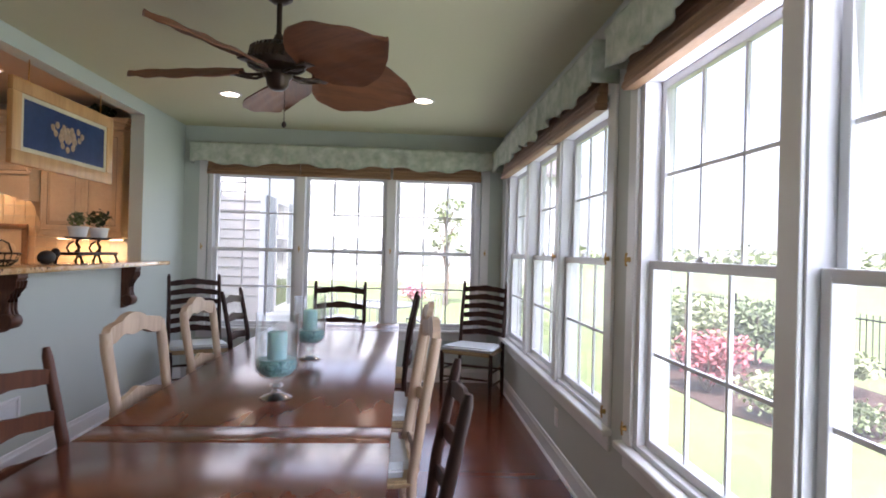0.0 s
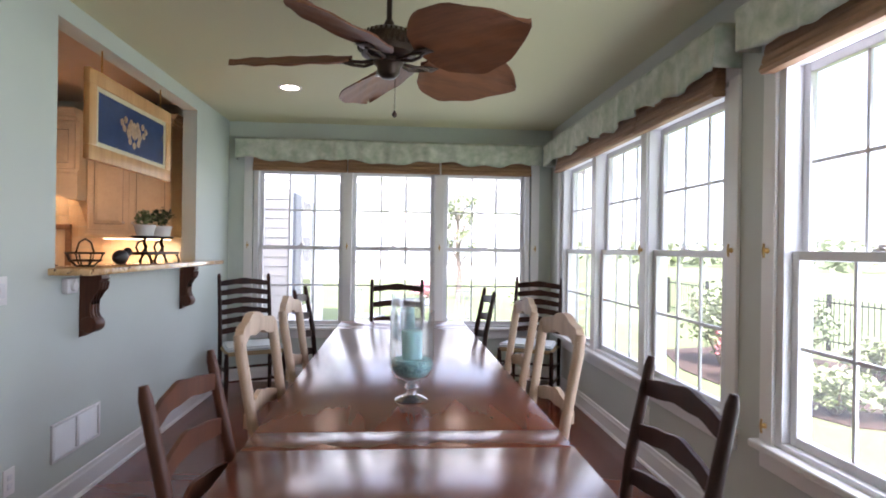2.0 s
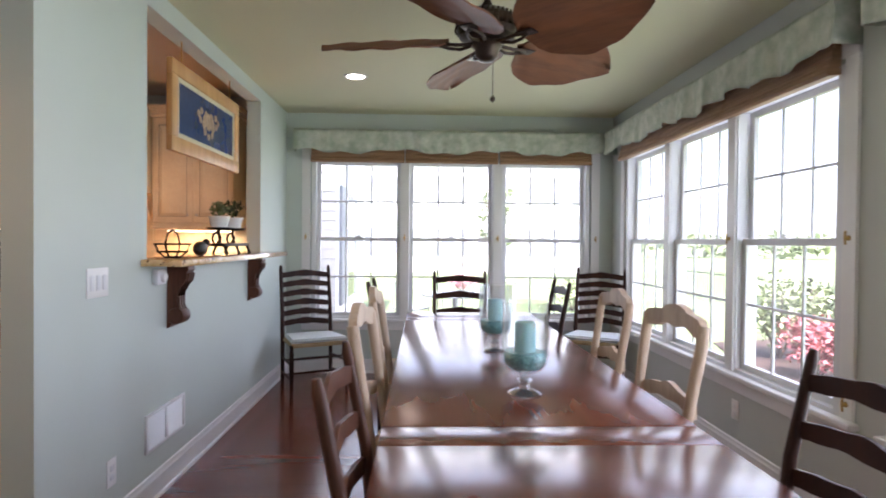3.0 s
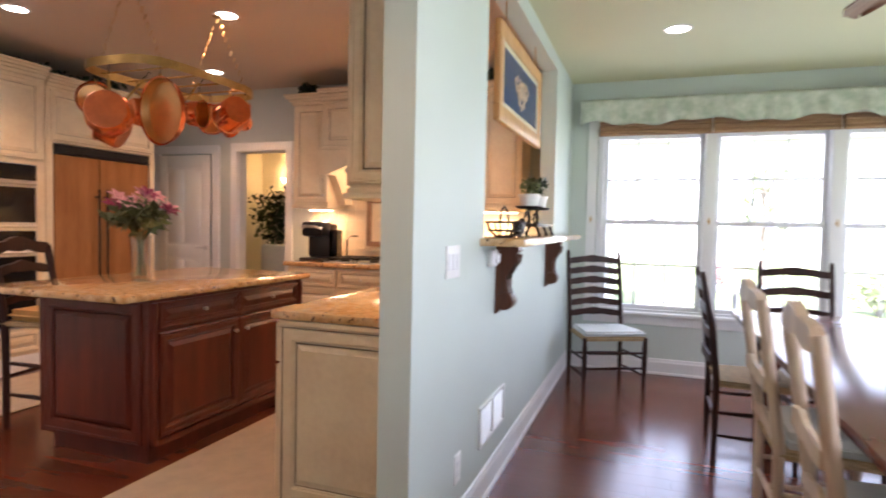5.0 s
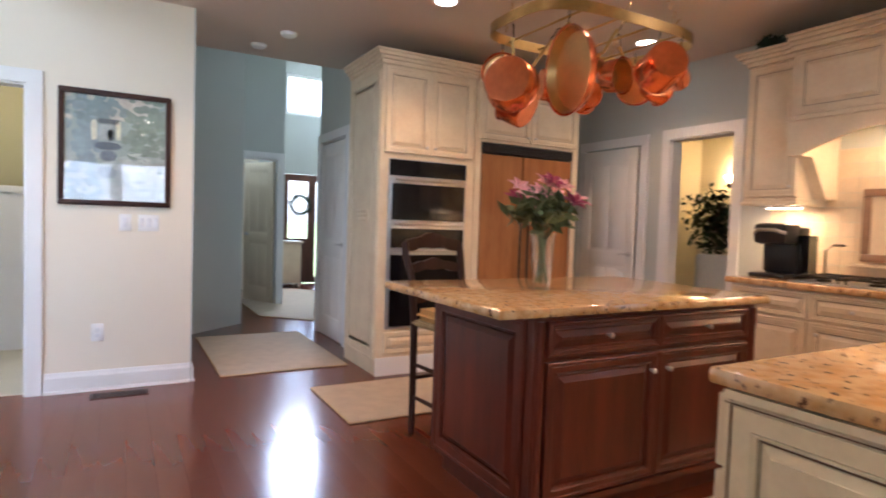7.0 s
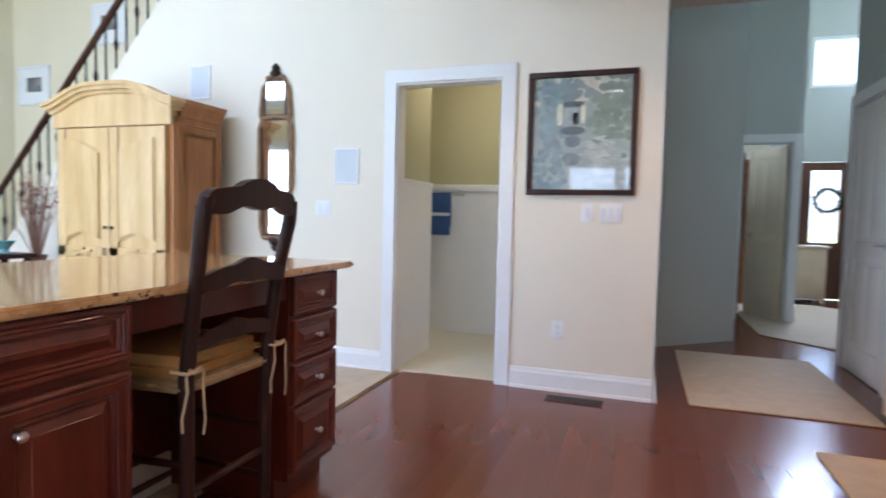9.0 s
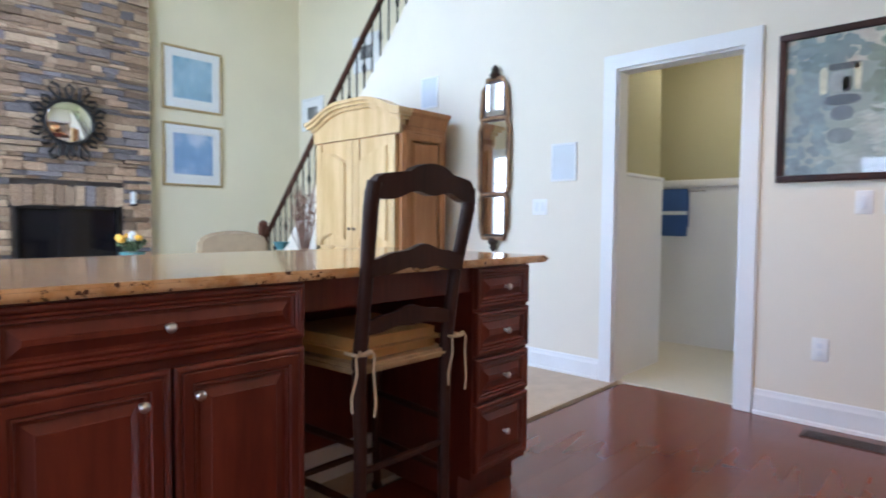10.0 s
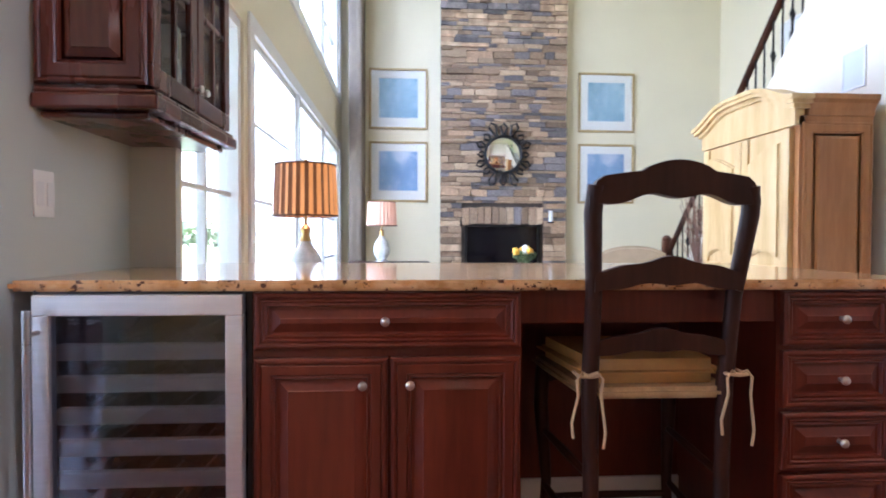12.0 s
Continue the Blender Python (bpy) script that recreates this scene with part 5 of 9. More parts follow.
def knob(parent, x, z, d, r=0.0125):
    bm = B()
    lathe(bm, [(0.007, 0.0), (0.005, 0.004), (0.005, 0.012), (r * 0.8, 0.015), (r, 0.020), (r * 0.85, 0.025), (r * 0.45, 0.028), (0.0, 0.029)], m=Matrix.Translation((x, -d, z)) @ Matrix.Rotation(radians(90), 4, 'X'), seg=16)
    return part("knob", bm, NICKEL, parent, "round nickel knob")


def front(parent, u0, u1, z0, z1, mat_, name="door", knob_at=None, d=0.02, fr=0.055, glaze=False):
    bm = B()
    raised_panel(bm, u0 + 0.002, u1 - 0.002, z0 + 0.002, z1 - 0.002, d, fr)
    p = part(name, bm, mat_, parent, smooth=0)
    if glaze:
        bm = B()
        glaze_lines(bm, u0, u1, z0, z1, d, fr)
        part("glaze_line", bm, GLAZE, p, "brown glaze in the panel groove", smooth=0)
    if knob_at:
        knob(p, knob_at[0], knob_at[1], d)
    return p


def crown(bm, u0, u1, y0, y1, z, ends=(True, True)):
    """A stepped crown moulding round the top of a cabinet whose front is at y0."""
    for o, a_, b_ in ((0.015, 0.0, 0.03), (0.035, 0.03, 0.055), (0.06, 0.055, 0.08), (0.075, 0.08, 0.10)):
        box(bm, u0 - (o if ends[0] else 0), u1 + (o if ends[1] else 0), y0 - o, y1, z + a_, z + b_, 0.004)


# -- peninsula run under the serving opening: local x along -y..., front toward -x
t = thing("peninsula_cabinet", "cream glazed base cabinet with a panelled end", "cabinet", pose(-0.745, 4.15, 0, 0, 0, -90))
L = 4.15 - 1.03
bm = B()
box(bm, 0, L, 0.0, 0.63, 0.10, 0.878)
box(bm, 0, L - 0.03, 0.06, 0.63, 0.0, 0.10)
part("body", bm, CAB_CREAM, t, smooth=0)
for i in range(5):
    u = 0.62 + i * 0.505
    front(t, u, u + 0.50, 0.70, 0.865, CAB_CREAM, "drawer", (u + 0.25, 0.78), glaze=True, fr=0.035)
    front(t, u, u + 0.50, 0.12, 0.69, CAB_CREAM, "door", (u + 0.06, 0.62), glaze=True)


bm = B()
raised_panel(bm, 0.0, 0.63, 0.10, 0.86, 0.02, 0.075)
p = part("end_panel", bm, CAB_CREAM, t, "cream panelled cabinet end", smooth=0, at=pose(L, 0.0, 0, 0, 0, 90))
bm = B()
glaze_lines(bm, 0.0, 0.63, 0.10, 0.86, 0.02, 0.075)
box(bm, 0.012, 0.016, -0.0215, -0.0185, 0.10, 0.86)
box(bm, 0.0, 0.63, -0.0215, -0.0185, 0.846, 0.85)
part("glaze_line", bm, GLAZE, p, "brown glaze in the panel groove", smooth=0)
bm = B()
prism(bm, [(0.002, 0.86), (0.632, 0.86), (0.632, 0.878), (0.002, 0.878)], "y", -0.032, -0.001)
part("end_moulding", bm, CAB_CREAM, t, smooth=0, at=pose(L, 0.0, 0, 0, 0, 90))
bm = B()
box(bm, -0.785, -0.117, 0.995, 4.185, 0.88, 0.92, 0.012)
tagged(part("peninsula_countertop", bm, GRANITE), "polished golden-brown granite countertop on the cream cabinet", "countertop")
t = thing("sink_tray", "dark oval dish on the granite counter", "dish", pose(-0.42, 1.75, 0.92))
bm = B()
lathe(bm, [(0.0, 0.0), (0.06, 0.0), (0.10, 0.03), (0.11, 0.055), (0.105, 0.055), (0.09, 0.03), (0.0, 0.012)], seg=24)
part("bowl", bm, BLACK_PLASTIC, t)
t = thing("kitchen_faucet", "brushed nickel gooseneck faucet on the counter", "faucet", pose(-0.24, 2.35, 0.92))
bm = B()
lathe(bm, [(0.0, 0.0), (0.03, 0.0), (0.028, 0.02), (0.016, 0.03), (0.0, 0.03)])
tube(bm, [(0, 0, 0.02), (0, 0, 0.2), (-0.03, 0, 0.26), (-0.09, 0, 0.275), (-0.14, 0, 0.24), (-0.145, 0, 0.2)], 0.011, 10)
part("spout", bm, NICKEL, t)

# -- upper cabinet beside the opening
def upper(name, label, m, w, d, z0, z1, doors, glaze=True, mat_=None, ends=(True, True), light=True):
    mat_ = mat_ or CAB_CREAM
    t = thing(name, label, "wall cabinet", m, "wall cabinets")
    bm = B()
    box(bm, 0, w, 0.02, d, z0, z1)
    part("body", bm, mat_, t, smooth=0)
    bm = B()
    crown(bm, 0, w, 0.0, d, z1, ends)
    part("crown_moulding", bm, mat_, t, smooth=0)
    bm = B()
    box(bm, -0.012, w + 0.012, -0.012, d, z0 - 0.045, z0 - 0.02, 0.006)
    box(bm, -0.004, w + 0.004, 0.004, d, z0 - 0.02, z0, 0.004)
    part("light_rail", bm, mat_, t, smooth=0)
    for i in range(doors):
        a_, b_ = w * i / doors, w * (i + 1) / doors
        front(t, a_, b_, z0 + 0.01, z1 - 0.01, mat_, "door", ((b_ - 0.04) if i % 2 == 0 else (a_ + 0.04), z0 + 0.08), glaze=glaze).location = (0, 0.02, 0)
    return t


t = upper("upper_cabinet", "cream glazed wall cabinet beside the serving opening", pose(-0.53, 1.475, 0, 0, 0, -90), 0.30, 0.415, 1.44, 2.42, 1)
bm = B()
raised_panel(bm, 0.02, 0.40, 1.46, 2.40, 0.012, 0.06)
p = part("end_panel", bm, CAB_CREAM, t, "cream panelled cabinet side", smooth=0, at=pose(0.302, 0.0, 0, 0, 0, 90))
bm = B()
glaze_lines(bm, 0.02, 0.40, 1.46, 2.40, 0.012, 0.06)
part("glaze_line", bm, GLAZE, p, smooth=0)

WARM = (1.0, 0.62, 0.28)


def strip_light(x0, x1, y, z, watts, along="x"):
    t = thing("under_cabinet_light", "warm lit strip light under the cabinet", "strip light", pose((x0 + x1) / 2, y, z), "under-cabinet lights")
    hw = (x1 - x0) / 2
    bm = B()
    if along == "x":
        box(bm, -hw, hw, -0.025, 0.025, 0.004, 0.02, 0.003)
    else:
        box(bm, -0.025, 0.025, -hw, hw, 0.004, 0.02, 0.003)
    part("housing", bm, TRIM, t)
    bm = B()
    if along == "x":
        box(bm, -hw + 0.01, hw - 0.01, -0.018, 0.018, 0.0, 0.004)
    else:
        box(bm, -0.018, 0.018, -hw + 0.01, hw - 0.01, 0.0, 0.004)
    part("diffuser", bm, mat("warm_strip_glow", (1, 0.8, 0.5), 0.5, vary=0, emit=6.0, emit_color=(1.0, 0.72, 0.38)), t, "glowing diffuser")
    area_light("strip_lamp", ((x0 + x1) / 2, y, z - 0.012), ((x0 + x1) / 2, y, 0), (x1 - x0) if along == "x" else 0.05, 0.05 if along == "x" else (x1 - x0), watts, WARM)


strip_light(-0.42, -0.20, 1.32, 1.40, 0.35)

# -- range wall
BY = 4.185
t = thing("range_base_cabinet", "cream glazed base cabinets along the range wall", "cabinet", pose(-2.47, BY - 0.62, 0))
bm = B()
box(bm, 0, 1.69, 0.0, 0.615, 0.10, 0.878)
box(bm, 0, 1.69, 0.06, 0.615, 0.0, 0.10)
part("body", bm, CAB_CREAM, t, smooth=0)
for i in range(3):
    u = 0.02 + i * 0.51
    front(t, u, u + 0.50, 0.70, 0.865, CAB_CREAM, "drawer", (u + 0.25, 0.78), glaze=True, fr=0.035)
    front(t, u, u + 0.50, 0.12, 0.69, CAB_CREAM, "door", (u + 0.06, 0.62), glaze=True)
bm = B()
box(bm, -2.51, -0.787, BY - 0.655, BY - 0.012, 0.88, 0.92, 0.010)
tagged(part("range_countertop", bm, GRANITE), "polished golden-brown granite countertop along the range wall", "countertop")
# tiles behind the range
sp = thing("backsplash", "cream square tile backsplash behind the range", "backsplash", kind="structure")
bmt = B()
box(bmt, -0.0485, 0.0485, -0.008, -0.001, -0.0485, 0.0485, 0.002)
tile_me = mesh("tile", bmt, BACKSPLASH, 0)
for i in range(20):
    for j in range(9):
        ob = new("tile", tile_me)
        ob.parent = sp
        ob.location = (-2.55 + i * 0.10, BY + 0.004, 0.97 + j * 0.10)
upper("upper_cabinet", "cream glazed wall cabinet beside the range hood", pose(-2.60, BY - 0.36, 0), 0.38, 0.36, 1.47, 2.42, 1)
upper("upper_cabinet", "cream glazed wall cabinet over the counter", pose(-1.05, BY - 0.36, 0), 0.72, 0.36, 1.47, 2.42, 2)
t = thing("range_hood", "cream glazed mantel hood with an arched valance", "range hood", pose(-2.22, BY - 0.50, 0))
bm = B()
box(bm, 0.0, 1.16, 0.03, 0.50, 1.98, 2.42)
part("body", bm, CAB_CREAM, t, smooth=0)
front(t, 0.03, 0.57, 2.0, 2.40, CAB_CREAM, "door", glaze=True).location = (0, 0.03, 0)
front(t, 0.59, 1.13, 2.0, 2.40, CAB_CREAM, "door", glaze=True).location = (0, 0.03, 0)
bm = B()
pts = [(0.0, 1.98), (0.0, 1.74), (0.08, 1.74)] + [(0.08 + 1.0 * i / 12, 1.74 + 0.14 * math.sin(math.pi * i / 12)) for i in range(1, 12)] + [(1.08, 1.74), (1.16, 1.74), (1.16, 1.98)]
prism(bm, pts, "y", 0.0, 0.03)
box(bm, -0.01, 1.17, -0.015, 0.02, 1.965, 1.995, 0.006)
part("arched_valance", bm, CAB_CREAM, t, smooth=0)
bm = B()
crown(bm, 0, 1.16, 0.0, 0.50, 2.42, (False, False))
part("crown_moulding", bm, CAB_CREAM, t, smooth=0)
for x in (0.0, 1.08):
    bm = B()
    prism(bm, [(0.03, 1.74), (0.16, 1.74), (0.20, 1.70), (0.36, 1.47), (0.50, 1.47), (0.50, 1.98), (0.03, 1.98)], "x", x + 0.001, x + 0.08)
    part("bracket", bm, CAB_CREAM, t, smooth=0)
strip_light(-2.54, -2.28, BY - 0.16, 1.405, 0.9)
strip_light(-1.0, -0.40, BY - 0.16, 1.405, 1.7)
strip_light(-1.95, -1.35, BY - 0.25, 1.957, 0.8)
t = thing("tile_plaque", "brown framed relief plaque on the backsplash", "plaque", pose(-1.66, BY - 0.004, 1.30))
bm = B()
for a_, b_, c, e in ((-0.30, 0.30, -0.24, -0.19), (-0.30, 0.30, 0.19, 0.24), (-0.30, -0.25, -0.19, 0.19), (0.25, 0.30, -0.19, 0.19)):
    box(bm, a_, b_, -0.035, -0.004, c, e, 0.006)
part("frame", bm, mat("brown_stone_frame", (0.26, 0.15, 0.09), 0.6, vary=0.2, scale=15, bump=0.2), t)
bm = B()
box(bm, -0.25, 0.25, -0.018, -0.004, -0.19, 0.19)
for i in range(7):
    bmesh.ops.create_uvsphere(bm, u_segments=10, v_segments=6, radius=1, matrix=Matrix.Translation((-0.15 + 0.05 * i, -0.018, 0.05 * math.sin(i * 2.1))) @ Matrix.Diagonal((0.045, 0.01, 0.05, 1)))
part("relief", bm, BACKSPLASH, t)
bm = B()
t = thing("plaque_shelf", "narrow tan stone shelf under the plaque", "shelf", pose(-1.66, BY - 0.004, 1.03))
bm = B()
box(bm, -0.36, 0.36, -0.06, -0.004, -0.012, 0.012, 0.004)
part("shelf", bm, BACKSPLASH, t)
t = thing("cooktop", "black gas cooktop set in the granite", "cooktop", pose(-1.66, BY - 0.34, 0.92))
bm = B()
box(bm, -0.45, 0.45, -0.25, 0.25, 0.0, 0.012, 0.004)
part("plate", bm, STEEL, t)
for x in (-0.3, 0.0, 0.3):
    bm = B()
    for q in (-0.12, 0.0, 0.12):
        rod(bm, (x + q, -0.21, 0.045), (x + q, 0.21, 0.045), 0.006, seg=8)
    for q in (-0.2, -0.07, 0.07, 0.2):
        rod(bm, (x - 0.14, q, 0.043), (x + 0.14, q, 0.043), 0.006, seg=8)
    for q in (-0.13, 0.13):
        for w in (-0.2, 0.2):
            rod(bm, (x + q, w, 0.011), (x + q, w, 0.045), 0.006, seg=8)
    part("grate", bm, IRON, t)
    bm = B()
    for w in (-0.11, 0.11):
        lathe(bm, [(0.0, 0.012), (0.045, 0.012), (0.045, 0.022), (0.03, 0.03), (0.0, 0.03)], at=(x, w, 0), seg=18)
    part("burner", bm, IRON, t)
t = thing("kettle", "white stovetop kettle on the cooktop", "kettle", pose(-1.42, BY - 0.25, 0.972))
bm = B()
lathe(bm, [(0.0, 0.0), (0.09, 0.0), (0.105, 0.03), (0.095, 0.09), (0.06, 0.13), (0.02, 0.14), (0.015, 0.16), (0.0, 0.162)], seg=24)
part("pot", bm, WHITE_PLASTIC, t)
bm = B()
tube(bm, [(-0.08, 0, 0.10), (-0.07, 0, 0.18), (0, 0, 0.215), (0.07, 0, 0.18), (0.08, 0, 0.10)], 0.008)
part("handle", bm, BLACK_PLASTIC, t)
t = thing("coffee_maker", "black single-serve coffee maker on the counter", "coffee maker", pose(-2.34, BY - 0.30, 0.92))
bm = B()
box(bm, -0.13, 0.13, -0.15, 0.15, 0.0, 0.03, 0.01)
box(bm, -0.13, 0.13, 0.0, 0.15, 0.03, 0.36, 0.03)
part("body", bm, BLACK_PLASTIC, t)
bm = B()
box(bm, -0.12, 0.12, -0.14, 0.06, 0.23, 0.38, 0.035)
part("brew_head", bm, BLACK_PLASTIC, t)
bm = B()
tube(bm, [(-0.11, -0.13, 0.31), (-0.06, -0.175, 0.33), (0.06, -0.175, 0.33), (0.11, -0.13, 0.31)], 0.012)
part("handle", bm, STEEL, t)
bm = B()
box(bm, 0.13, 0.19, -0.03, 0.13, 0.005, 0.30, 0.012)
part("water_tank", bm, glass("smoked_tank", (0.35, 0.38, 0.40)), t)
t = thing("paper_towel_stand", "dark upright stand with a short arm on the counter", "stand", pose(-2.14, BY - 0.10, 0.92))
bm = B()
lathe(bm, [(0.0, 0.0), (0.07, 0.0), (0.06, 0.012), (0.0, 0.014)])
tube(bm, [(0, 0, 0.01), (0, 0, 0.2), (0.05, 0, 0.24), (0.12, 0, 0.24)], 0.008)
part("stand", bm, BRONZE, t)

# -- oven tower: local x along +y, front toward +x
OT = pose(-4.14, 1.60, 0, 0, 0, 90)
t = thing("oven_cabinet", "tall cream glazed oven cabinet with a crown", "cabinet", OT)
W = 0.86
bm = B()
box(bm, 0, 0.075, 0.0, 0.70, 0.10, 2.44)
box(bm, W - 0.075, W, 0.0, 0.70, 0.10, 2.44)
box(bm, 0.075, W - 0.075, 0.0, 0.70, 1.72, 2.44)
box(bm, 0.075, W - 0.075, 0.0, 0.70, 0.10, 0.365)
box(bm, 0.075, W - 0.075, 0.55, 0.70, 0.365, 1.72)
box(bm, 0.0, W, 0.0, 0.70, 0.0, 0.10)
part("body", bm, CAB_CREAM, t, smooth=0)
bm = B()
crown(bm, 0, W, -0.01, 0.70, 2.44, (True, False))
part("crown_moulding", bm, CAB_CREAM, t, smooth=0)
front(t, 0.03, W / 2, 1.76, 2.42, CAB_CREAM, "door", (W / 2 - 0.04, 1.82), glaze=True)
front(t, W / 2, W - 0.03, 1.76, 2.42, CAB_CREAM, "door", (W / 2 + 0.04, 1.82), glaze=True)
front(t, 0.06, W - 0.06, 0.17, 0.345, CAB_CREAM, "drawer", glaze=True, fr=0.04)
bm = B()
prism(bm, [(-0.022, 0.0), (0.0, 0.0), (0.0, 0.14), (-0.010, 0.14), (-0.014, 0.12)], "x", 0, W)
part("plinth", bm, TRIM, t, smooth=0)
bm = B()
raised_panel(bm, 0.02, 0.68, 0.12, 2.40, 0.008, 0.09)
part("side_panel", bm, CAB_CREAM, t, smooth=0, at=pose(0.0, 0.70, 0, 0, 0, -90))
o = thing("double_wall_oven", "stainless double wall oven with microwave, black glass doors", "oven", OT)
bm = B()
box(bm, 0.077, W - 0.077, -0.004, 0.54, 0.367, 1.718)
part("chassis", bm, STEEL, o, smooth=0)
bm = B()
box(bm, 0.082, W - 0.082, -0.012, -0.004, 1.585, 1.712, 0.003)
part("control_panel", bm, BLACK_GLASS, o, smooth=0)
for z0, z1, hz in ((1.25, 1.545, 1.555), (1.03, 1.19, 1.205), (0.40, 0.98, 0.995)):
    bm = B()
    box(bm, 0.085, W - 0.085, -0.022, -0.004, z0 - 0.02, z1 + 0.02, 0.004)
    d = part("oven_door", bm, STEEL, o, smooth=0)
    bm = B()
    box(bm, 0.10, W - 0.10, -0.026, -0.022, z0 - 0.012, z1 - 0.02, 0.003)
    part("oven_window", bm, BLACK_GLASS, d, smooth=0)
    bm = B()
    rod(bm, (0.12, -0.06, hz), (W - 0.12, -0.06, hz), 0.012, seg=16)
    for x in (0.15, W - 0.15):
        rod(bm, (x, -0.06, hz), (x, -0.02, hz), 0.008)
    part("handle", bm, STEEL, d, "round stainless bar handle")

# -- fridge bay
FB = pose(-4.14, 2.47, 0, 0, 0, 90)
t = thing("fridge_cabinet", "cream glazed cabinet above the refrigerator", "cabinet", FB)
bm = B()
box(bm, 0, 1.14, 0.0, 0.70, 1.93, 2.40)
box(bm, 0, 0.06, 0.0, 0.70, 0.0, 1.93)
box(bm, 1.08, 1.14, 0.0, 0.70, 0.0, 1.93)
part("body", bm, CAB_CREAM, t, smooth=0)
front(t, 0.03, 0.57, 1.95, 2.38, CAB_CREAM, "door", (0.53, 2.0), glaze=True)
front(t, 0.57, 1.11, 1.95, 2.38, CAB_CREAM, "door", (0.61, 2.0), glaze=True)
bm = B()
crown(bm, 0, 1.14, -0.005, 0.70, 2.40, (False, True))
part("crown_moulding", bm, CAB_CREAM, t, smooth=0)
f = thing("refrigerator", "built-in refrigerator with amber wood panels and dark grille", "refrigerator", FB)
bm = B()
box(bm, 0.065, 1.075, 0.03, 0.68, 0.02, 1.925)
part("body", bm, BLACK_PLASTIC, f, smooth=0)
for a_, b_, nm in ((0.075, 0.50, "freezer_door"), (0.515, 1.065, "fridge_door")):
    bm = B()
    box(bm, a_, b_, 0.0, 0.03, 0.11, 1.83, 0.004)
    d = part(nm, bm, FRIDGE_WOOD, f, "amber wood panelled door", smooth=0)
    bm = B()
    x = b_ - 0.035 if nm == "freezer_door" else a_ + 0.035
    rod(bm, (x, -0.05, 0.55), (x, -0.05, 1.55), 0.011, seg=12)
    for z in (0.62, 1.48):
        rod(bm, (x, -0.05, z), (x, 0.0, z), 0.008)
    part("handle", bm, BRONZE, d, "long dark bar handle")
bm = B()
box(bm, 0.07, 1.07, -0.006, 0.03, 1.845, 1.92, 0.003)
for i in range(5):
    box(bm, 0.08, 1.06, -0.010, -0.006, 1.853 + i * 0.013, 1.859 + i * 0.013)
part("top_grille", bm, BLACK_PLASTIC, f, smooth=0)

# -- greenery on top of the cabinets
_r = random.Random(21)
for x, y, z, s in ((-4.45, 2.60, 2.50, 1.0), (-4.40, 3.2, 2.50, 0.9), (-2.55, 4.0, 2.52, 0.7), (-0.62, 3.98, 2.52, 0.8)):
    g = thing("greenery", "dark trailing artificial greenery on top of the cabinet", "plant", pose(x, y, z), "cabinet greenery")
    bm = B()
    leaves(bm, (0, 0, 0.085), (0.20 * s, 0.34 * s if x < -4 else 0.16 * s, 0.085), 260, 0.055, _r)
    part("foliage", bm, LEAF_DARK, g)
    bm = B()
    lathe(bm, [(0.0, 0.0), (0.09 * s, 0.0), (0.10 * s, 0.03), (0.09 * s, 0.05), (0.0, 0.05)], seg=18)
    part("basket", bm, RUSH, g)

# -- island
t = thing("kitchen_island", "dark cherry kitchen island with drawers and doors", "island", pose(-1.68, 1.21, 0, 0, 0, 90))
LI = 1.36
bm = B()
box(bm, 0, LI, 0.0, 0.78, 0.10, 0.878)
box(bm, 0.05, LI - 0.03, 0.05, 0.74, 0.0, 0.10)
part("body", bm, CAB_CHERRY, t, smooth=0)
bm = B()
for x in (0.0, LI - 0.05):
    box(bm, x, x + 0.05, -0.012, 0.0, 0.10, 0.878, 0.004)
    lathe(bm, [(0.0, 0.12), (0.018, 0.12), (0.021, 0.2), (0.016, 0.25), (0.02, 0.5), (0.016, 0.75), (0.02, 0.8), (0.018, 0.86), (0.0, 0.86)], at=(x + 0.025, -0.014, 0), seg=14)
box(bm, 0, LI, -0.012, 0.0, 0.10, 0.135, 0.004)
part("corner_post", bm, CAB_CHERRY, t)
for i in range(2):
    u0, u1 = 0.06 + i * 0.62, 0.06 + (i + 1) * 0.62
    front(t, u0, u1, 0.715, 0.86, CAB_CHERRY, "drawer", ((u0 + u1) / 2, 0.79), fr=0.035)
    front(t, u0, u1, 0.145, 0.70, CAB_CHERRY, "door", (u1 - 0.05 if i == 0 else u0 + 0.05, 0.62))
bm = B()
raised_panel(bm, 0.04, 0.74, 0.12, 0.86, 0.012, 0.07)
part("end_panel", bm, CAB_CHERRY, t, smooth=0, at=pose(0.0, 0.78, 0, 0, 0, -90))
bm = B()
box(bm, -2.64, -1.62, 1.01, 2.62, 0.88, 0.92, 0.014)
tagged(part("island_countertop", bm, GRANITE), "polished golden-brown granite island top", "countertop")

country_chair("dark wood bar stool with a golden cushion at the island", pose(-2.76, 1.55, 0, 0, 0, -80), DARK_WOOD, 1.16, 0.66, GOLD_CLOTH, "bar stools", "bar_stool")
country_chair("dark carved bar stool with a tied golden cushion at the bar", pose(-2.265, -1.205, 0, 0, 0, 180), DARK_WOOD, 1.21, 0.62, GOLD_CLOTH, "bar stools", "bar_stool", True, w=0.20)

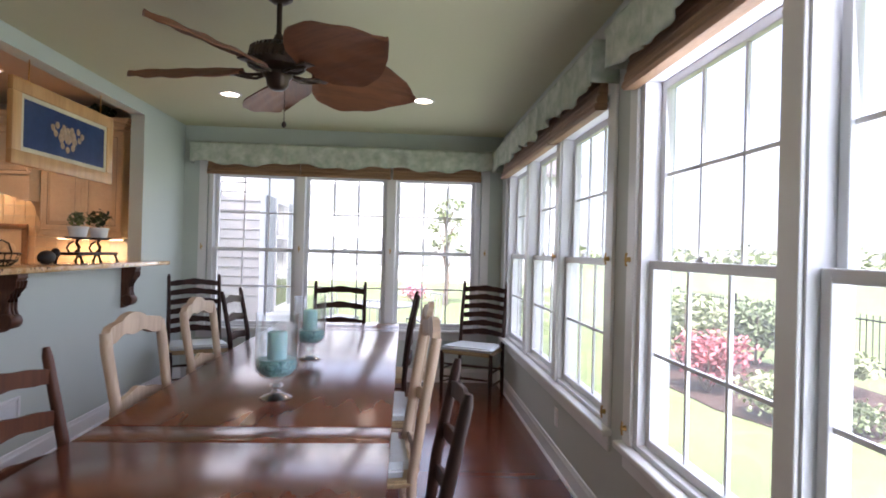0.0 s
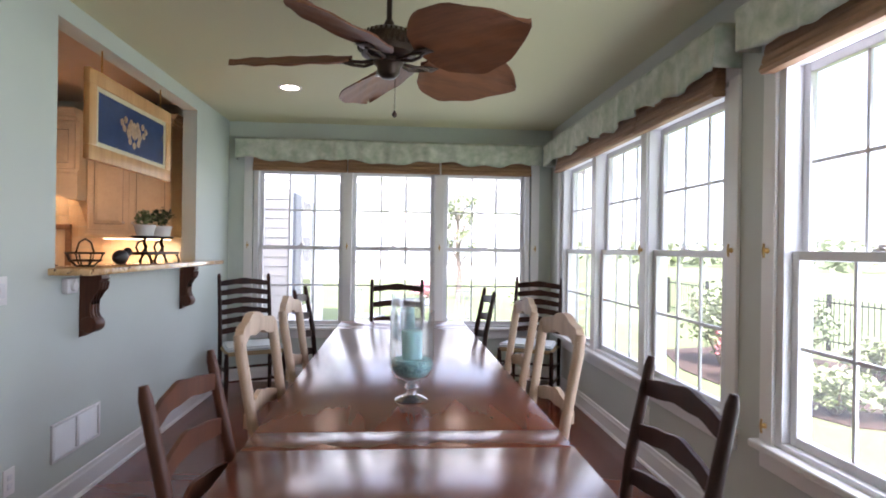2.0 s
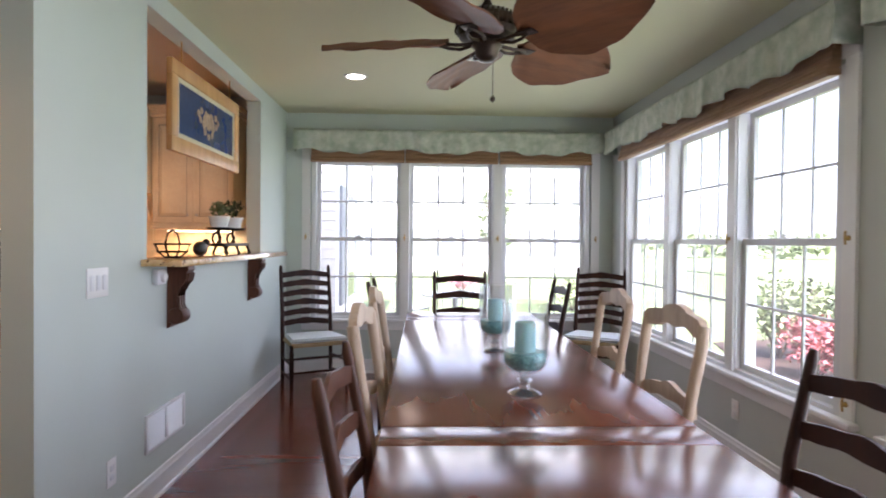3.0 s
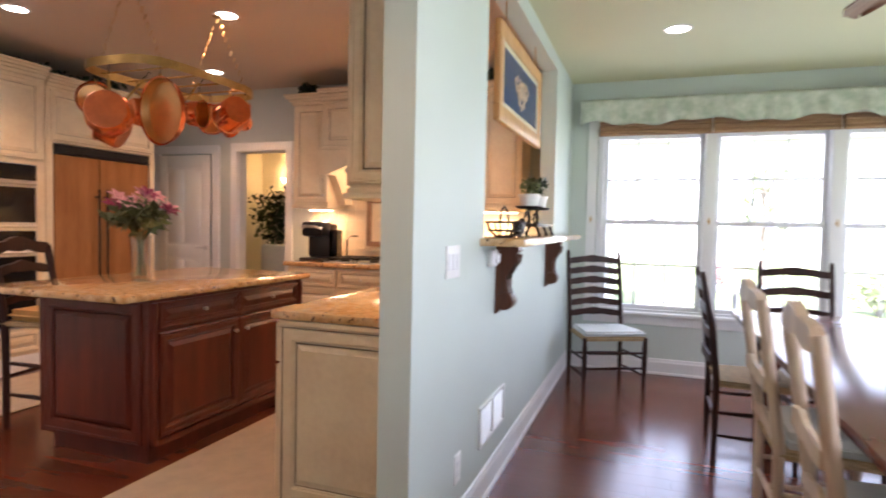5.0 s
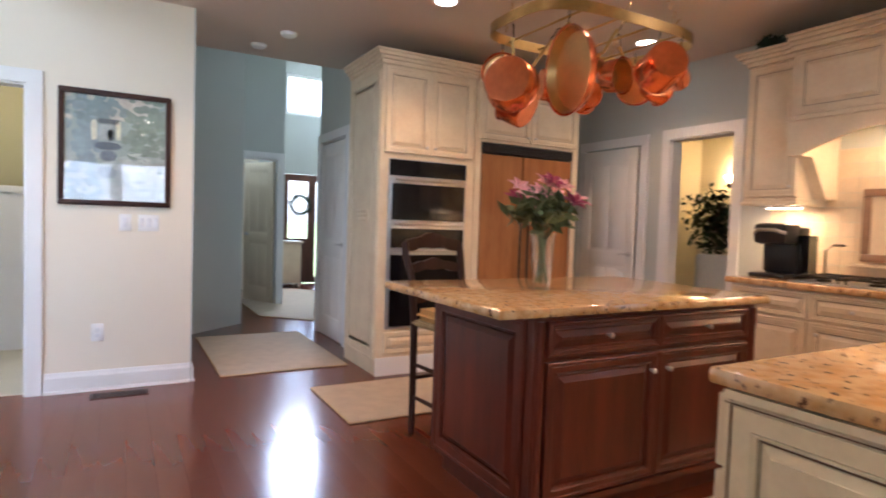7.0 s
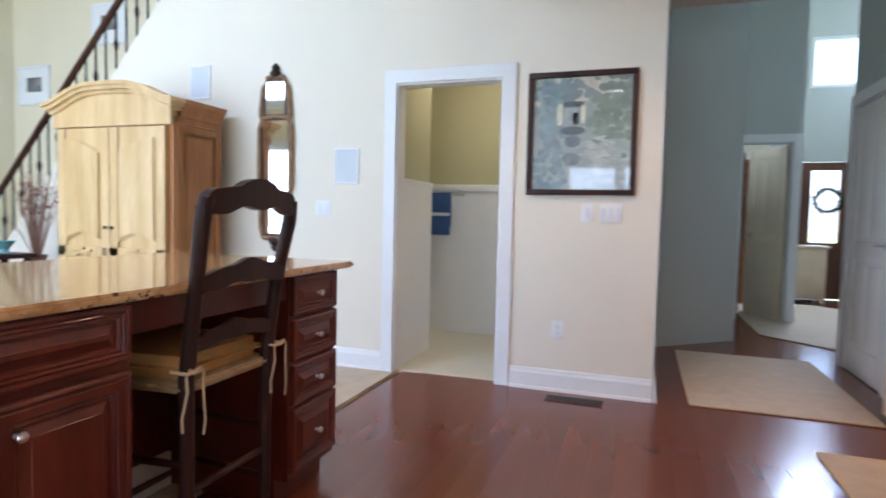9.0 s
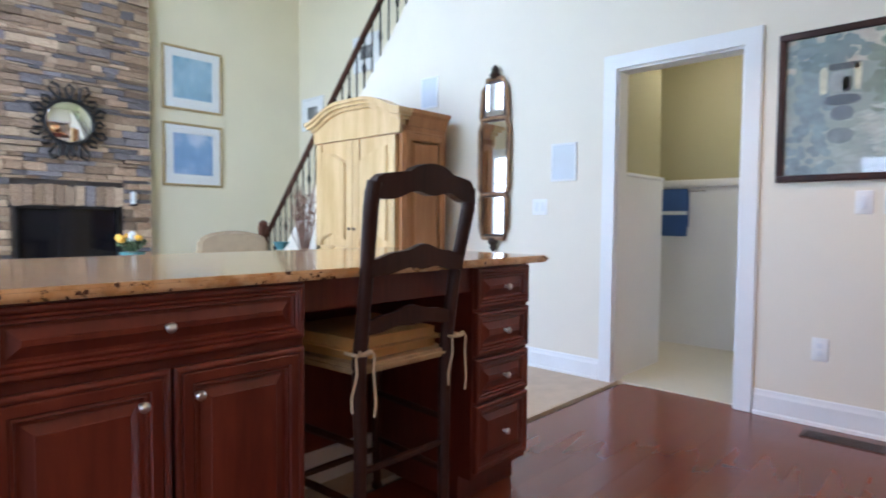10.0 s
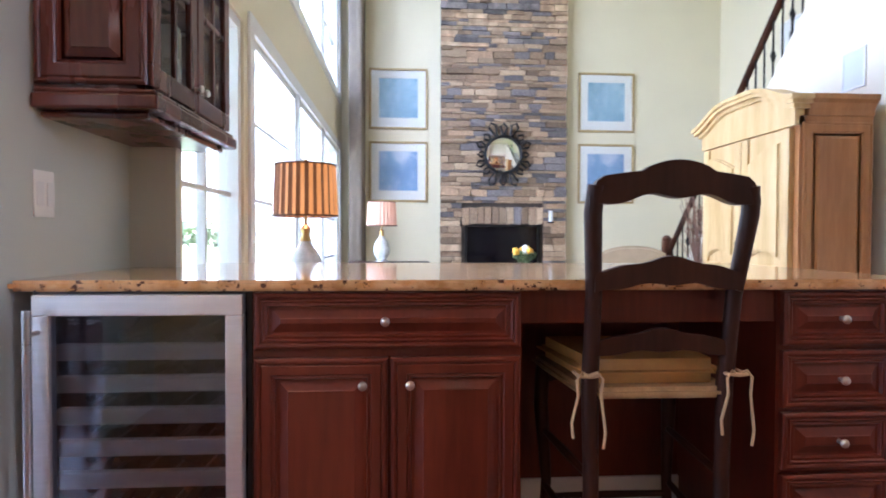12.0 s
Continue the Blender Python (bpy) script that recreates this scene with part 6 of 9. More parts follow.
# -- flowers on the island
t = thing("flower_vase", "clear glass vase with pink lilies and greens on the island", "flower vase", pose(-2.30, 1.74, 0.92))
bm = B()
lathe(bm, [(0.0, 0.0), (0.045, 0.0), (0.05, 0.01), (0.06, 0.24), (0.068, 0.27)], seg=24)
ob = part("vase", bm, CLEAR, t, "clear glass vase")
ob.visible_shadow = False
bm = B()
_r = random.Random(4)
for i in range(14):
    a_ = _r.uniform(0, 6.28)
    tube(bm, [(0.03 * math.cos(a_ + 2), 0.03 * math.sin(a_ + 2), 0.012), (0.02 * math.cos(a_), 0.02 * math.sin(a_), 0.24), (0.15 * math.cos(a_), 0.15 * math.sin(a_), 0.40 + _r.uniform(0, 0.12))], 0.004, 5)
part("stem", bm, LEAF, t, "green stems")
bm = B()
leaves(bm, (0, 0, 0.38), (0.23, 0.23, 0.13), 170, 0.10, _r)
part("foliage", bm, LEAF, t, "green leaves")
for i in range(13):
    a_ = i * 2.399
    rr = 0.05 + 0.035 * (i % 5)
    c = Vector((rr * 1.1 * math.cos(a_), rr * 1.1 * math.sin(a_), 0.43 + 0.06 * math.cos(rr * 9) + _r.uniform(-0.02, 0.05)))
    tiltm = Euler((0.7 * math.sin(a_), -0.7 * math.cos(a_) * -1, a_)).to_matrix()
    bm = B()
    for q in range(6):
        pa = q * math.pi / 3
        d = Vector((math.cos(pa), math.sin(pa), 0))
        s = Vector((-math.sin(pa), math.cos(pa), 0))
        ps = [Vector((0, 0, 0)), d * 0.035 + s * 0.018 + Vector((0, 0, 0.02)), d * 0.075 + Vector((0, 0, 0.018)), d * 0.035 - s * 0.018 + Vector((0, 0, 0.02))]
        bm.faces.new([bm.verts.new(c + tiltm @ p) for p in ps])
    lathe(bm, [(0.0, 0.0), (0.008, 0.004), (0.006, 0.03), (0.0, 0.032)], at=c, seg=6)
    part("blossom", bm, PETAL_WINE if i % 4 == 0 else PETAL_PINK, t, "wine red lily" if i % 4 == 0 else "pink lily", smooth=0)

# -- pot rack
RX, RY, RZ = -2.15, 1.88, 2.14
t = thing("pot_rack", "brass oval pot rack hung from the ceiling on chains", "pot rack", pose(RX, RY, RZ))
pts = []
for i in range(33):
    a_ = 2 * math.pi * i / 32
    c, s = math.cos(a_), math.sin(a_)
    pts.append((0.30 * abs(c) ** 0.5 * (1 if c > 0 else -1), 0.50 * abs(s) ** 0.5 * (1 if s > 0 else -1)))
bm = B()
for p, q in zip(pts, pts[1:]):
    if abs(p[0] - q[0]) + abs(p[1] - q[1]) < 1e-4:
        continue
    n = Vector((q[1] - p[1], p[0] - q[0], 0)).normalized() * 0.003
    vs = []
    for z in (0.0, 0.05):
        for w in (p, q):
            for sg in (-1, 1):
                vs.append(bm.verts.new((w[0] + sg * n.x, w[1] + sg * n.y, z)))
    a0, a1, b0, b1, c0, c1, d0, d1 = vs
    for fc in ((a0, b0, d0, c0), (a1, c1, d1, b1), (c0, d0, d1, c1), (a0, a1, b1, b0)):
        bm.faces.new(fc)
bmesh.ops.remove_doubles(bm, verts=bm.verts[:], dist=0.004)
part("band", bm, BRASS, t)
bm = B()
for yy in (-0.3, -0.1, 0.1, 0.3):
    rod(bm, (-0.30, yy, 0.02), (0.30, yy, 0.02), 0.006, seg=8)
part("cross_bar", bm, BRASS, t)
for yy in (-0.36, 0.36):
    bm = B()
    for xx in (-0.24, 0.24):
        for i in range(11):
            f = i / 11
            a_, b_ = Vector((xx, yy, 0.04)), Vector((0, yy, CK - RZ - 0.012))
            c = a_.lerp(b_, f + 0.045)
            tube(bm, [c + Vector((0.008 * math.cos(k * 1.0472), 0.008 * math.sin(k * 1.0472) * (i % 2), 0.02 * math.sin(k * 1.0472) + 0.0 * k)) for k in range(7)], 0.0022, 5)
    lathe(bm, [(0.0, -0.018), (0.03, -0.012), (0.035, 0.0), (0.0, 0.0)], at=(0, yy, CK - RZ), seg=14)
    part("chain", bm, BRASS, t)


def pan(x, y, z, r, depth, yaw, tilt, drop, label, kind="pan"):
    """A hung copper pan: bowl seen on edge below a long handle; its hook is at the origin."""
    t = thing("copper_" + kind, label, "cookware", Matrix.Translation((x, y, z)) @ Matrix.Rotation(yaw, 4, 'Z') @ Matrix.Rotation(tilt, 4, 'Y'), "hanging copper pans")
    m = Matrix.Translation((0, 0, -drop - r)) @ Matrix.Rotation(radians(90), 4, 'Y')
    bm = B()
    lathe(bm, [(0.0, -depth / 2), (r * 0.86, -depth / 2), (r * 0.93, -depth / 2 + 0.01), (r, depth / 2), (r + 0.006, depth / 2 + 0.003), (r - 0.002, depth / 2 + 0.001), (r * 0.91, -depth / 2 + 0.012)], m=m, seg=32)
    part("body", bm, COPPER, t, "polished copper body")
    bm = B()
    lathe(bm, [(0.0, -depth / 2 + 0.006), (r * 0.88, -depth / 2 + 0.008), (r * 0.965, depth / 2 - 0.001)], m=m, seg=32)
    part("lining", bm, COPPER_IN, t, "tin lining")
    bm = B()
    tube(bm, [(depth / 4, 0, -drop - 0.01), (depth / 4 + 0.01, 0, -drop * 0.8 - 0.004), (0.012, 0, -0.02 - drop * 0.2), (0.004, 0, -0.025)], [0.011, 0.008, 0.008, 0.009], 8)
    part("handle", bm, BRASS, t, "brass handle")
    bm = B()
    tube(bm, [(0, 0, -0.03), (0.010, 0, -0.034), (0.014, 0, -0.02), (0.004, 0, 0.0), (0.004, 0, 0.03), (-0.006, 0, 0.04), (-0.014, 0, 0.03)], 0.003, 6)
    part("hook", bm, IRON, t)


_r = random.Random(2)
# place on the rack, radius, depth, turn, lean, length of the handle
PANS = [(-0.30, -0.33, 0.10, 0.04, -0.5, 0.10, 0.04, "pan"), (-0.10, -0.41, 0.125, 0.10, 2.25, 0.12, 0.12, "saucepan"),
        (0.20, -0.32, 0.19, 0.05, -1.75, 0.08, 0.04, "skillet"), (-0.02, -0.22, 0.10, 0.12, -2.6, -0.5, 0.27, "bowl"),
        (-0.10, 0.41, 0.10, 0.06, -0.6, 0.05, 0.04, "pan"), (0.27, -0.08, 0.075, 0.13, 0.5, 0.9, 0.16, "saucepan"),
        (0.28, 0.16, 0.10, 0.15, 2.7, 0.25, 0.07, "stockpot"), (0.20, 0.40, 0.055, 0.08, 0.4, 0.2, 0.04, "saucepan"),
        (-0.28, -0.05, 0.09, 0.07, 1.2, 0.0, 0.07, "saucepan"), (-0.26, 0.20, 0.09, 0.08, 2.9, 0.1, 0.10, "saucepan"),
        (0.06, 0.45, 0.07, 0.10, 1.6, 0.3, 0.12, "saucepan"), (0.08, 0.10, 0.085, 0.09, 0.2, 0.1, 0.08, "saucepan"),
        (0.29, 0.30, 0.06, 0.10, -1.2, -0.3, 0.14, "saucepan")]
for px, py, r, dp, yw, lean, drop, kd in PANS:
    pan(RX + px, RY + py, RZ, r, dp, yw, lean, drop, "polished copper %s with brass handle, hanging from the rack" % kd, kd)


# -- rugs
def rug(x0, x1, y0, y1, label, corner=0.0):
    t = thing("rug", label, "rug", pose((x0 + x1) / 2, (y0 + y1) / 2, 0.0), "kitchen rugs")
    hx, hy = (x1 - x0) / 2, (y1 - y0) / 2
    bm = B()
    c = corner
    pts = [(-hx + c, -hy), (hx - c, -hy), (hx, -hy + c), (hx, hy - c), (hx - c, hy), (-hx + c, hy), (-hx, hy - c), (-hx, -hy + c)] if c else [(-hx, -hy), (hx, -hy), (hx, hy), (-hx, hy)]
    prism(bm, pts, "z", 0.002, 0.012)
    part("woven_field", bm, RUG, t, smooth=0)
    bm = B()
    for a_, b_ in zip(pts, pts[1:] + pts[:1]):
        rod(bm, (*a_, 0.008), (*b_, 0.008), 0.006, seg=6)
    part("binding", bm, CORD, t)


rug(-3.98, -3.18, 1.05, 3.1, "cream woven runner rug on the hardwood floor")
rug(-6.10, -4.54, 0.52, 1.52, "cream woven rug in the hall")
rug(-9.9, -6.75, 1.36, 2.95, "large cream rug with clipped corners in the entry", 0.5)
rug(-1.60, -0.86, 0.88, 3.0, "cream woven runner rug beside the island")

# smoke alarms and cover plates
for x, y in ((-5.13, 0.87), (-4.68, 1.01)):
    s = thing("smoke_alarm", "round white smoke alarm on the ceiling", "smoke alarm", pose(x, y, CK), "smoke alarms")
    bm = B()
    lathe(bm, [(0.0, -0.035), (0.045, -0.033), (0.06, -0.022), (0.065, 0.0), (0.0, 0.0)], seg=24)
    part("cover", bm, WHITE_PLASTIC, s)
t = thing("panel_plaque", "small cream raised vent plate on the cabinet side", "plate", pose(-4.45, 1.592, 1.27))
bm = B()
for i in range(3):
    box(bm, -0.11, 0.11, -0.012, -0.001, -0.05 + i * 0.036, -0.025 + i * 0.036, 0.004)
part("plate", bm, CAB_CREAM, t)

# dining room seen through the doorway
t = thing("ficus_tree", "dark green indoor tree in a basket, in the dining room", "tree", pose(-4.35, 6.0, 0))
bm = B()
tube(bm, [(0, 0, 0.1), (0.02, 0, 0.6), (-0.01, 0.02, 1.0), (0, 0, 1.4)], [0.025, 0.02, 0.016, 0.008])
for i in range(7):
    a_ = i * 0.9
    tube(bm, [(0, 0, 0.8 + 0.06 * i), (0.15 * math.cos(a_), 0.15 * math.sin(a_), 1.1 + 0.06 * i), (0.25 * math.cos(a_), 0.25 * math.sin(a_), 1.25 + 0.05 * i)], [0.01, 0.007, 0.003], 6)
part("trunk", bm, BARK, t)
bm = B()
leaves(bm, (0, 0, 1.35), (0.42, 0.42, 0.52), 900, 0.085, random.Random(6))
part("crown", bm, LEAF_DARK, t)
bm = B()
lathe(bm, [(0.0, 0.0), (0.15, 0.0), (0.2, 0.3), (0.21, 0.32), (0.18, 0.31), (0.0, 0.29)])
part("basket", bm, RUSH, t)
t = thing("wall_sconce", "lit brass wall sconce in the dining room", "sconce", pose(-4.95, 7.2, 1.90))
bm = B()
lathe(bm, [(0.0, -0.02), (0.06, -0.02), (0.05, 0.0), (0.0, 0.0)], m=Matrix.Rotation(radians(-90), 4, 'X'), seg=18)
tube(bm, [(0, -0.01, 0), (0, -0.09, -0.03), (0, -0.12, 0.02)], 0.008)
part("arm", bm, BRASS, t)
bm = B()
lathe(bm, [(0.03, 0.02), (0.05, 0.04), (0.085, 0.10), (0.08, 0.10), (0.0, 0.03)], at=(0, -0.12, 0), seg=20)
part("shade", bm, mat("amber_sconce_glass", (1, 0.75, 0.4), 0.4, vary=0.1, emit=9, emit_color=(1.0, 0.66, 0.28)), t, "glowing amber glass")
pl = bpy.data.lights.new("sconce_lamp", 'POINT')
pl.energy, pl.color, pl.shadow_soft_size = 0.6, (1.0, 0.62, 0.28), 0.06
new("sconce_lamp", pl).location = (-4.95, 7.0, 2.06)
t = thing("dining_side_chair", "white slipcovered dining chair beside the doorway", "chair", pose(-3.75, 5.3, 0, 0, 0, 30))
bm = B()
box(bm, -0.24, 0.24, -0.24, 0.24, 0.08, 0.50, 0.03)
part("seat", bm, CUSHION, t)
bm = B()
box(bm, -0.24, 0.24, -0.27, -0.19, 0.08, 1.0, 0.03)
part("backrest", bm, CUSHION, t)
bm = B()
for x in (-0.2, 0.2):
    for y in (-0.2, 0.2):
        box(bm, x - 0.02, x + 0.02, y - 0.02, y + 0.02, 0.0, 0.09)
part("leg", bm, DARK_WOOD, t)

# brown bookcase in the room past the hall door
t = thing("bookcase", "tall brown wooden bookcase in the room off the hall", "bookcase", pose(-10.06, 1.28, 0))
for x0, x1, y0, y1, z0, z1, nm in ((0, 0.30, -0.30, -0.275, 0, 1.95, "side_panel"), (0, 0.30, 0.275, 0.30, 0, 1.95, "side_panel"), (0, 0.012, -0.275, 0.275, 0.06, 1.93, "back_panel"), (0, 0.32, -0.31, 0.31, 1.95, 2.0, "top"), (0.27, 0.29, -0.275, 0.275, 0.02, 0.80, "door")):
    bm = B()
    box(bm, x0, x1, y0, y1, z0, z1, 0.003)
    part(nm, bm, FRIDGE_WOOD, t)
for z in (0.82, 1.15, 1.52):
    bm = B()
    box(bm, 0.012, 0.29, -0.275, 0.275, z, z + 0.022, 0.002)
    part("shelf", bm, FRIDGE_WOOD, t)

# ---- bar ----
BF = -1.02
BAR = pose(0, BF, 0, 0, 0, 180)     # local x = -world x; fronts face the kitchen


def bar_unit(name, label, x0, x1, z0=0.10):
    t = thing(name, label, "cabinet", BAR, "bar cabinets")
    bm = B()
    box(bm, x0, x1, 0.0, 0.58, z0, 0.880)
    box(bm, x0, x1, 0.06, 0.58, 0.0, z0)
    part("body", bm, CAB_CHERRY, t, smooth=0)
    return t


t = bar_unit("bar_cabinet", "dark cherry bar cabinet with one drawer and two doors", 1.20, 1.90)
front(t, 1.205, 1.895, 0.728, 0.876, CAB_CHERRY, "drawer", (1.54, 0.802), fr=0.036)
front(t, 1.205, 1.548, 0.125, 0.708, CAB_CHERRY, "door", (1.483, 0.638))
front(t, 1.552, 1.895, 0.125, 0.708, CAB_CHERRY, "door", (1.604, 0.638))
t = bar_unit("bar_cabinet", "dark cherry stack of four drawers at the bar end", 2.605, 2.94)
for a_, b_ in ((0.725, 0.876), (0.555, 0.715), (0.385, 0.545), (0.125, 0.375)):
    front(t, 2.612, 2.934, a_, b_, CAB_CHERRY, "drawer", (2.775, (a_ + b_) / 2), fr=0.036)
bm = B()
raised_panel(bm, 0.02, 0.56, 0.12, 0.86, 0.010, 0.06)
part("end_panel", bm, CAB_CHERRY, t, smooth=0, at=pose(2.94, 0, 0, 0, 0, 90))
t = thing("bar_knee_space", "dark cherry apron and back panel of the bar knee space", "panel", BAR)
bm = B()
box(bm, 1.901, 2.604, 0.01, 0.03, 0.79, 0.880)
part("apron", bm, CAB_CHERRY, t, smooth=0)
bm = B()
box(bm, 1.901, 2.604, 0.56, 0.58, 0.0, 0.880)
part("back_panel", bm, CAB_CHERRY, t, smooth=0)
bm = B()
box(bm, 1.901, 2.604, 0.545, 0.56, 0.0, 0.14, 0.004)
part("baseboard", bm, TRIM, t, smooth=0)
bm = B()
prism(bm, [(-3.045, -1.98), (-0.782, -1.98), (-0.782, -1.615), (-0.621, -1.615), (-0.621, BF + 0.035), (-3.045, BF + 0.035)], "z", 0.8805, 0.908)
bmesh.ops.bevel(bm, geom=[e for e in bm.edges if abs(e.verts[0].co.z - e.verts[1].co.z) < 1e-4], offset=0.008, segments=2, affect='EDGES')
tagged(part("bar_countertop", bm, GRANITE), "polished brown-speckled granite bar top", "countertop")

# wine fridge
t = thing("wine_fridge", "stainless under-counter wine fridge with a glass door", "wine fridge", BAR)
bm = B()
box(bm, 0.66, 0.672, 0.0, 0.58, 0.05, 0.878)
box(bm, 1.186, 1.198, 0.0, 0.58, 0.05, 0.878)
box(bm, 0.672, 1.186, 0.56, 0.58, 0.05, 0.878)
box(bm, 0.672, 1.186, 0.0, 0.56, 0.866, 0.878)
box(bm, 0.672, 1.186, 0.0, 0.56, 0.05, 0.062)
box(bm, 0.67, 1.19, 0.05, 0.55, 0.0, 0.05)
part("cabinet", bm, BLACK_PLASTIC, t, smooth=0)
DOOR_STEEL = mat("pale_brushed_steel", (0.74, 0.76, 0.80), 0.42, 0.8, vary=0.06, scale=5, stretch=(1, 1, 20))
d = None
for a_, b_, c, e, nm in ((0.675, 1.183, 0.10, 0.155, "door"), (0.675, 1.183, 0.82, 0.872, "door_rail"), (0.675, 0.715, 0.155, 0.82, "door_stile"), (1.140, 1.183, 0.155, 0.82, "door_stile")):
    bm = B()
    box(bm, a_, b_, -0.035, 0.0, c, e, 0.003)
    p = part(nm, bm, DOOR_STEEL, d or t, "brushed steel door frame", smooth=0)
    d = d or p
bm = B()
box(bm, 0.715, 1.140, -0.022, -0.016, 0.155, 0.82)
part("door_glass", bm, glass("dark_wine_glass", (0.72, 0.77, 0.86), edge=0.7, base=0.10, power=3), d, "tinted door glass", smooth=0)
bm = B()
rod(bm, (0.69, -0.075, 0.14), (0.69, -0.075, 0.84), 0.010, seg=14)
for z in (0.20, 0.78):
    rod(bm, (0.69, -0.075, z), (0.69, -0.03, z), 0.007)
part("handle", bm, STEEL, d, "tall steel bar handle")
SHELF = wood("beech_shelf_front", (0.38, 0.32, 0.26), (0.54, 0.47, 0.39), 0.5, "x")
for i in range(7):
    z = 0.20 + i * 0.083
    bm = B()
    box(bm, 0.70, 1.15, 0.02, 0.045, z, z + 0.042, 0.003)
    part("shelf_front", bm, SHELF, t, "wooden wine shelf front", smooth=0)
    bm = B()
    for q in range(6):
        rod(bm, (0.72 + q * 0.08, 0.045, z + 0.01), (0.72 + q * 0.08, 0.52, z + 0.01), 0.003, seg=6)
    part("rack_wire", bm, IRON, t)
_r = random.Random(12)
for i in range(7):
    for q in range(5):
        if _r.random() < 0.25:
            continue
        b = thing("wine_bottle", "dark glass wine bottle lying in the fridge", "bottle", BAR @ Matrix.Translation((0.745 + q * 0.085, 0.10, 0.252 + i * 0.083 - 0.0)) @ Matrix.Rotation(radians(-90), 4, 'X'), "wine bottles")
        bm = B()
        lathe(bm, [(0.0, 0.0), (0.014, 0.0), (0.014, 0.08), (0.034, 0.13), (0.036, 0.29), (0.0, 0.295)], seg=14)
        part("bottle", bm, BLACK_GLASS, b)

# wall cabinet with leaded doors over the bar
t = thing("bar_wall_cabinet", "brown cherry wall cabinet with glazed doors over the bar", "wall cabinet", pose(-0.925, -1.09, 0.045, 0, 0, -90))
CW, CD = 0.68, 0.30
bm = B()
box(bm, 0, CW, 0.02, 0.04, 1.36, 1.40)
box(bm, 0, 0.02, 0.02, CD, 1.36, 2.42)
box(bm, CW - 0.02, CW, 0.02, CD, 1.36, 2.42)
box(bm, 0.02, CW - 0.02, 0.02, CD, 1.36, 1.385)
box(bm, 0.02, CW - 0.02, 0.02, CD, 2.40, 2.42)
box(bm, 0.02, CW - 0.02, CD - 0.015, CD, 1.385, 2.40)
for z in (1.72, 2.06):
    box(bm, 0.02, CW - 0.02, 0.06, CD - 0.015, z, z + 0.018)
part("body", bm, CAB_UPPER, t, smooth=0)
for o, z0, z1, nm in ((0.010, 1.345, 1.36, "bead_moulding"), (0.020, 1.305, 1.345, "light_rail"), (-0.02, 1.287, 1.305, "bottom_panel")):
    bm = B()
    box(bm, -o, CW + o, -o, CD, z0, z1, 0.007)
    part(nm, bm, CAB_UPPER, t, smooth=0)
for i in range(2):
    a_, b_ = CW / 2 * i, CW / 2 * (i + 1)
    bm = B()
    fr = 0.06
    for p in ((a_ + 0.003, b_ - 0.003, 1.37, 1.37 + fr), (a_ + 0.003, b_ - 0.003, 2.41 - fr, 2.41), (a_ + 0.003, a_ + fr, 1.37 + fr, 2.41 - fr), (b_ - fr, b_ - 0.003, 1.37 + fr, 2.41 - fr)):
        box(bm, p[0], p[1], 0.0, 0.02, p[2], p[3], 0.005)
    d = part("door", bm, CAB_UPPER, t, smooth=0)
    bm = B()
    mid = (a_ + b_) / 2
    box(bm, mid - 0.009, mid + 0.009, 0.003, 0.017, 1.37 + fr, 2.41 - fr, 0.003)
    for z in (1.70, 2.05):
        box(bm, a_ + fr, b_ - fr, 0.003, 0.017, z - 0.009, z + 0.009, 0.003)
    part("muntin", bm, CAB_UPPER, d, smooth=0)
    bm = B()
    box(bm, a_ + fr - 0.003, b_ - fr + 0.003, 0.009, 0.012, 1.43 - 0.003, 2.35 + 0.003)
    part("pane", bm, GLASS, d, smooth=0).visible_shadow = False
    knob(d, (b_ - 0.028) if i == 0 else (a_ + 0.028), 1.44, 0.0)
bm = B()
raised_panel(bm, 0.005, CD - 0.01, 1.37, 2.41, 0.012, 0.065)
part("end_panel", bm, CAB_UPPER, t, smooth=0, at=pose(0.0, CD, 0, 0, 0, -90))
for q in range(3):
    for z in (1.386, 1.739, 2.079):
        g = thing("wine_glass", "clear stemmed glass inside the cabinet", "glass", pose(-0.77, -1.24 - q * 0.19, z + 0.045), "stemmed glasses")
        bm = B()
        lathe(bm, [(0.0, 0.0), (0.033, 0.0), (0.005, 0.008), (0.004, 0.09), (0.03, 0.12), (0.036, 0.16), (0.03, 0.21)], seg=16)
        part("glass", bm, CLEAR, g)
plate("switch_plate", pose(-0.62, -1.13, 1.13, 0, 0, -90), 0.085, 0.125, "switch", "white wall switch plate beside the bar")

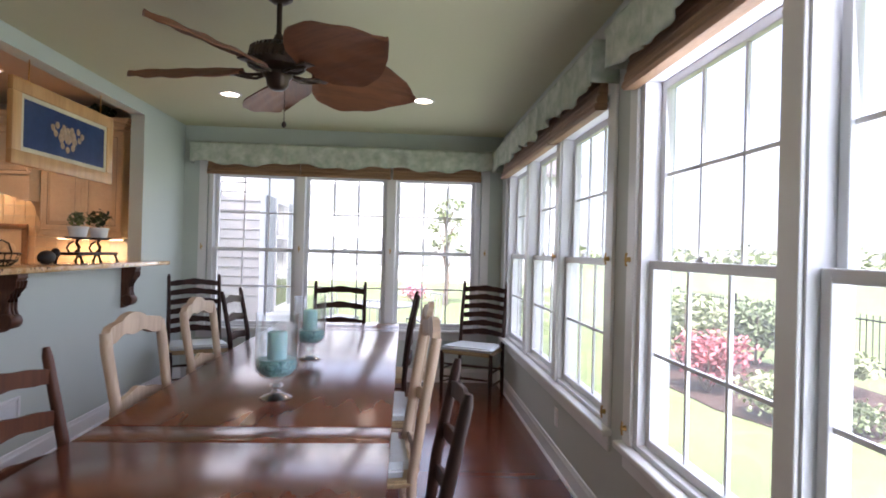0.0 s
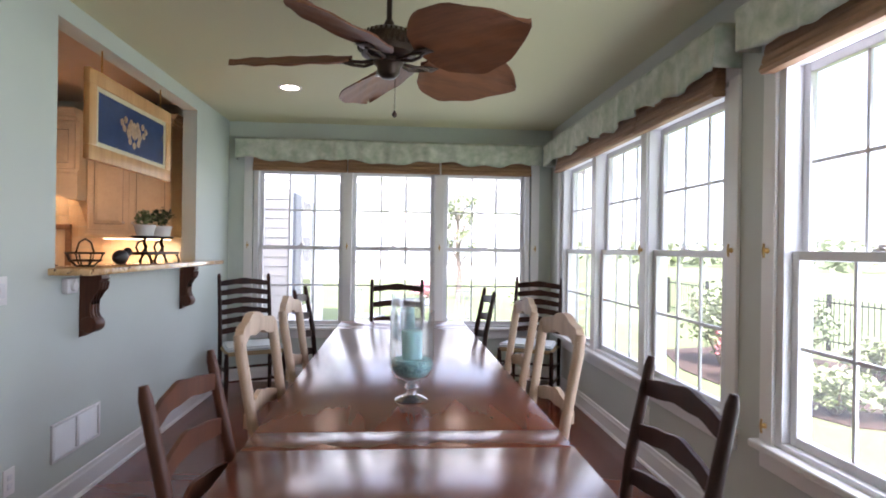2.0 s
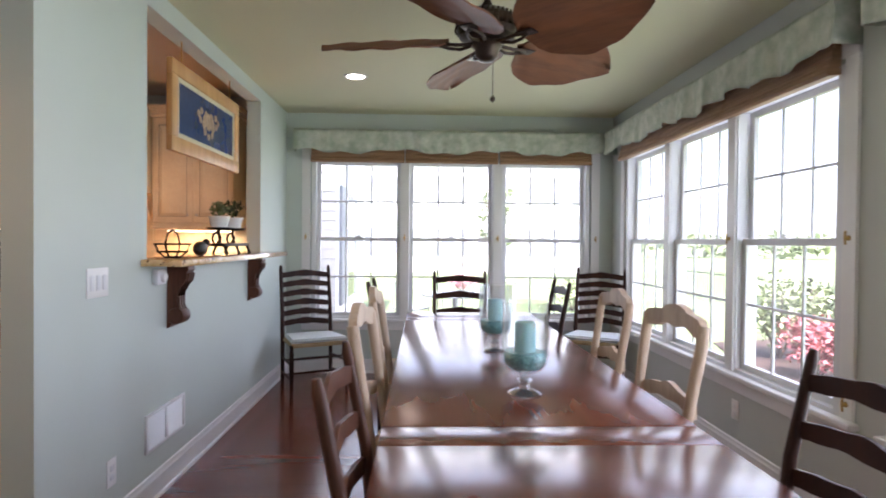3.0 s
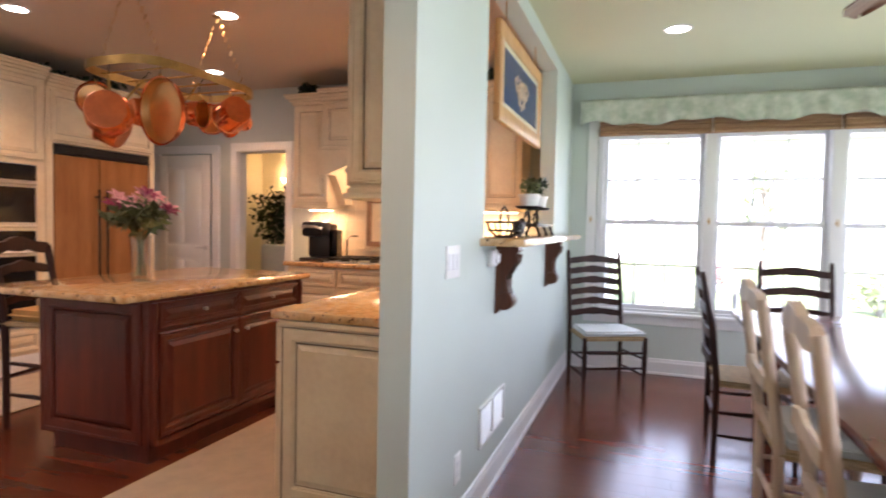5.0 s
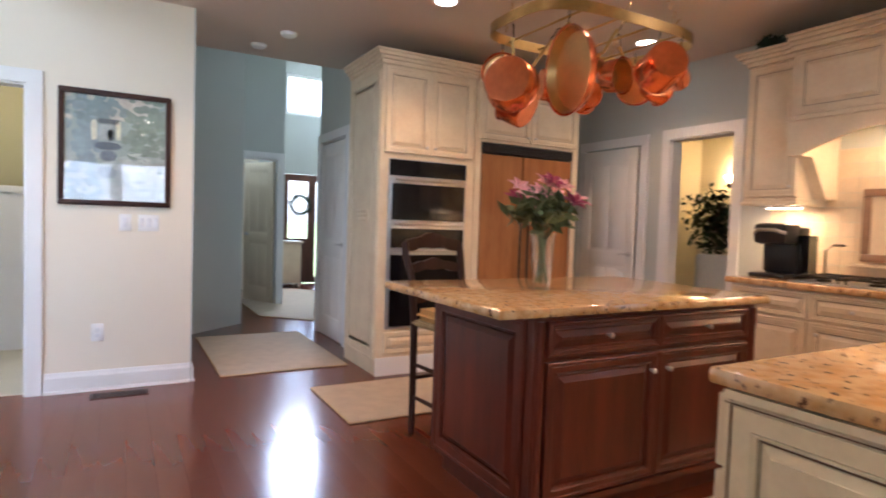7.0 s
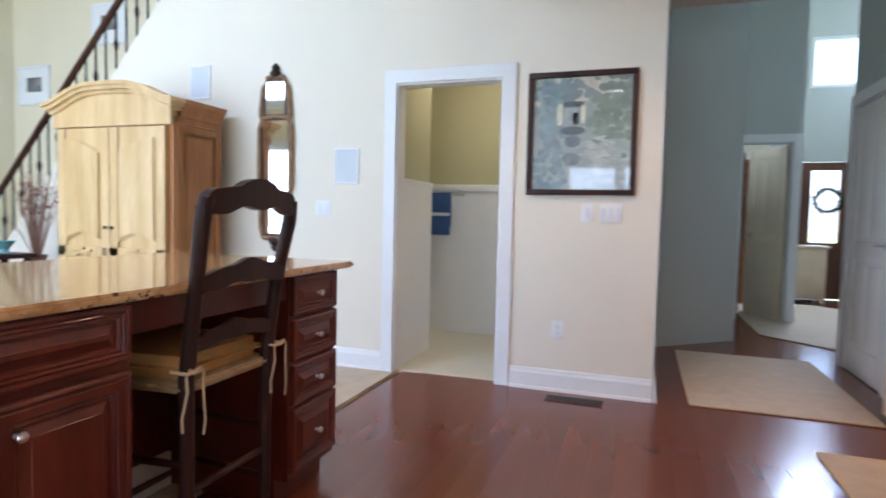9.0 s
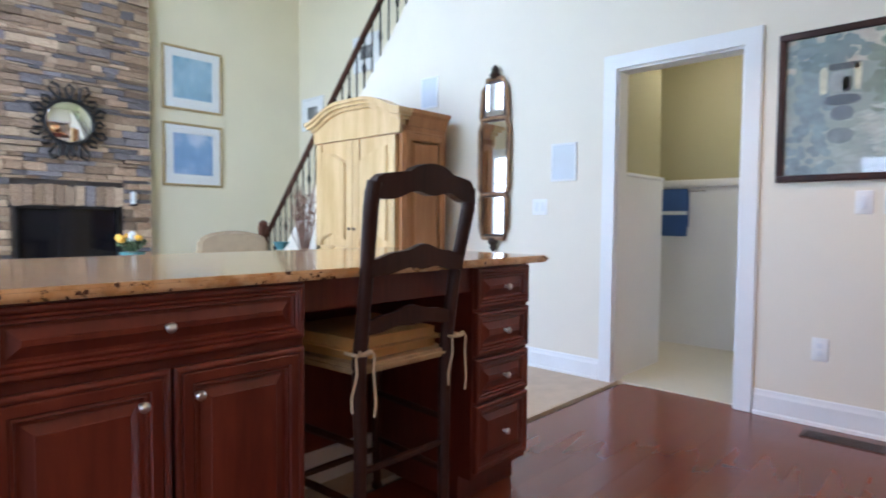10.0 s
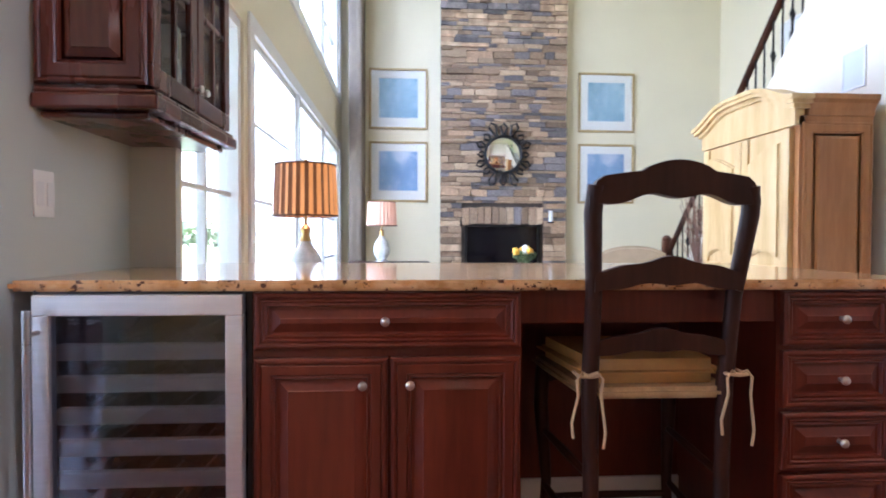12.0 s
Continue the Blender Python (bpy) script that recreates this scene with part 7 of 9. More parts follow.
# ---- powder room wall ----
ONP = 90
plate("switch_plate", pose(PW, -2.01, 1.155, 0, 0, ONP), 0.12, 0.11, "switch", "white wall switch plate on the beige wall")
plate("switch_plate", pose(PW, -0.125, 1.155, 0, 0, ONP), 0.075, 0.115, "switch", "white wall switch plate under the painting")
plate("switch_plate", pose(PW, 0.02, 1.155, 0, 0, ONP), 0.13, 0.115, "switch", "white double switch plate under the painting")
plate("outlet_plate", pose(PW, -0.285, 0.40, 0, 0, ONP), 0.075, 0.12, "outlet", "white outlet plate low on the beige wall")
for y, z in ((-1.82, 1.46), (-3.12, 2.12)):
    s = thing("wall_speaker", "white rectangular in-wall speaker grille", "speaker", pose(PW, y, z, 0, 0, ONP), "wall speakers")
    bm = B()
    for a_, b_, c, e in ((-0.10, 0.10, -0.13, -0.115), (-0.10, 0.10, 0.115, 0.13), (-0.10, -0.085, -0.115, 0.115), (0.085, 0.10, -0.115, 0.115)):
        box(bm, a_, b_, -0.010, 0, c, e, 0.002)
    part("frame", bm, TRIM, s)
    bm = B()
    box(bm, -0.085, 0.085, -0.006, 0, -0.115, 0.115)
    part("mesh_grille", bm, mat("pale_speaker_mesh", (0.62, 0.66, 0.68), 0.6, vary=0.05, bump=0.3, fine=400), s)


def art(kind, a_, b_, c, seed):
    """A blurred painted field in three colours."""
    m = mat(kind, a_, 0.35, vary=0.0, scale=3.2, fine=9, second=b_)
    nt = m.node_tree
    rp = [n for n in nt.nodes if n.type == 'VALTORGB'][0]
    rp.color_ramp.elements[0].color, rp.color_ramp.elements[1].color = rgb(a_), rgb(b_)
    el = rp.color_ramp.elements.new(0.72)
    el.color = rgb(c)
    mp = [n for n in nt.nodes if n.type == 'MAPPING'][0]
    mp.inputs["Location"].default_value = (seed, seed * 0.7, seed * 1.3)
    return m


def framed(name, label, m, w, h, fr, frame_mat, board, picture, glassy=True, d=0.03):
    t = thing(name, label, "picture", m, "framed pictures" if board else "")
    bm = B()
    for a_, b_, c, e in ((-w / 2, w / 2, -h / 2, -h / 2 + fr), (-w / 2, w / 2, h / 2 - fr, h / 2), (-w / 2, -w / 2 + fr, -h / 2 + fr, h / 2 - fr), (w / 2 - fr, w / 2, -h / 2 + fr, h / 2 - fr)):
        box(bm, a_, b_, -d, -0.001, c, e, 0.006)
    part("frame", bm, frame_mat, t)
    iw, ih = w / 2 - fr, h / 2 - fr
    if board:
        bm = B()
        q = 0.10
        for a_, b_, c, e in ((-iw, iw, -ih, -ih + q * 1.2), (-iw, iw, ih - q, ih), (-iw, -iw + q, -ih + q * 1.2, ih - q), (iw - q, iw, -ih + q * 1.2, ih - q)):
            box(bm, a_, b_, -0.016, -0.004, c, e, 0.001)
        part("mat_board", bm, board, t, smooth=0)
        iw, ih = iw - q + 0.002, ih - q + 0.002
    bm = B()
    box(bm, -iw, iw, -0.010, -0.003, -ih, ih)
    part("picture", bm, picture, t, smooth=0)
    if glassy:
        bm = B()
        box(bm, -w / 2 + fr, w / 2 - fr, -0.0185, -0.0165, -h / 2 + fr, h / 2 - fr)
        part("glazing", bm, glass("picture_glass", (1, 1, 1), edge=0.8, base=0.03, power=4), t, smooth=0)
    return t


LAND = art("misty_green_landscape", (0.26, 0.32, 0.30), (0.43, 0.47, 0.42), (0.34, 0.40, 0.37), 1.7)
landscape = framed("landscape_painting", "misty green landscape painting in a dark wood frame", pose(PW, -0.18, 1.65, 0, 0, ONP), 0.67, 0.77, 0.035, DARK_WOOD, None, LAND)
_r = random.Random(61)


def dabs(what, col, n, cx, cz, sx, sz, w, h, layer):
    """Short overlapping brush strokes of one colour, scattered round a place on the canvas."""
    bm = B()
    for i in range(n):
        x = max(-0.29, min(0.29, cx + _r.gauss(0, 0.5) * sx))
        z = max(-0.34, min(0.34, cz + _r.gauss(0, 0.5) * sz))
        a_, l_, k_ = _r.uniform(-0.35, 0.35), w * _r.uniform(0.5, 1.2), h * _r.uniform(0.5, 1.2)
        y = -0.0102 - 0.0004 * layer - 0.0003 * i / n
        ring = []
        for q in range(9):
            an = 2 * math.pi * q / 9
            u, v = l_ * math.cos(an), k_ * math.sin(an)
            px, pz = x + u * math.cos(a_) - v * math.sin(a_), z + u * math.sin(a_) + v * math.cos(a_)
            ring.append(bm.verts.new((max(-0.298, min(0.298, px)), y, max(-0.348, min(0.348, pz)))))
        bm.faces.new(ring)
    part("painted_" + what, bm, mat("painted_" + what + "_oil", col, 0.4, vary=0.25, scale=12, bump=0.2, fine=60), landscape, smooth=0)


dabs("sky", (0.52, 0.50, 0.42), 60, 0.02, 0.28, 0.30, 0.10, 0.05, 0.022, 0)
dabs("water", (0.40, 0.46, 0.43), 90, 0.05, -0.20, 0.42, 0.22, 0.06, 0.014, 0)
dabs("mist", (0.25, 0.33, 0.35), 90, -0.20, -0.06, 0.12, 0.45, 0.03, 0.03, 1)
dabs("tree", (0.21, 0.27, 0.22), 110, 0.20, 0.14, 0.14, 0.20, 0.032, 0.024, 1)
dabs("far_tree", (0.20, 0.27, 0.27), 70, -0.13, 0.27, 0.18, 0.08, 0.03, 0.02, 1)
dabs("pale_water", (0.47, 0.52, 0.47), 40, 0.14, -0.14, 0.16, 0.12, 0.035, 0.010, 2)
for what, col, x0, x1, z0, z1 in (("gate_post", (0.62, 0.63, 0.48), -0.150, -0.115, 0.05, 0.19), ("gate_post", (0.62, 0.63, 0.48), -0.005, 0.025, 0.06, 0.20), ("gate_beam", (0.10, 0.12, 0.13), -0.115, 0.02, 0.165, 0.20), ("gate_opening", (0.33, 0.38, 0.38), -0.105, -0.025, 0.06, 0.16), ("doorway", (0.06, 0.07, 0.08), -0.055, -0.015, 0.055, 0.13), ("boat", (0.11, 0.14, 0.17), -0.13, 0.025, -0.01, 0.045), ("boat_reflection", (0.16, 0.20, 0.23), -0.10, 0.0, -0.085, -0.012), ("reflection", (0.21, 0.26, 0.27), -0.11, 0.0, -0.20, -0.12)):
    bm = B()
    mx, mz = (x0 + x1) / 2, (z0 + z1) / 2
    ring = []
    for q in range(20):
        an = 2 * math.pi * q / 20
        c, e = math.cos(an), math.sin(an)
        pw = 0.45 if "boat" not in what and what != "reflection" else 0.8
        ring.append(bm.verts.new((mx + (x1 - x0) / 2 * math.copysign(abs(c) ** pw, c) * _r.uniform(0.92, 1.05), -0.0122, mz + (z1 - z0) / 2 * math.copysign(abs(e) ** pw, e) * _r.uniform(0.92, 1.05))))
    bm.faces.new(ring)
    part("painted_" + what, bm, mat("painted_" + what + "_oil", col, 0.4, vary=0.25, scale=20, bump=0.2, fine=60), landscape, smooth=0)

# tall narrow mirror
t = thing("wall_mirror", "tall narrow mirror in a carved gilt wood frame", "mirror", pose(PW, -2.415, 1.52, 0, 0, ONP))
outl = [(-0.10, -0.60), (-0.125, -0.52), (-0.13, -0.30), (-0.115, -0.26), (-0.14, -0.22), (-0.14, 0.22), (-0.115, 0.28), (-0.13, 0.32), (-0.11, 0.52), (-0.07, 0.60)]
full = outl + [(-x, z) for x, z in outl[::-1]]
bm = B()
prism(bm, full, "y", -0.018, -0.001)
part("backing", bm, BRONZE, t)
bm = B()
tube(bm, [(x, -0.022, z) for x, z in full] + [(full[0][0], -0.022, full[0][1])], 0.016, 8)
for z in (-0.27, 0.30):
    tube(bm, [(-0.12, -0.024, z), (0, -0.03, z + 0.01), (0.12, -0.024, z)], 0.012, 8)
part("frame", bm, mat("worn_gilt_wood", (0.22, 0.11, 0.06), 0.4, 0.4, vary=0.4, scale=20, second=(0.45, 0.28, 0.14)), t)
for z0, z1, hw in ((-0.565, -0.285, 0.095), (-0.25, 0.28, 0.112), (0.325, 0.565, 0.08)):
    bm = B()
    box(bm, -hw, hw, -0.022, -0.017, z0, z1, 0.002)
    part("mirror_glass", bm, MIRROR, t, "clear mirror glass", smooth=0)
bm = B()
for s in (-1, 1):
    lathe(bm, [(0.0, 0.0), (0.03, 0.0), (0.045, 0.03), (0.025, 0.06), (0.03, 0.075), (0.012, 0.10), (0.0, 0.11)], m=Matrix.Translation((0, -0.02, s * 0.595)) @ (Matrix.Identity(4) if s > 0 else Matrix.Rotation(math.pi, 4, 'X')), seg=14)
part("finial", bm, BRONZE, t, "carved finial")
# floor register
t = thing("floor_vent", "bronze metal floor register set in the boards", "vent", pose(-4.35, -0.15, 0.0))
bm = B()
box(bm, -0.06, 0.06, -0.17, -0.155, 0.0005, 0.006)
box(bm, -0.06, 0.06, 0.155, 0.17, 0.0005, 0.006)
for i in range(9):
    box(bm, -0.058 + i * 0.0135, -0.050 + i * 0.0135, -0.155, 0.155, 0.0005, 0.005)
part("grate", bm, BRONZE, t)
# towel in the powder room
t = thing("hand_towel", "folded blue hand towels on a bar in the powder room", "towel", pose(-5.98, -1.62, 1.32, 0, 0, 90))
bm = B()
rod(bm, (-0.22, -0.05, 0.0), (0.22, -0.05, 0.0), 0.009)
for x in (-0.21, 0.21):
    rod(bm, (x, -0.05, 0), (x, 0.098, 0), 0.008)
part("towel_bar", bm, NICKEL, t)
bm = B()
box(bm, -0.13, 0.13, -0.075, -0.06, -0.38, 0.012, 0.006)
box(bm, -0.13, 0.13, -0.04, -0.028, -0.30, 0.012, 0.005)
box(bm, -0.13, 0.13, -0.075, -0.028, 0.010, 0.016, 0.002)
part("towel", bm, mat("deep_blue_terry", (0.035, 0.085, 0.24), 0.95, vary=0.15, bump=0.4, fine=250), t, "deep blue terry towel")
bm = B()
box(bm, -0.131, 0.131, -0.077, -0.0745, -0.20, -0.17)
part("towel_stripe", bm, CUSHION, t, "pale woven stripe")
# unseen lamp and dome, added to brighten the powder room
area_light("powder_fill_lamp", (-5.4, -1.1, 2.55), (-5.4, -1.1, 0), 0.3, 0.3, 0.9, (1.0, 0.82, 0.5))
t = thing("added_ceiling_lamp", "unseen round ceiling lamp added to light the powder room", "ceiling light", pose(-5.4, -1.1, 2.6))
bm = B()
lathe(bm, [(0.0, -0.03), (0.08, -0.025), (0.10, 0.0), (0.0, 0.0)], seg=20)
part("dome", bm, BULB, t)

# ---- stairs with iron balustrade ----
def rail_z(y):
    return 7.22 + 1.086 * y


t = thing("staircase", "white closed staircase rising along the wall", "staircase", kind="structure")
yA = -5.80
for i in range(15):
    bm = B()
    y0, z0 = yA + i * 0.186, i * 0.198
    box(bm, -5.84, PW - 0.12, y0, y0 + 0.186, 0.0 if i < 1 else z0 - 0.1, z0 + 0.168)
    part("riser", bm, TRIM, t, smooth=0)
    bm = B()
    box(bm, -5.84, PW - 0.12, y0 - 0.025, y0 + 0.186, z0 + 0.169, z0 + 0.198, 0.008)
    part("tread", bm, CARPET, t, "carpeted tread", smooth=0)
bm = B()
ys = (-5.9, -2.9)
prism(bm, [(-5.9, 0.0), (-2.0, 0.0), (-2.0, 4.49), (-5.9, 0.161)], "x", PW - 0.12, PW)
tagged(part("wall_under_stairs", bm, BEIGE_WALL, smooth=0), "pale painted wall under the stairs", "wall", kind="structure")
t = thing("stair_railing", "black iron balusters with a brown wood handrail", "railing")
bm = B()
prism(bm, [(y, rail_z(y) + dz) for y, dz in ((-5.85, -0.028), (-2.05, -0.028), (-2.05, 0.028), (-5.85, 0.028))], "x", PW - 0.09, PW - 0.03)
bmesh.ops.bevel(bm, geom=bm.edges[:], offset=0.012, segments=2, affect='EDGES')
part("handrail", bm, MID_WOOD, t, "brown wooden handrail")
for i in range(33):
    y = -5.78 + i * 0.115
    zt, zb = rail_z(y) - 0.03, max(0.15, 1.11 * y + 6.71)
    bm = B()
    rod(bm, (PW - 0.06, y, zb - 0.05), (PW - 0.06, y, zt), 0.008, seg=6)
    if i % 2:
        zc = (zt + zb) / 2
        for k2 in range(4):
            a_ = k2 * math.pi / 2
            tube(bm, [(PW - 0.06, y, zc - 0.07), (PW - 0.06 + 0.022 * math.cos(a_), y + 0.022 * math.sin(a_), zc), (PW - 0.06, y, zc + 0.07)], 0.004, 5)
    part("baluster", bm, IRON, t)
bm = B()
box(bm, PW - 0.10, PW - 0.01, -5.96, -5.87, 0.0, 0.98, 0.006)
lathe(bm, [(0.0, 0.0), (0.05, 0.0), (0.055, 0.03), (0.03, 0.06), (0.0, 0.07)], at=(PW - 0.055, -5.915, 0.98))
part("newel_post", bm, MID_WOOD, t)
BW = art("black_white_photo", (0.03, 0.03, 0.03), (0.6, 0.6, 0.6), (0.2, 0.2, 0.2), 4.0)
for i, (y, z) in enumerate(((-6.74, 2.57), (-5.55, 3.2), (-4.45, 3.95))):
    framed("stair_photo", "small black and white photograph in a wide white frame", pose(-5.84, y, z, 0, 0, ONP), 0.52, 0.46, 0.035, TRIM, MAT_BOARD, BW, False, 0.025)

# ---- family room ----
FY7 = -7.10
SX0, SX1 = -3.70, -2.05
t = thing("fireplace", "stacked ledgestone chimney breast with a black firebox", "fireplace")
bm = B()
wall_cells(bm, "x", FY7, FY7 + 0.10, SX0 + 0.02, SX1 - 0.02, 0.0, CF - 0.002, [(-3.36, -2.37, 0.42, 1.18)])
part("core", bm, MORTAR, t, smooth=0)
bm = B()
for a_, b_, c, e in ((-3.36, -2.37, 0.42, 0.45), (-3.36, -2.37, 1.15, 1.18), (-3.36, -3.33, 0.45, 1.15), (-2.40, -2.37, 0.45, 1.15)):
    box(bm, a_, b_, FY7 + 0.02, FY7 + 0.145, c, e)
box(bm, -3.36, -2.37, FY7 + 0.003, FY7 + 0.02, 0.42, 1.18)
part("firebox", bm, IRON, t, "black metal firebox", smooth=0)
bm = B()
box(bm, -3.33, -2.40, FY7 + 0.10, FY7 + 0.105, 0.45, 1.15)
part("fire_glass", bm, BLACK_GLASS, t, "black fireplace glass", smooth=0)
_r = random.Random(31)
stone_cache = []
for q in range(24):
    bm = B()
    w, h, d = 1.0, 1.0, 1.0
    box(bm, -0.5, 0.5, 0.0, 1.0, -0.5, 0.5)
    for v in bm.verts:
        v.co.x += _r.uniform(-0.02, 0.02)
        v.co.z += _r.uniform(-0.09, 0.09)
        if v.co.y > 0.5:
            v.co.y += _r.uniform(-0.3, 0.25)
    bmesh.ops.bevel(bm, geom=bm.edges[:], offset=0.05, segments=1, affect='EDGES')
    stone_cache.append(mesh("stone", bm, (STONE, STONE_TAN, STONE_GREY, STONE)[q % 4], 0))
z, nst = 0.0, 0
far_stones = [B(), B(), B()]


def add_stone(x, zc, w, h, d, own):
    if own:
        ob = new("stone", _r.choice(stone_cache))
        ob.parent = t
        ob.location, ob.scale = (x, FY7 + 0.095, zc), (w, d, h)
    else:
        box(_r.choice(far_stones), x - w / 2, x + w / 2, FY7 + 0.095, FY7 + 0.095 + d, zc - h / 2, zc + h / 2, 0.004)


while z < CF - 0.06:
    h = _r.choice((0.032, 0.045, 0.055, 0.07, 0.09))
    x = SX0
    while x < SX1 - 0.04:
        w = min(_r.uniform(0.10, 0.36), SX1 - x)
        if SX1 - x - w < 0.07:
            w = SX1 - x
        a_, b_ = x, x + w
        x += w
        if z + h > 0.40 and z < 1.40 and b_ > -3.40 and a_ < -2.33:
            if a_ < -3.42:
                b_ = -3.40
            elif b_ > -2.31:
                a_ = -2.33
            else:
                continue
        if b_ - a_ < 0.03:
            continue
        own = 0.85 < z < 3.9 and nst < 295
        nst += own
        add_stone((a_ + b_) / 2, z + h / 2, b_ - a_ - 0.006, h - 0.006, _r.uniform(0.045, 0.085), own)
    z += h
for fs, sm in zip(far_stones, (STONE, STONE_TAN, STONE_GREY)):
    tagged(part("stone_field", fs, sm, t, smooth=0), kind="stuff")
for i in range(11):
    x = -3.40 + (i + 0.5) * 1.07 / 11
    add_stone(x, 1.295, 1.07 / 11 - 0.008, 0.215, _r.uniform(0.05, 0.08), True)
t = thing("mantel_candle", "white candle on a dark bracket beside the firebox", "candle", pose(-3.48, FY7 + 0.21, 1.22))
bm = B()
box(bm, -0.035, 0.035, -0.05, 0.03, -0.02, 0.0, 0.004)
part("bracket", bm, IRON, t)
bm = B()
lathe(bm, [(0.0, 0.0), (0.028, 0.0), (0.028, 0.14), (0.0, 0.138)], seg=18)
part("candle", bm, WHITE_PLASTIC, t)

t = thing("round_mirror", "round mirror in a dark ornate scrolled frame on the stone", "mirror", pose(-2.86, FY7 + 0.19, 2.08, 0, 0, 180))
bm = B()
lathe(bm, [(0.0, 0.012), (0.215, 0.012), (0.225, 0.006), (0.225, 0.0), (0.0, 0.0)], m=Matrix.Rotation(radians(90), 4, 'X'), seg=40)
part("mirror_glass", bm, MIRROR, t, "clear round mirror glass")
bm = B()
tube(bm, [(0.235 * math.cos(i * math.pi / 24), -0.012, 0.235 * math.sin(i * math.pi / 24)) for i in range(49)], 0.02, 8)
part("ring", bm, IRON, t)
for i in range(16):
    a_ = i * math.pi / 8
    bm = B()
    rr = (0.29 + 0.04 * (i % 2)) * (1 + 0.22 * abs(math.sin(a_)) ** 3)
    c, s = math.cos(a_), math.sin(a_)
    tube(bm, [(0.24 * c, -0.012, 0.24 * s), (rr * math.cos(a_ + 0.12), -0.014, rr * math.sin(a_ + 0.12)), ((rr + 0.045) * c, -0.012, (rr + 0.045) * s), (rr * math.cos(a_ - 0.13), -0.014, rr * math.sin(a_ - 0.13)), (0.25 * math.cos(a_ - 0.06), -0.012, 0.25 * math.sin(a_ - 0.06))], 0.016, 6)
    part("scroll", bm, IRON, t, "dark iron scroll")
BLUE_A = art("pale_blue_seascape", (0.20, 0.36, 0.50), (0.62, 0.72, 0.78), (0.35, 0.52, 0.64), 2.2)
BLUE_B = art("deep_blue_shell_print", (0.16, 0.29, 0.52), (0.55, 0.62, 0.74), (0.25, 0.40, 0.62), 6.1)
for x, (z, pic) in [(x, p) for x in (-4.27, -1.51) for p in ((2.81, BLUE_A), (1.865, BLUE_B))]:
    framed("framed_print", "blue seaside print, white mat, champagne frame", pose(x, FY7, z, 0, 0, 180), 0.76, 0.79, 0.03, GOLD_FRAME, MAT_BOARD, pic, True, 0.03,)

# drapery
def drape(y0, y1, label):
    t = thing("curtain", label, "curtain", group="curtains")
    bm = B()
    n = 60
    lo, hi = [], []
    for i in range(n + 1):
        f = i / n
        y = y0 + (y1 - y0) * f
        x = -1.0 + 0.075 * math.sin(f * 2 * math.pi * 6) + 0.02 * math.sin(f * 17)
        lo.append(bm.verts.new((x - 0.02 * math.sin(f * 9), y, 0.02)))
        hi.append(bm.verts.new((x, y, 4.9)))
    for i in range(n):
        bm.faces.new((lo[i], lo[i + 1], hi[i + 1], hi[i]))
    ob = part("cloth", bm, CURTAIN, t, smooth=60)
    md = ob.modifiers.new("thick", 'SOLIDIFY')
    md.thickness = 0.006


drape(-7.0, -6.45, "long taupe drapery panel beside the tall windows")
t = thing("curtain_rod", "dark metal curtain rod above the tall windows", "curtain rod")
bm = B()
rod(bm, (-0.98, -7.05, 4.93), (-0.98, -2.3, 4.93), 0.018)
part("rod", bm, BRONZE, t)
bm = B()
for y in (-6.95, -4.6, -2.4):
    rod(bm, (-0.98, y, 4.93), (-0.78, y, 4.93), 0.012)
part("bracket", bm, BRONZE, t)

# armoire
AY0, AY1, AX0, AX1 = -3.94, -2.85, PW + 0.09, -3.93
t = thing("armoire", "washed pine armoire with arched bonnet and panelled doors", "armoire", pose(AX1, AY0, 0, 0, 0, 90))


AW, AD = AY1 - AY0, AX1 - AX0


def arch(f):
    q = math.sin(math.pi * f)
    return 1.825 + 0.13 * q * q * (3 - 2 * q)


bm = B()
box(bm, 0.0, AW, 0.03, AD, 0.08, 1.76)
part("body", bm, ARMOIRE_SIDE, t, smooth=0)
bm = B()
pts = [(0.0, 1.70)] + [(AW * i / 24, arch(i / 24)) for i in range(25)] + [(AW, 1.70)]
prism(bm, pts, "y", 0.0, 0.06)
part("bonnet", bm, ARMOIRE_WOOD, t)
bm = B()
for o, dz in ((0.02, 0.0), (0.045, 0.025), (0.06, 0.05)):
    pts = [(-o + (AW + 2 * o) * i / 24, arch(i / 24) + dz) for i in range(25)]
    pts += [(p[0], p[1] - 0.028) for p in pts[::-1]]
    prism(bm, pts, "y", -o, 0.08)
part("crown_moulding", bm, ARMOIRE_WOOD, t)
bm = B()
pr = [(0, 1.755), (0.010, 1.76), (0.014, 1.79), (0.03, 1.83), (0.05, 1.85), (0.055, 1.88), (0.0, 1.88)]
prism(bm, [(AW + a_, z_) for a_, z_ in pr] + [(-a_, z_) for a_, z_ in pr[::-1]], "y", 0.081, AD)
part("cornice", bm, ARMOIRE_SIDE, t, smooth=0)
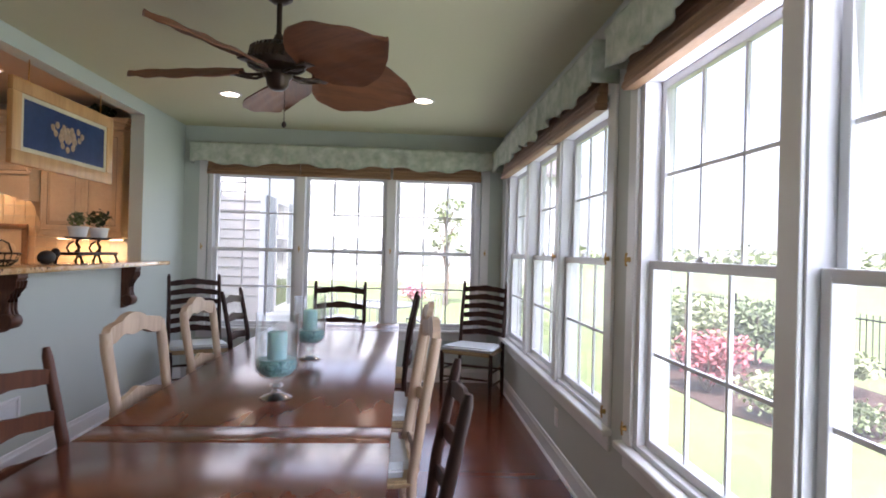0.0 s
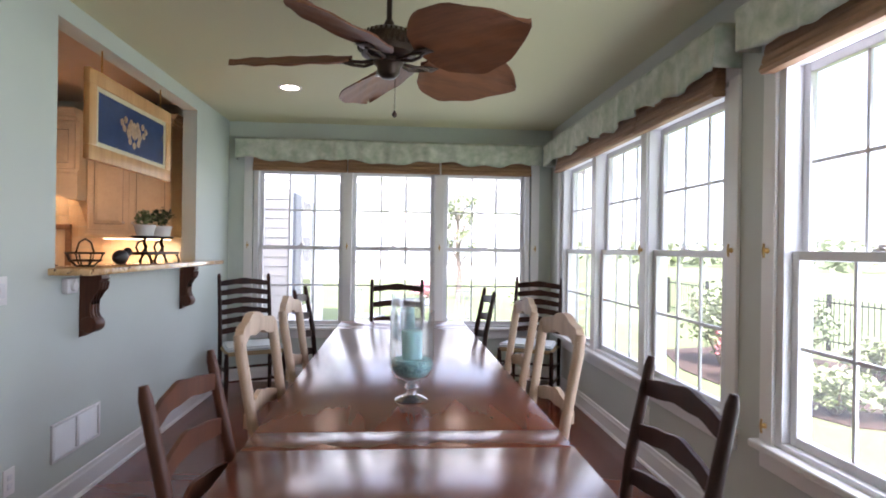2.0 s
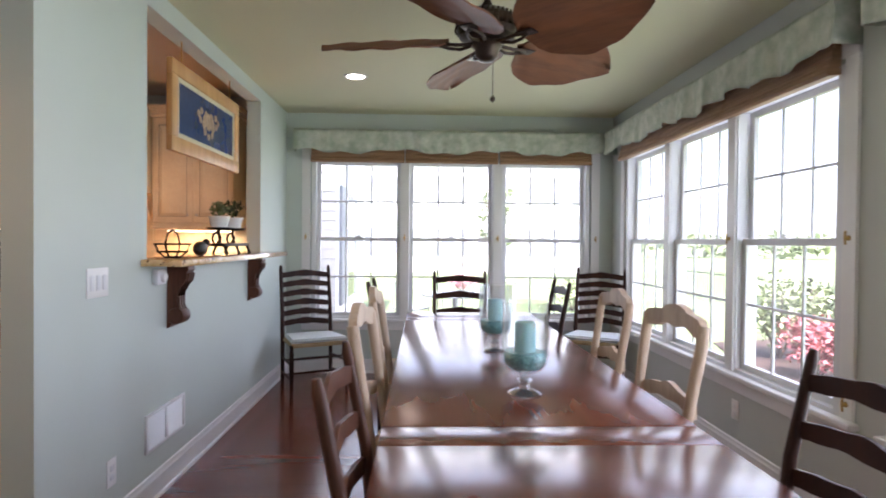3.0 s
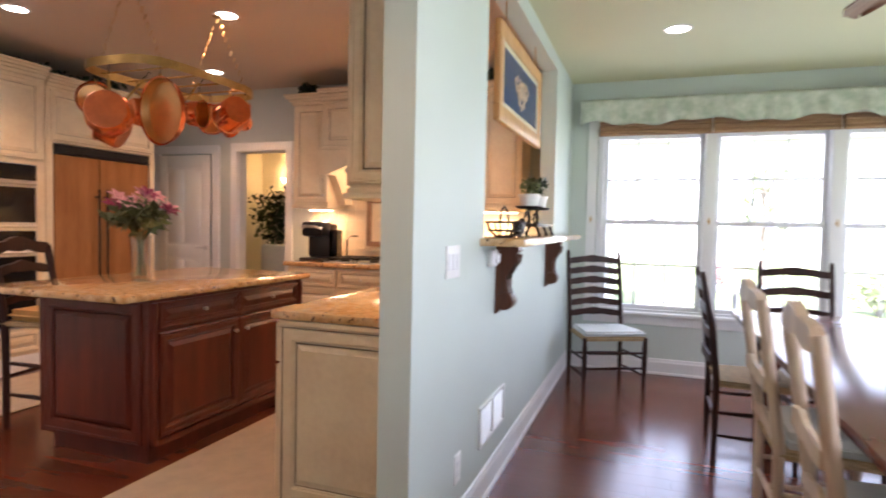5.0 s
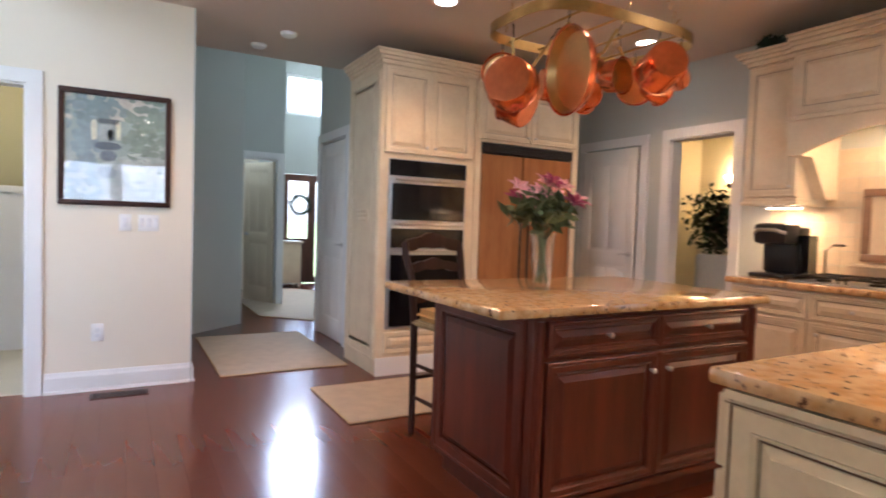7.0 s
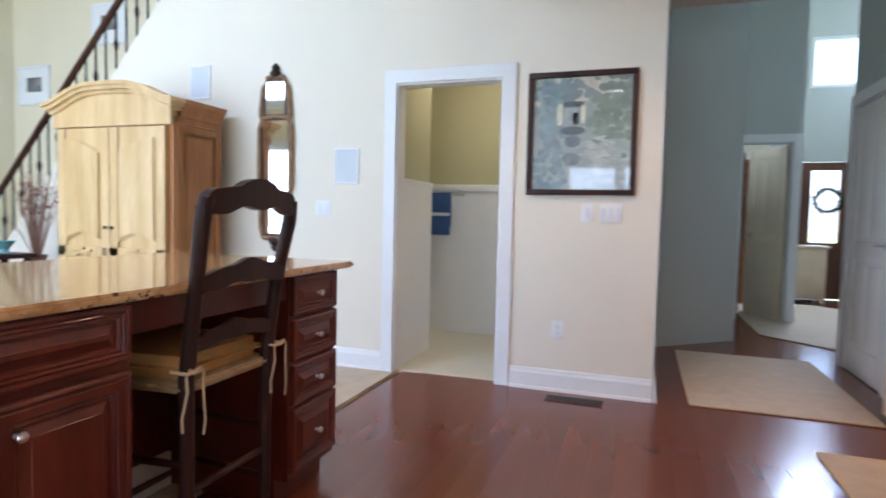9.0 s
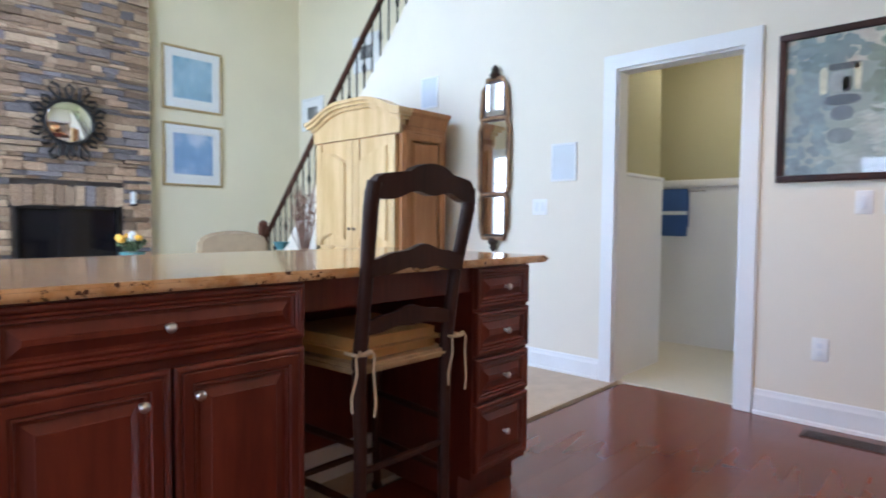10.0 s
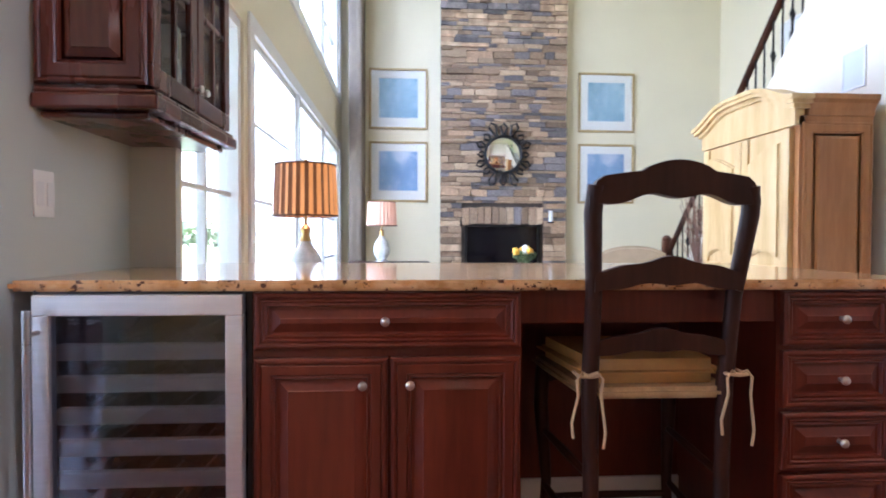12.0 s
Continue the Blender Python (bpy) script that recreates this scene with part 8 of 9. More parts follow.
for i in range(2):
    a_, b_ = 0.04 + i * (AW - 0.08) / 2, 0.04 + (i + 1) * (AW - 0.08) / 2
    bm = B()
    box(bm, a_ + 0.003, b_ - 0.003, 0.008, 0.03, 0.16, 1.69)
    for p in ((a_ + 0.003, b_ - 0.003, 0.16, 0.24), (a_ + 0.003, b_ - 0.003, 0.76, 0.84), (a_ + 0.003, a_ + 0.08, 0.24, 1.69), (b_ - 0.08, b_ - 0.003, 0.24, 1.69)):
        box(bm, p[0], p[1], -0.008, 0.01, p[2], p[3], 0.005)
    d = part("door", bm, ARMOIRE_WOOD, t, smooth=30)
    bm = B()
    w = b_ - a_ - 0.17
    x0 = a_ + 0.085
    pts = [(x0, 0.88)] + [(x0 + w * q / 10, 0.88 + 0.05 * math.sin(math.pi * q / 10)) for q in range(1, 10)] + [(x0 + w, 0.88)] + [(x0 + w - w * q / 12, 1.52 + (0.10 * math.sin(math.pi * (1 - q / 12) / 2) if i == 1 else 0.10 * math.sin(math.pi * (q / 12) / 2)) ) for q in range(13)]
    prism(bm, pts, "y", -0.017, 0.01)
    bmesh.ops.bevel(bm, geom=[e for e in bm.edges if all(v.co.y < 0 for v in e.verts)], offset=0.012, segments=2, affect='EDGES')
    pts = [(x0, 0.29), (x0 + w, 0.29)] + [(x0 + w - w * q / 10, 0.70 - 0.05 * math.sin(math.pi * q / 10)) for q in range(11)]
    prism(bm, pts, "y", -0.017, 0.01)
    part("door_panel", bm, ARMOIRE_WOOD, d, "raised curved panel")
    bm = B()
    for q in range(5):
        a2 = q * 1.26
        tube(bm, [(a_ + (b_ - a_) / 2, -0.012, 0.80), (a_ + (b_ - a_) / 2 + 0.05 * math.cos(a2), -0.016, 0.80 + 0.025 * math.sin(a2)), (a_ + (b_ - a_) / 2 + 0.09 * math.cos(a2 + 0.3), -0.012, 0.80 + 0.03 * math.sin(a2 + 0.3))], 0.013, 6)
    part("carving", bm, ARMOIRE_WOOD, d, "carved leaf spray")
    bm = B()
    x = b_ - 0.03 if i == 0 else a_ + 0.03
    lathe(bm, [(0.0, 0.0), (0.008, 0.0), (0.014, 0.015), (0.0, 0.024)], m=Matrix.Translation((x, -0.008, 0.98)) @ Matrix.Rotation(radians(90), 4, 'X'), seg=12)
    part("knob", bm, BRONZE, d)
bm = B()
pts = [(0.0, 0.16), (0.0, 0.0), (0.10, 0.0), (0.13, 0.07)] + [(0.13 + (AW - 0.26) * q / 8, 0.07 + 0.05 * math.sin(math.pi * q / 8)) for q in range(1, 8)] + [(AW - 0.13, 0.07), (AW - 0.10, 0.0), (AW, 0.0), (AW, 0.16)]
prism(bm, pts, "y", 0.0, 0.03)
part("plinth", bm, ARMOIRE_WOOD, t)
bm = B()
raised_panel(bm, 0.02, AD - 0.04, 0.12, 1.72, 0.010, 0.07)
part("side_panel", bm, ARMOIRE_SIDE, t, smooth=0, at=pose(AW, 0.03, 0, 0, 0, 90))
bm = B()
for x in (0.05, AW - 0.05):
    box(bm, x - 0.04, x + 0.04, AD - 0.08, AD, 0.0, 0.09)
part("foot", bm, ARMOIRE_SIDE, t)


def table_lamp(name, m, shade_mat, fold_mat, r0, r1, h, base_h, label):
    t = thing(name, label, "table lamp", m, "table lamps")
    bm = B()
    k_ = base_h / 0.42
    lathe(bm, [(0.0, 0.0), (0.07, 0.0), (0.075, 0.015), (0.05, 0.025), (0.055, 0.04), (0.085, 0.10 * k_), (0.09, 0.16 * k_), (0.07, 0.23 * k_), (0.035, 0.28 * k_), (0.025, 0.30 * k_), (0.0, 0.30 * k_)], seg=24)
    part("base", bm, mat("smoked_crystal_base", (0.52, 0.54, 0.54), 0.12, vary=0.25, scale=14, coat=0.6, second=(0.74, 0.76, 0.76)), t, "smoky crystal base")
    bm = B()
    lathe(bm, [(0.0, 0.30 * k_), (0.03, 0.30 * k_), (0.02, 0.33 * k_), (0.028, 0.36 * k_), (0.008, 0.38 * k_), (0.008, base_h + h * 0.98), (0.014, base_h + h * 1.0), (0.010, base_h + h + 0.03), (0.0, base_h + h + 0.035)], seg=16)
    part("neck", bm, BRASS, t)
    bm = B()
    n = 48
    lo, hi = [], []
    for i in range(n):
        a_ = 2 * math.pi * i / n
        q = 1 + (0.022 if i % 2 else -0.022)
        lo.append(bm.verts.new((r0 * q * math.cos(a_), r0 * q * math.sin(a_), base_h)))
        hi.append(bm.verts.new((r1 * q * math.cos(a_), r1 * q * math.sin(a_), base_h + h)))
    for i in range(n):
        bm.faces.new((lo[i], lo[(i + 1) % n], hi[(i + 1) % n], hi[i]))
    ob = part("shade", bm, shade_mat, t, "pleated fabric shade", smooth=0)
    # every other pleat face takes the shaded copy
    ob.data.materials.append(fold_mat)
    for f_ in ob.data.polygons:
        f_.material_index = f_.index % 2
    md = ob.modifiers.new("thick", 'SOLIDIFY')
    md.thickness = 0.003
    for r, z in ((r0 * 1.02, base_h), (r1 * 1.02, base_h + h)):
        bm = B()
        tube(bm, [(r * math.cos(i * math.pi / 16), r * math.sin(i * math.pi / 16), z) for i in range(33)], 0.005, 6)
        part("shade_trim", bm, MID_WOOD, t)


def side_table(name, m, w, d, h, label):
    t = thing(name, label, "table", m)
    bm = B()
    box(bm, -w / 2, w / 2, -d / 2, d / 2, h - 0.035, h, 0.008)
    part("tabletop", bm, DARK_WOOD, t)
    for x in (-w / 2 + 0.05, w / 2 - 0.05):
        for y in (-d / 2 + 0.05, d / 2 - 0.05):
            bm = B()
            lathe(bm, [(0.0, 0.0), (0.016, 0.0), (0.026, 0.3), (0.02, h - 0.15), (0.028, h - 0.1), (0.028, h - 0.036), (0.0, h - 0.036)], at=(x, y, 0), seg=12)
            part("leg", bm, DARK_WOOD, t)


side_table("end_table", pose(-1.10, -2.42, 0), 0.5, 0.5, 0.68, "dark wood end table behind the bar")
table_lamp("table_lamp", pose(-1.10, -2.42, 0.68), SHADE_LIT, SHADE_FOLD, 0.155, 0.145, 0.25, 0.44, "crystal table lamp with an amber pleated shade, lit")
side_table("sofa_table", pose(-1.42, -5.9, 0), 0.9, 0.45, 0.74, "dark wood sofa table by the window")
table_lamp("table_lamp", pose(-1.34, -5.95, 0.74), SHADE_DIM, SHADE_DIM, 0.165, 0.15, 0.26, 0.40, "crystal table lamp with a rose shade")
pl = bpy.data.lights.new("lamp_bulb", 'POINT')
pl.energy, pl.color, pl.shadow_soft_size = 0.25, (1.0, 0.6, 0.28), 0.04
new("lamp_bulb", pl).location = (-1.10, -2.42, 1.22)

# low table with yellow flowers, arm chair, dried branches in a tall vase
side_table("console_table", pose(-2.65, -4.45, 0), 1.1, 0.45, 0.74, "dark wood console table with flowers")
t = thing("flower_bowl", "yellow and white flowers in a low bowl", "flowers", pose(-2.63, -4.43, 0.74))
bm = B()
lathe(bm, [(0.0, 0.0), (0.06, 0.0), (0.09, 0.05), (0.085, 0.05), (0.0, 0.03)], seg=20)
part("bowl", bm, TURQ, t)
bm = B()
leaves(bm, (0, 0, 0.11), (0.13, 0.13, 0.06), 120, 0.06, random.Random(9))
part("foliage", bm, LEAF, t)
for i in range(9):
    a_ = i * 2.4
    bm = B()
    bmesh.ops.create_icosphere(bm, subdivisions=1, radius=0.032, matrix=Matrix.Translation((0.09 * math.cos(a_) * (i % 3) / 2, 0.09 * math.sin(a_) * (i % 3) / 2, 0.15 + 0.01 * (i % 4))))
    for v in bm.verts:
        v.co += Vector((0, 0, 0.012)) * noise.noise(v.co * 60)
    part("blossom", bm, mat("yellow_orange_petals", (0.80, 0.42, 0.03), 0.6, vary=0.3, scale=20) if i % 3 else TRIM, t, smooth=0)
t = thing("armchair", "tan upholstered armchair with a rounded back", "armchair", pose(-4.0, -5.35, 0, 0, 0, -15))
TAN = mat("tan_upholstery", (0.44, 0.33, 0.20), 0.8, vary=0.1, scale=10, bump=0.15, fine=200)
bm = B()
box(bm, -0.36, 0.36, -0.34, 0.36, 0.12, 0.44, 0.04)
part("seat", bm, TAN, t)
bm = B()
pts = [(-0.36, 0.2), (0.36, 0.2), (0.37, 0.75)] + [(0.37 * math.cos(a_ * math.pi / 12), 0.80 + 0.13 * math.sin(a_ * math.pi / 12)) for a_ in range(1, 12)] + [(-0.37, 0.75)]
prism(bm, pts, "y", -0.46, -0.32)
bmesh.ops.bevel(bm, geom=bm.edges[:], offset=0.03, segments=3, affect='EDGES')
part("backrest", bm, TAN, t)
for s in (-1, 1):
    bm = B()
    box(bm, s * 0.36, s * 0.46, -0.40, 0.34, 0.12, 0.62, 0.04)
    part("arm", bm, TAN, t)
    for y in (-0.36, 0.30):
        bm = B()
        rod(bm, (s * 0.38, y, 0.0), (s * 0.38, y, 0.13), 0.02, 0.028)
        part("leg", bm, DARK_WOOD, t)
t = thing("floor_vase", "tall brown vase of dried branches beside the stairs", "vase", pose(-4.24, -4.55, 0))
bm = B()
lathe(bm, [(0.0, 0.0), (0.10, 0.0), (0.15, 0.18), (0.15, 0.32), (0.09, 0.55), (0.06, 0.66), (0.075, 0.72), (0.065, 0.72), (0.0, 0.6)], seg=24)
part("vase", bm, mat("brown_glazed_pot", (0.16, 0.08, 0.05), 0.3, vary=0.3, scale=9), t)
bm = B()
_r = random.Random(15)
for i in range(60):
    a_, rr = _r.uniform(0, 6.28), _r.uniform(0.05, 0.22)
    p0 = Vector((0, 0, 0.62))
    p2 = Vector((rr * math.cos(a_), rr * math.sin(a_), _r.uniform(1.0, 1.45)))
    tube(bm, [p0, p0.lerp(p2, 0.5) + Vector((0, 0, 0.06)), p2], [0.004, 0.003, 0.002], 5)
leaves(bm, (0, 0, 1.15), (0.17, 0.17, 0.26), 260, 0.035, _r)
part("dried_branch", bm, mat("dried_rose_brown_stems", (0.28, 0.16, 0.11), 0.85, vary=0.3, scale=12), t, "dried reddish-brown branches")
t = thing("teal_bowl", "small teal ceramic bowl on the table", "bowl", pose(-4.02, -4.62, 0.74))
side_table("accent_table", pose(-3.98, -4.62, 0), 0.36, 0.36, 0.74, "small dark accent table by the armoire")
bm = B()
lathe(bm, [(0.0, 0.0), (0.04, 0.0), (0.03, 0.03), (0.08, 0.10), (0.075, 0.10), (0.0, 0.04)], seg=20)
part("bowl", bm, TURQ, t)

# ---- entry ----
t = thing("front_door", "mahogany front door with a large bright glass light", "door", pose(-10.86, 2.45, 0, 0, 0, 90), kind="structure")
bm = B()
wall_cells(bm, "x", -0.03, 0.03, 0.0, 0.97, 0.01, 2.05, [(0.14, 0.52, 0.85, 1.93), (0.66, 0.93, 0.12, 1.93)])
part("leaf", bm, DOOR_WOOD, t, smooth=0)
bm = B()
box(bm, 0.14, 0.52, -0.004, 0.004, 0.85, 1.93)
box(bm, 0.66, 0.93, -0.004, 0.004, 0.12, 1.93)
part("glass_light", bm, GLASS, t, smooth=0).visible_shadow = False
t = thing("door_wreath", "dark leafy wreath hung on the front door", "wreath", pose(-10.76, 2.80, 1.48))
bm = B()
_r = random.Random(17)
for i in range(40):
    a_ = i * math.pi / 20
    leaves(bm, (0, 0.17 * math.cos(a_), 0.17 * math.sin(a_)), (0.03, 0.06, 0.06), 8, 0.06, _r)
tube(bm, [(0, 0.17 * math.cos(i * math.pi / 12), 0.17 * math.sin(i * math.pi / 12)) for i in range(25)], 0.015, 6)
part("foliage", bm, LEAF_DARK, t)
t = thing("study_bookcase", "tall dark wood bookcase in the room off the hall", "bookcase", pose(-9.4, 1.08, 0))
bm = B()
box(bm, -0.5, 0.5, 0.0, 0.32, 0.0, 2.0, 0.01)
part("case", bm, DOOR_WOOD, t)
for z in (0.5, 0.9, 1.3, 1.7):
    bm = B()
    box(bm, -0.46, 0.46, 0.30, 0.34, z, z + 0.03)
    part("shelf", bm, MID_WOOD, t)
t = thing("entry_chest", "pale painted chest beside the front door", "chest", pose(-10.45, 2.25, 0, 0, 0, 90))
bm = B()
box(bm, -0.2, 0.45, -0.2, 0.2, 0.06, 0.78, 0.01)
part("body", bm, CAB_CREAM, t)
bm = B()
box(bm, -0.23, 0.48, -0.23, 0.22, 0.78, 0.82, 0.008)
part("top", bm, CAB_CREAM, t)
for x in (-0.17, 0.42):
    for y in (-0.17, 0.17):
        bm = B()
        box(bm, x - 0.025, x + 0.025, y - 0.025, y + 0.025, 0.0, 0.06)
        part("foot", bm, CAB_CREAM, t)

# ---- outside ----
bm = B()
N = 40
grid = [[bm.verts.new((-260 + 520 * i / N, -260 + 520 * j / N, -0.32)) for j in range(N + 1)] for i in range(N + 1)]
for i in range(N):
    for j in range(N):
        bm.faces.new((grid[i][j], grid[i + 1][j], grid[i + 1][j + 1], grid[i][j + 1]))
tagged(part("ground", bm, GRASS, smooth=0), "sunlit green lawn", "lawn", kind="structure")
bm = B()
box(bm, -12.0, 3.6, -7.4, 4.7, -0.33, -0.15)
tagged(part("foundation", bm, PATIO, smooth=0), "stone foundation under the house", "foundation", kind="structure")
# unseen flat slabs that keep sun off the rooms and leave the garden lit
bm = B()
box(bm, -12.5, -0.3, -7.8, 4.9, 5.62, 5.75)
box(bm, -0.6, 3.9, -2.4, 4.95, 2.75, 2.9)
box(bm, -6.0, -0.6, 4.9, 7.7, 2.85, 3.0)
tagged(part("roof_deck", bm, ROOF, smooth=0), "grey shingle roof over the house", "roof", kind="structure")

# paving behind the far windows
pt = thing("patio", "pale stone patio beyond the sunroom", "patio", kind="structure")
_r = random.Random(41)
pave = []
for w, d in ((0.6, 0.6), (0.9, 0.6), (0.6, 0.45)):
    bm = B()
    box(bm, -w / 2 + 0.006, w / 2 - 0.006, -d / 2 + 0.006, d / 2 - 0.006, -0.05, 0.0, 0.006)
    pave.append((w, d, mesh("paver", bm, PATIO, 0)))
y = 5.2
while y < 10.5:
    w_, d_, me_ = pave[0]
    x = -2.4 + _r.uniform(-0.3, 0)
    d_ = 0.6
    while x < 3.4:
        w_, _, me_ = pave[_r.choice((0, 1))]
        ob = new("paver", me_)
        ob.parent = pt
        ob.location = (x + w_ / 2, y + d_ / 2, -0.27)
        x += w_
    y += d_


def bush(name, label, x, y, rx, rz, mat_, n, seed, size=0.10):
    t = thing(name, label, "shrub", pose(x, y, -0.32), "garden shrubs")
    rng = random.Random(seed)
    bm = B()
    for i in range(6):
        a_ = i * 1.05
        tube(bm, [(0, 0, 0.0), (0.3 * rx * math.cos(a_), 0.3 * rx * math.sin(a_), rz * 0.6), (0.6 * rx * math.cos(a_), 0.6 * rx * math.sin(a_), rz * 1.2)], [0.02, 0.014, 0.006], 6)
    part("branch", bm, BARK, t)
    bm = B()
    for i in range(7):
        a_ = i * 2.4
        rr = rx * 0.45 * (i % 3) / 2
        leaves(bm, (rr * math.cos(a_), rr * math.sin(a_), rz * (0.75 + 0.35 * rng.random())), (rx * 0.62, rx * 0.62, rz * 0.62), n // 7, size, rng)
    part("foliage", bm, mat_, t)


def tree(name, label, x, y, h, r, mat_, n, seed, size=0.28):
    t = thing(name, label, "tree", pose(x, y, -0.32), "garden trees")
    rng = random.Random(seed)
    bm = B()
    tube(bm, [(0, 0, 0), (0.05, 0, h * 0.25), (-0.04, 0.05, h * 0.5), (0.02, 0, h * 0.85)], [h * 0.028, h * 0.022, h * 0.016, h * 0.006], 9)
    tips = []
    for i in range(9):
        a_ = i * 2.4
        z0 = h * (0.3 + 0.05 * i)
        e = Vector((r * 0.7 * math.cos(a_), r * 0.7 * math.sin(a_), z0 + h * 0.18))
        tips.append(e)
        tube(bm, [(0, 0, z0), e * 0.5 + Vector((0, 0, z0 * 0.55)), e], [h * 0.01, h * 0.007, h * 0.003], 6)
    part("trunk", bm, BARK, t)
    bm = B()
    for e in tips + [Vector((0, 0, h * 0.9)), Vector((0.1, 0.1, h * 0.75))]:
        leaves(bm, e, (r * 0.5, r * 0.5, r * 0.42), n // 11, size, rng)
    part("crown", bm, mat_, t)


bush("shrub", "rounded fresh-green shrub in the garden bed", 6.25, 4.15, 0.60, 0.34, LEAF_LIME, 1700, 1, 0.07)
bush("shrub", "low dark green shrub in the garden bed", 6.75, 3.75, 0.45, 0.22, LEAF, 900, 2, 0.06)
bush("shrub", "red-leaved shrub in the garden bed", 6.15, 5.40, 0.60, 0.50, LEAF_RED, 1700, 3, 0.08)
bush("shrub", "tall fresh-green shrub in the garden bed", 6.5, 6.7, 0.80, 0.85, LEAF_LIME, 1800, 4)
bush("shrub", "green shrub by the garden fence", 7.9, 7.2, 0.8, 0.7, LEAF, 1500, 5)
bush("shrub", "low fresh-green shrub by the garden fence", 7.8, 5.4, 0.55, 0.4, LEAF_LIME, 1000, 7)
bush("shrub", "pale pink shrub beyond the patio", 2.6, 17.0, 0.7, 0.45, LEAF_PINK, 900, 8)
bush("shrub", "green shrub beyond the patio", 5.0, 12.5, 0.8, 0.5, LEAF_LIME, 1100, 9)
tree("young_tree", "young fresh-green tree on the lawn", 3.58, 16.5, 3.6, 0.62, LEAF_LIME, 900, 10, 0.13)
tree("garden_tree", "fresh-green tree behind the fence", 16.5, 8.2, 3.0, 1.3, LEAF_LIME, 1600, 11)
tree("garden_tree", "green tree behind the fence", 18.5, 3.4, 2.8, 1.2, LEAF_LIME, 1600, 12)
tree("garden_tree", "green tree outside the family room", 9.0, -9.5, 6.0, 2.2, LEAF_LIME, 2200, 14)
bush("shrub", "green shrub outside the family room", 3.0, -6.5, 1.0, 0.8, LEAF_LIME, 1200, 15)
bm = B()
pts = [(6.1, 3.75), (6.7, 3.45), (7.3, 3.8), (8.4, 5.0), (8.5, 6.8), (7.6, 8.4), (6.2, 8.0), (5.75, 6.4), (5.8, 4.6)]
prism(bm, pts, "z", -0.33, -0.30)
tagged(part("mulch_bed", bm, MULCH, smooth=0), "dark mulch planting bed", "garden bed", kind="structure")
t = thing("garden_fence", "black metal picket fence behind the shrubs", "fence")
bm = B()
rod(bm, (9.2, -12, 0.52), (9.2, 16, 0.52), 0.015, seg=6)
rod(bm, (9.2, -12, -0.15), (9.2, 16, -0.15), 0.015, seg=6)
part("rail", bm, IRON, t)
for i in range(15):
    bm = B()
    box(bm, 9.17, 9.23, -12 + i * 2 - 0.03, -12 + i * 2 + 0.03, -0.32, 0.66)
    part("post", bm, IRON, t)
pk = B()
rod(pk, (0, 0, -0.27), (0, 0, 0.60), 0.009, seg=5)
pk = mesh("picket", pk, IRON, 0)
for i in range(230):
    ob = new("picket", pk)
    ob.parent = t
    ob.location = (9.2, -12 + i * 0.122, 0)


# pane grey is lightened: distance haze put into the colour
FAR_PANE = mat("haze_grey_panes", (0.30, 0.34, 0.38), 0.2, vary=0.1)


def house(name, label, x, y, w, d, h, yaw, roof_h=2.2):
    """A far white house: walls, gabled roof, windows with shutters on the side that is seen."""
    t = thing(name, label, "house", pose(x, y, -0.32, 0, 0, yaw), "neighbouring houses")
    bm = B()
    box(bm, -w / 2, w / 2, -d / 2, d / 2, 0, h)
    for v in ((-1, 1),):
        prism(bm, [(-d / 2, h), (d / 2, h), (0, h + roof_h)], "x", -w / 2, w / 2)
    part("wall", bm, SIDING, t, smooth=0)
    bm = B()
    e = 0.35
    s = roof_h / (d / 2)
    for sg in (-1, 1):
        prism(bm, [(sg * (d / 2 + e), h - e * s), (0, h + roof_h), (0, h + roof_h + 0.16), (sg * (d / 2 + e), h - e * s + 0.16)], "x", -w / 2 - 0.3, w / 2 + 0.3)
    part("roof", bm, ROOF, t, smooth=0)
    for z in (0.9, 3.7):
        if z + 1.4 > h:
            continue
        n = int(w / 2.4)
        for i in range(n):
            u = -w / 2 + (i + 0.5) * w / n
            bm = B()
            box(bm, u - 0.5, u + 0.5, -d / 2 - 0.05, -d / 2 + 0.02, z, z + 1.4)
            wd = part("window", bm, TRIM, t, smooth=0)
            bm = B()
            for q in range(2):
                for r in range(3):
                    box(bm, u - 0.44 + q * 0.45, u - 0.02 + q * 0.45, -d / 2 - 0.06, -d / 2 - 0.045, z + 0.06 + r * 0.44, z + 0.46 + r * 0.44)
            part("pane", bm, FAR_PANE, wd, smooth=0)
            for sg in (-1, 1):
                bm = B()
                box(bm, u + sg * 0.72 - 0.2, u + sg * 0.72 + 0.2, -d / 2 - 0.06, -d / 2 + 0.01, z, z + 1.4)
                part("shutter", bm, SHUTTER, t, smooth=0)
    return t


house("neighbour_house", "white two-storey neighbouring house with grey shutters", 4.0, 34.0, 15, 9, 6.0, 0)
house("neighbour_house", "white two-storey neighbouring house beyond the fence", 40.0, 16.0, 14, 9, 6.0, -80)
house("neighbour_house", "white neighbouring house across the lawn", 38.0, -8.0, 14, 9, 6.0, -95)
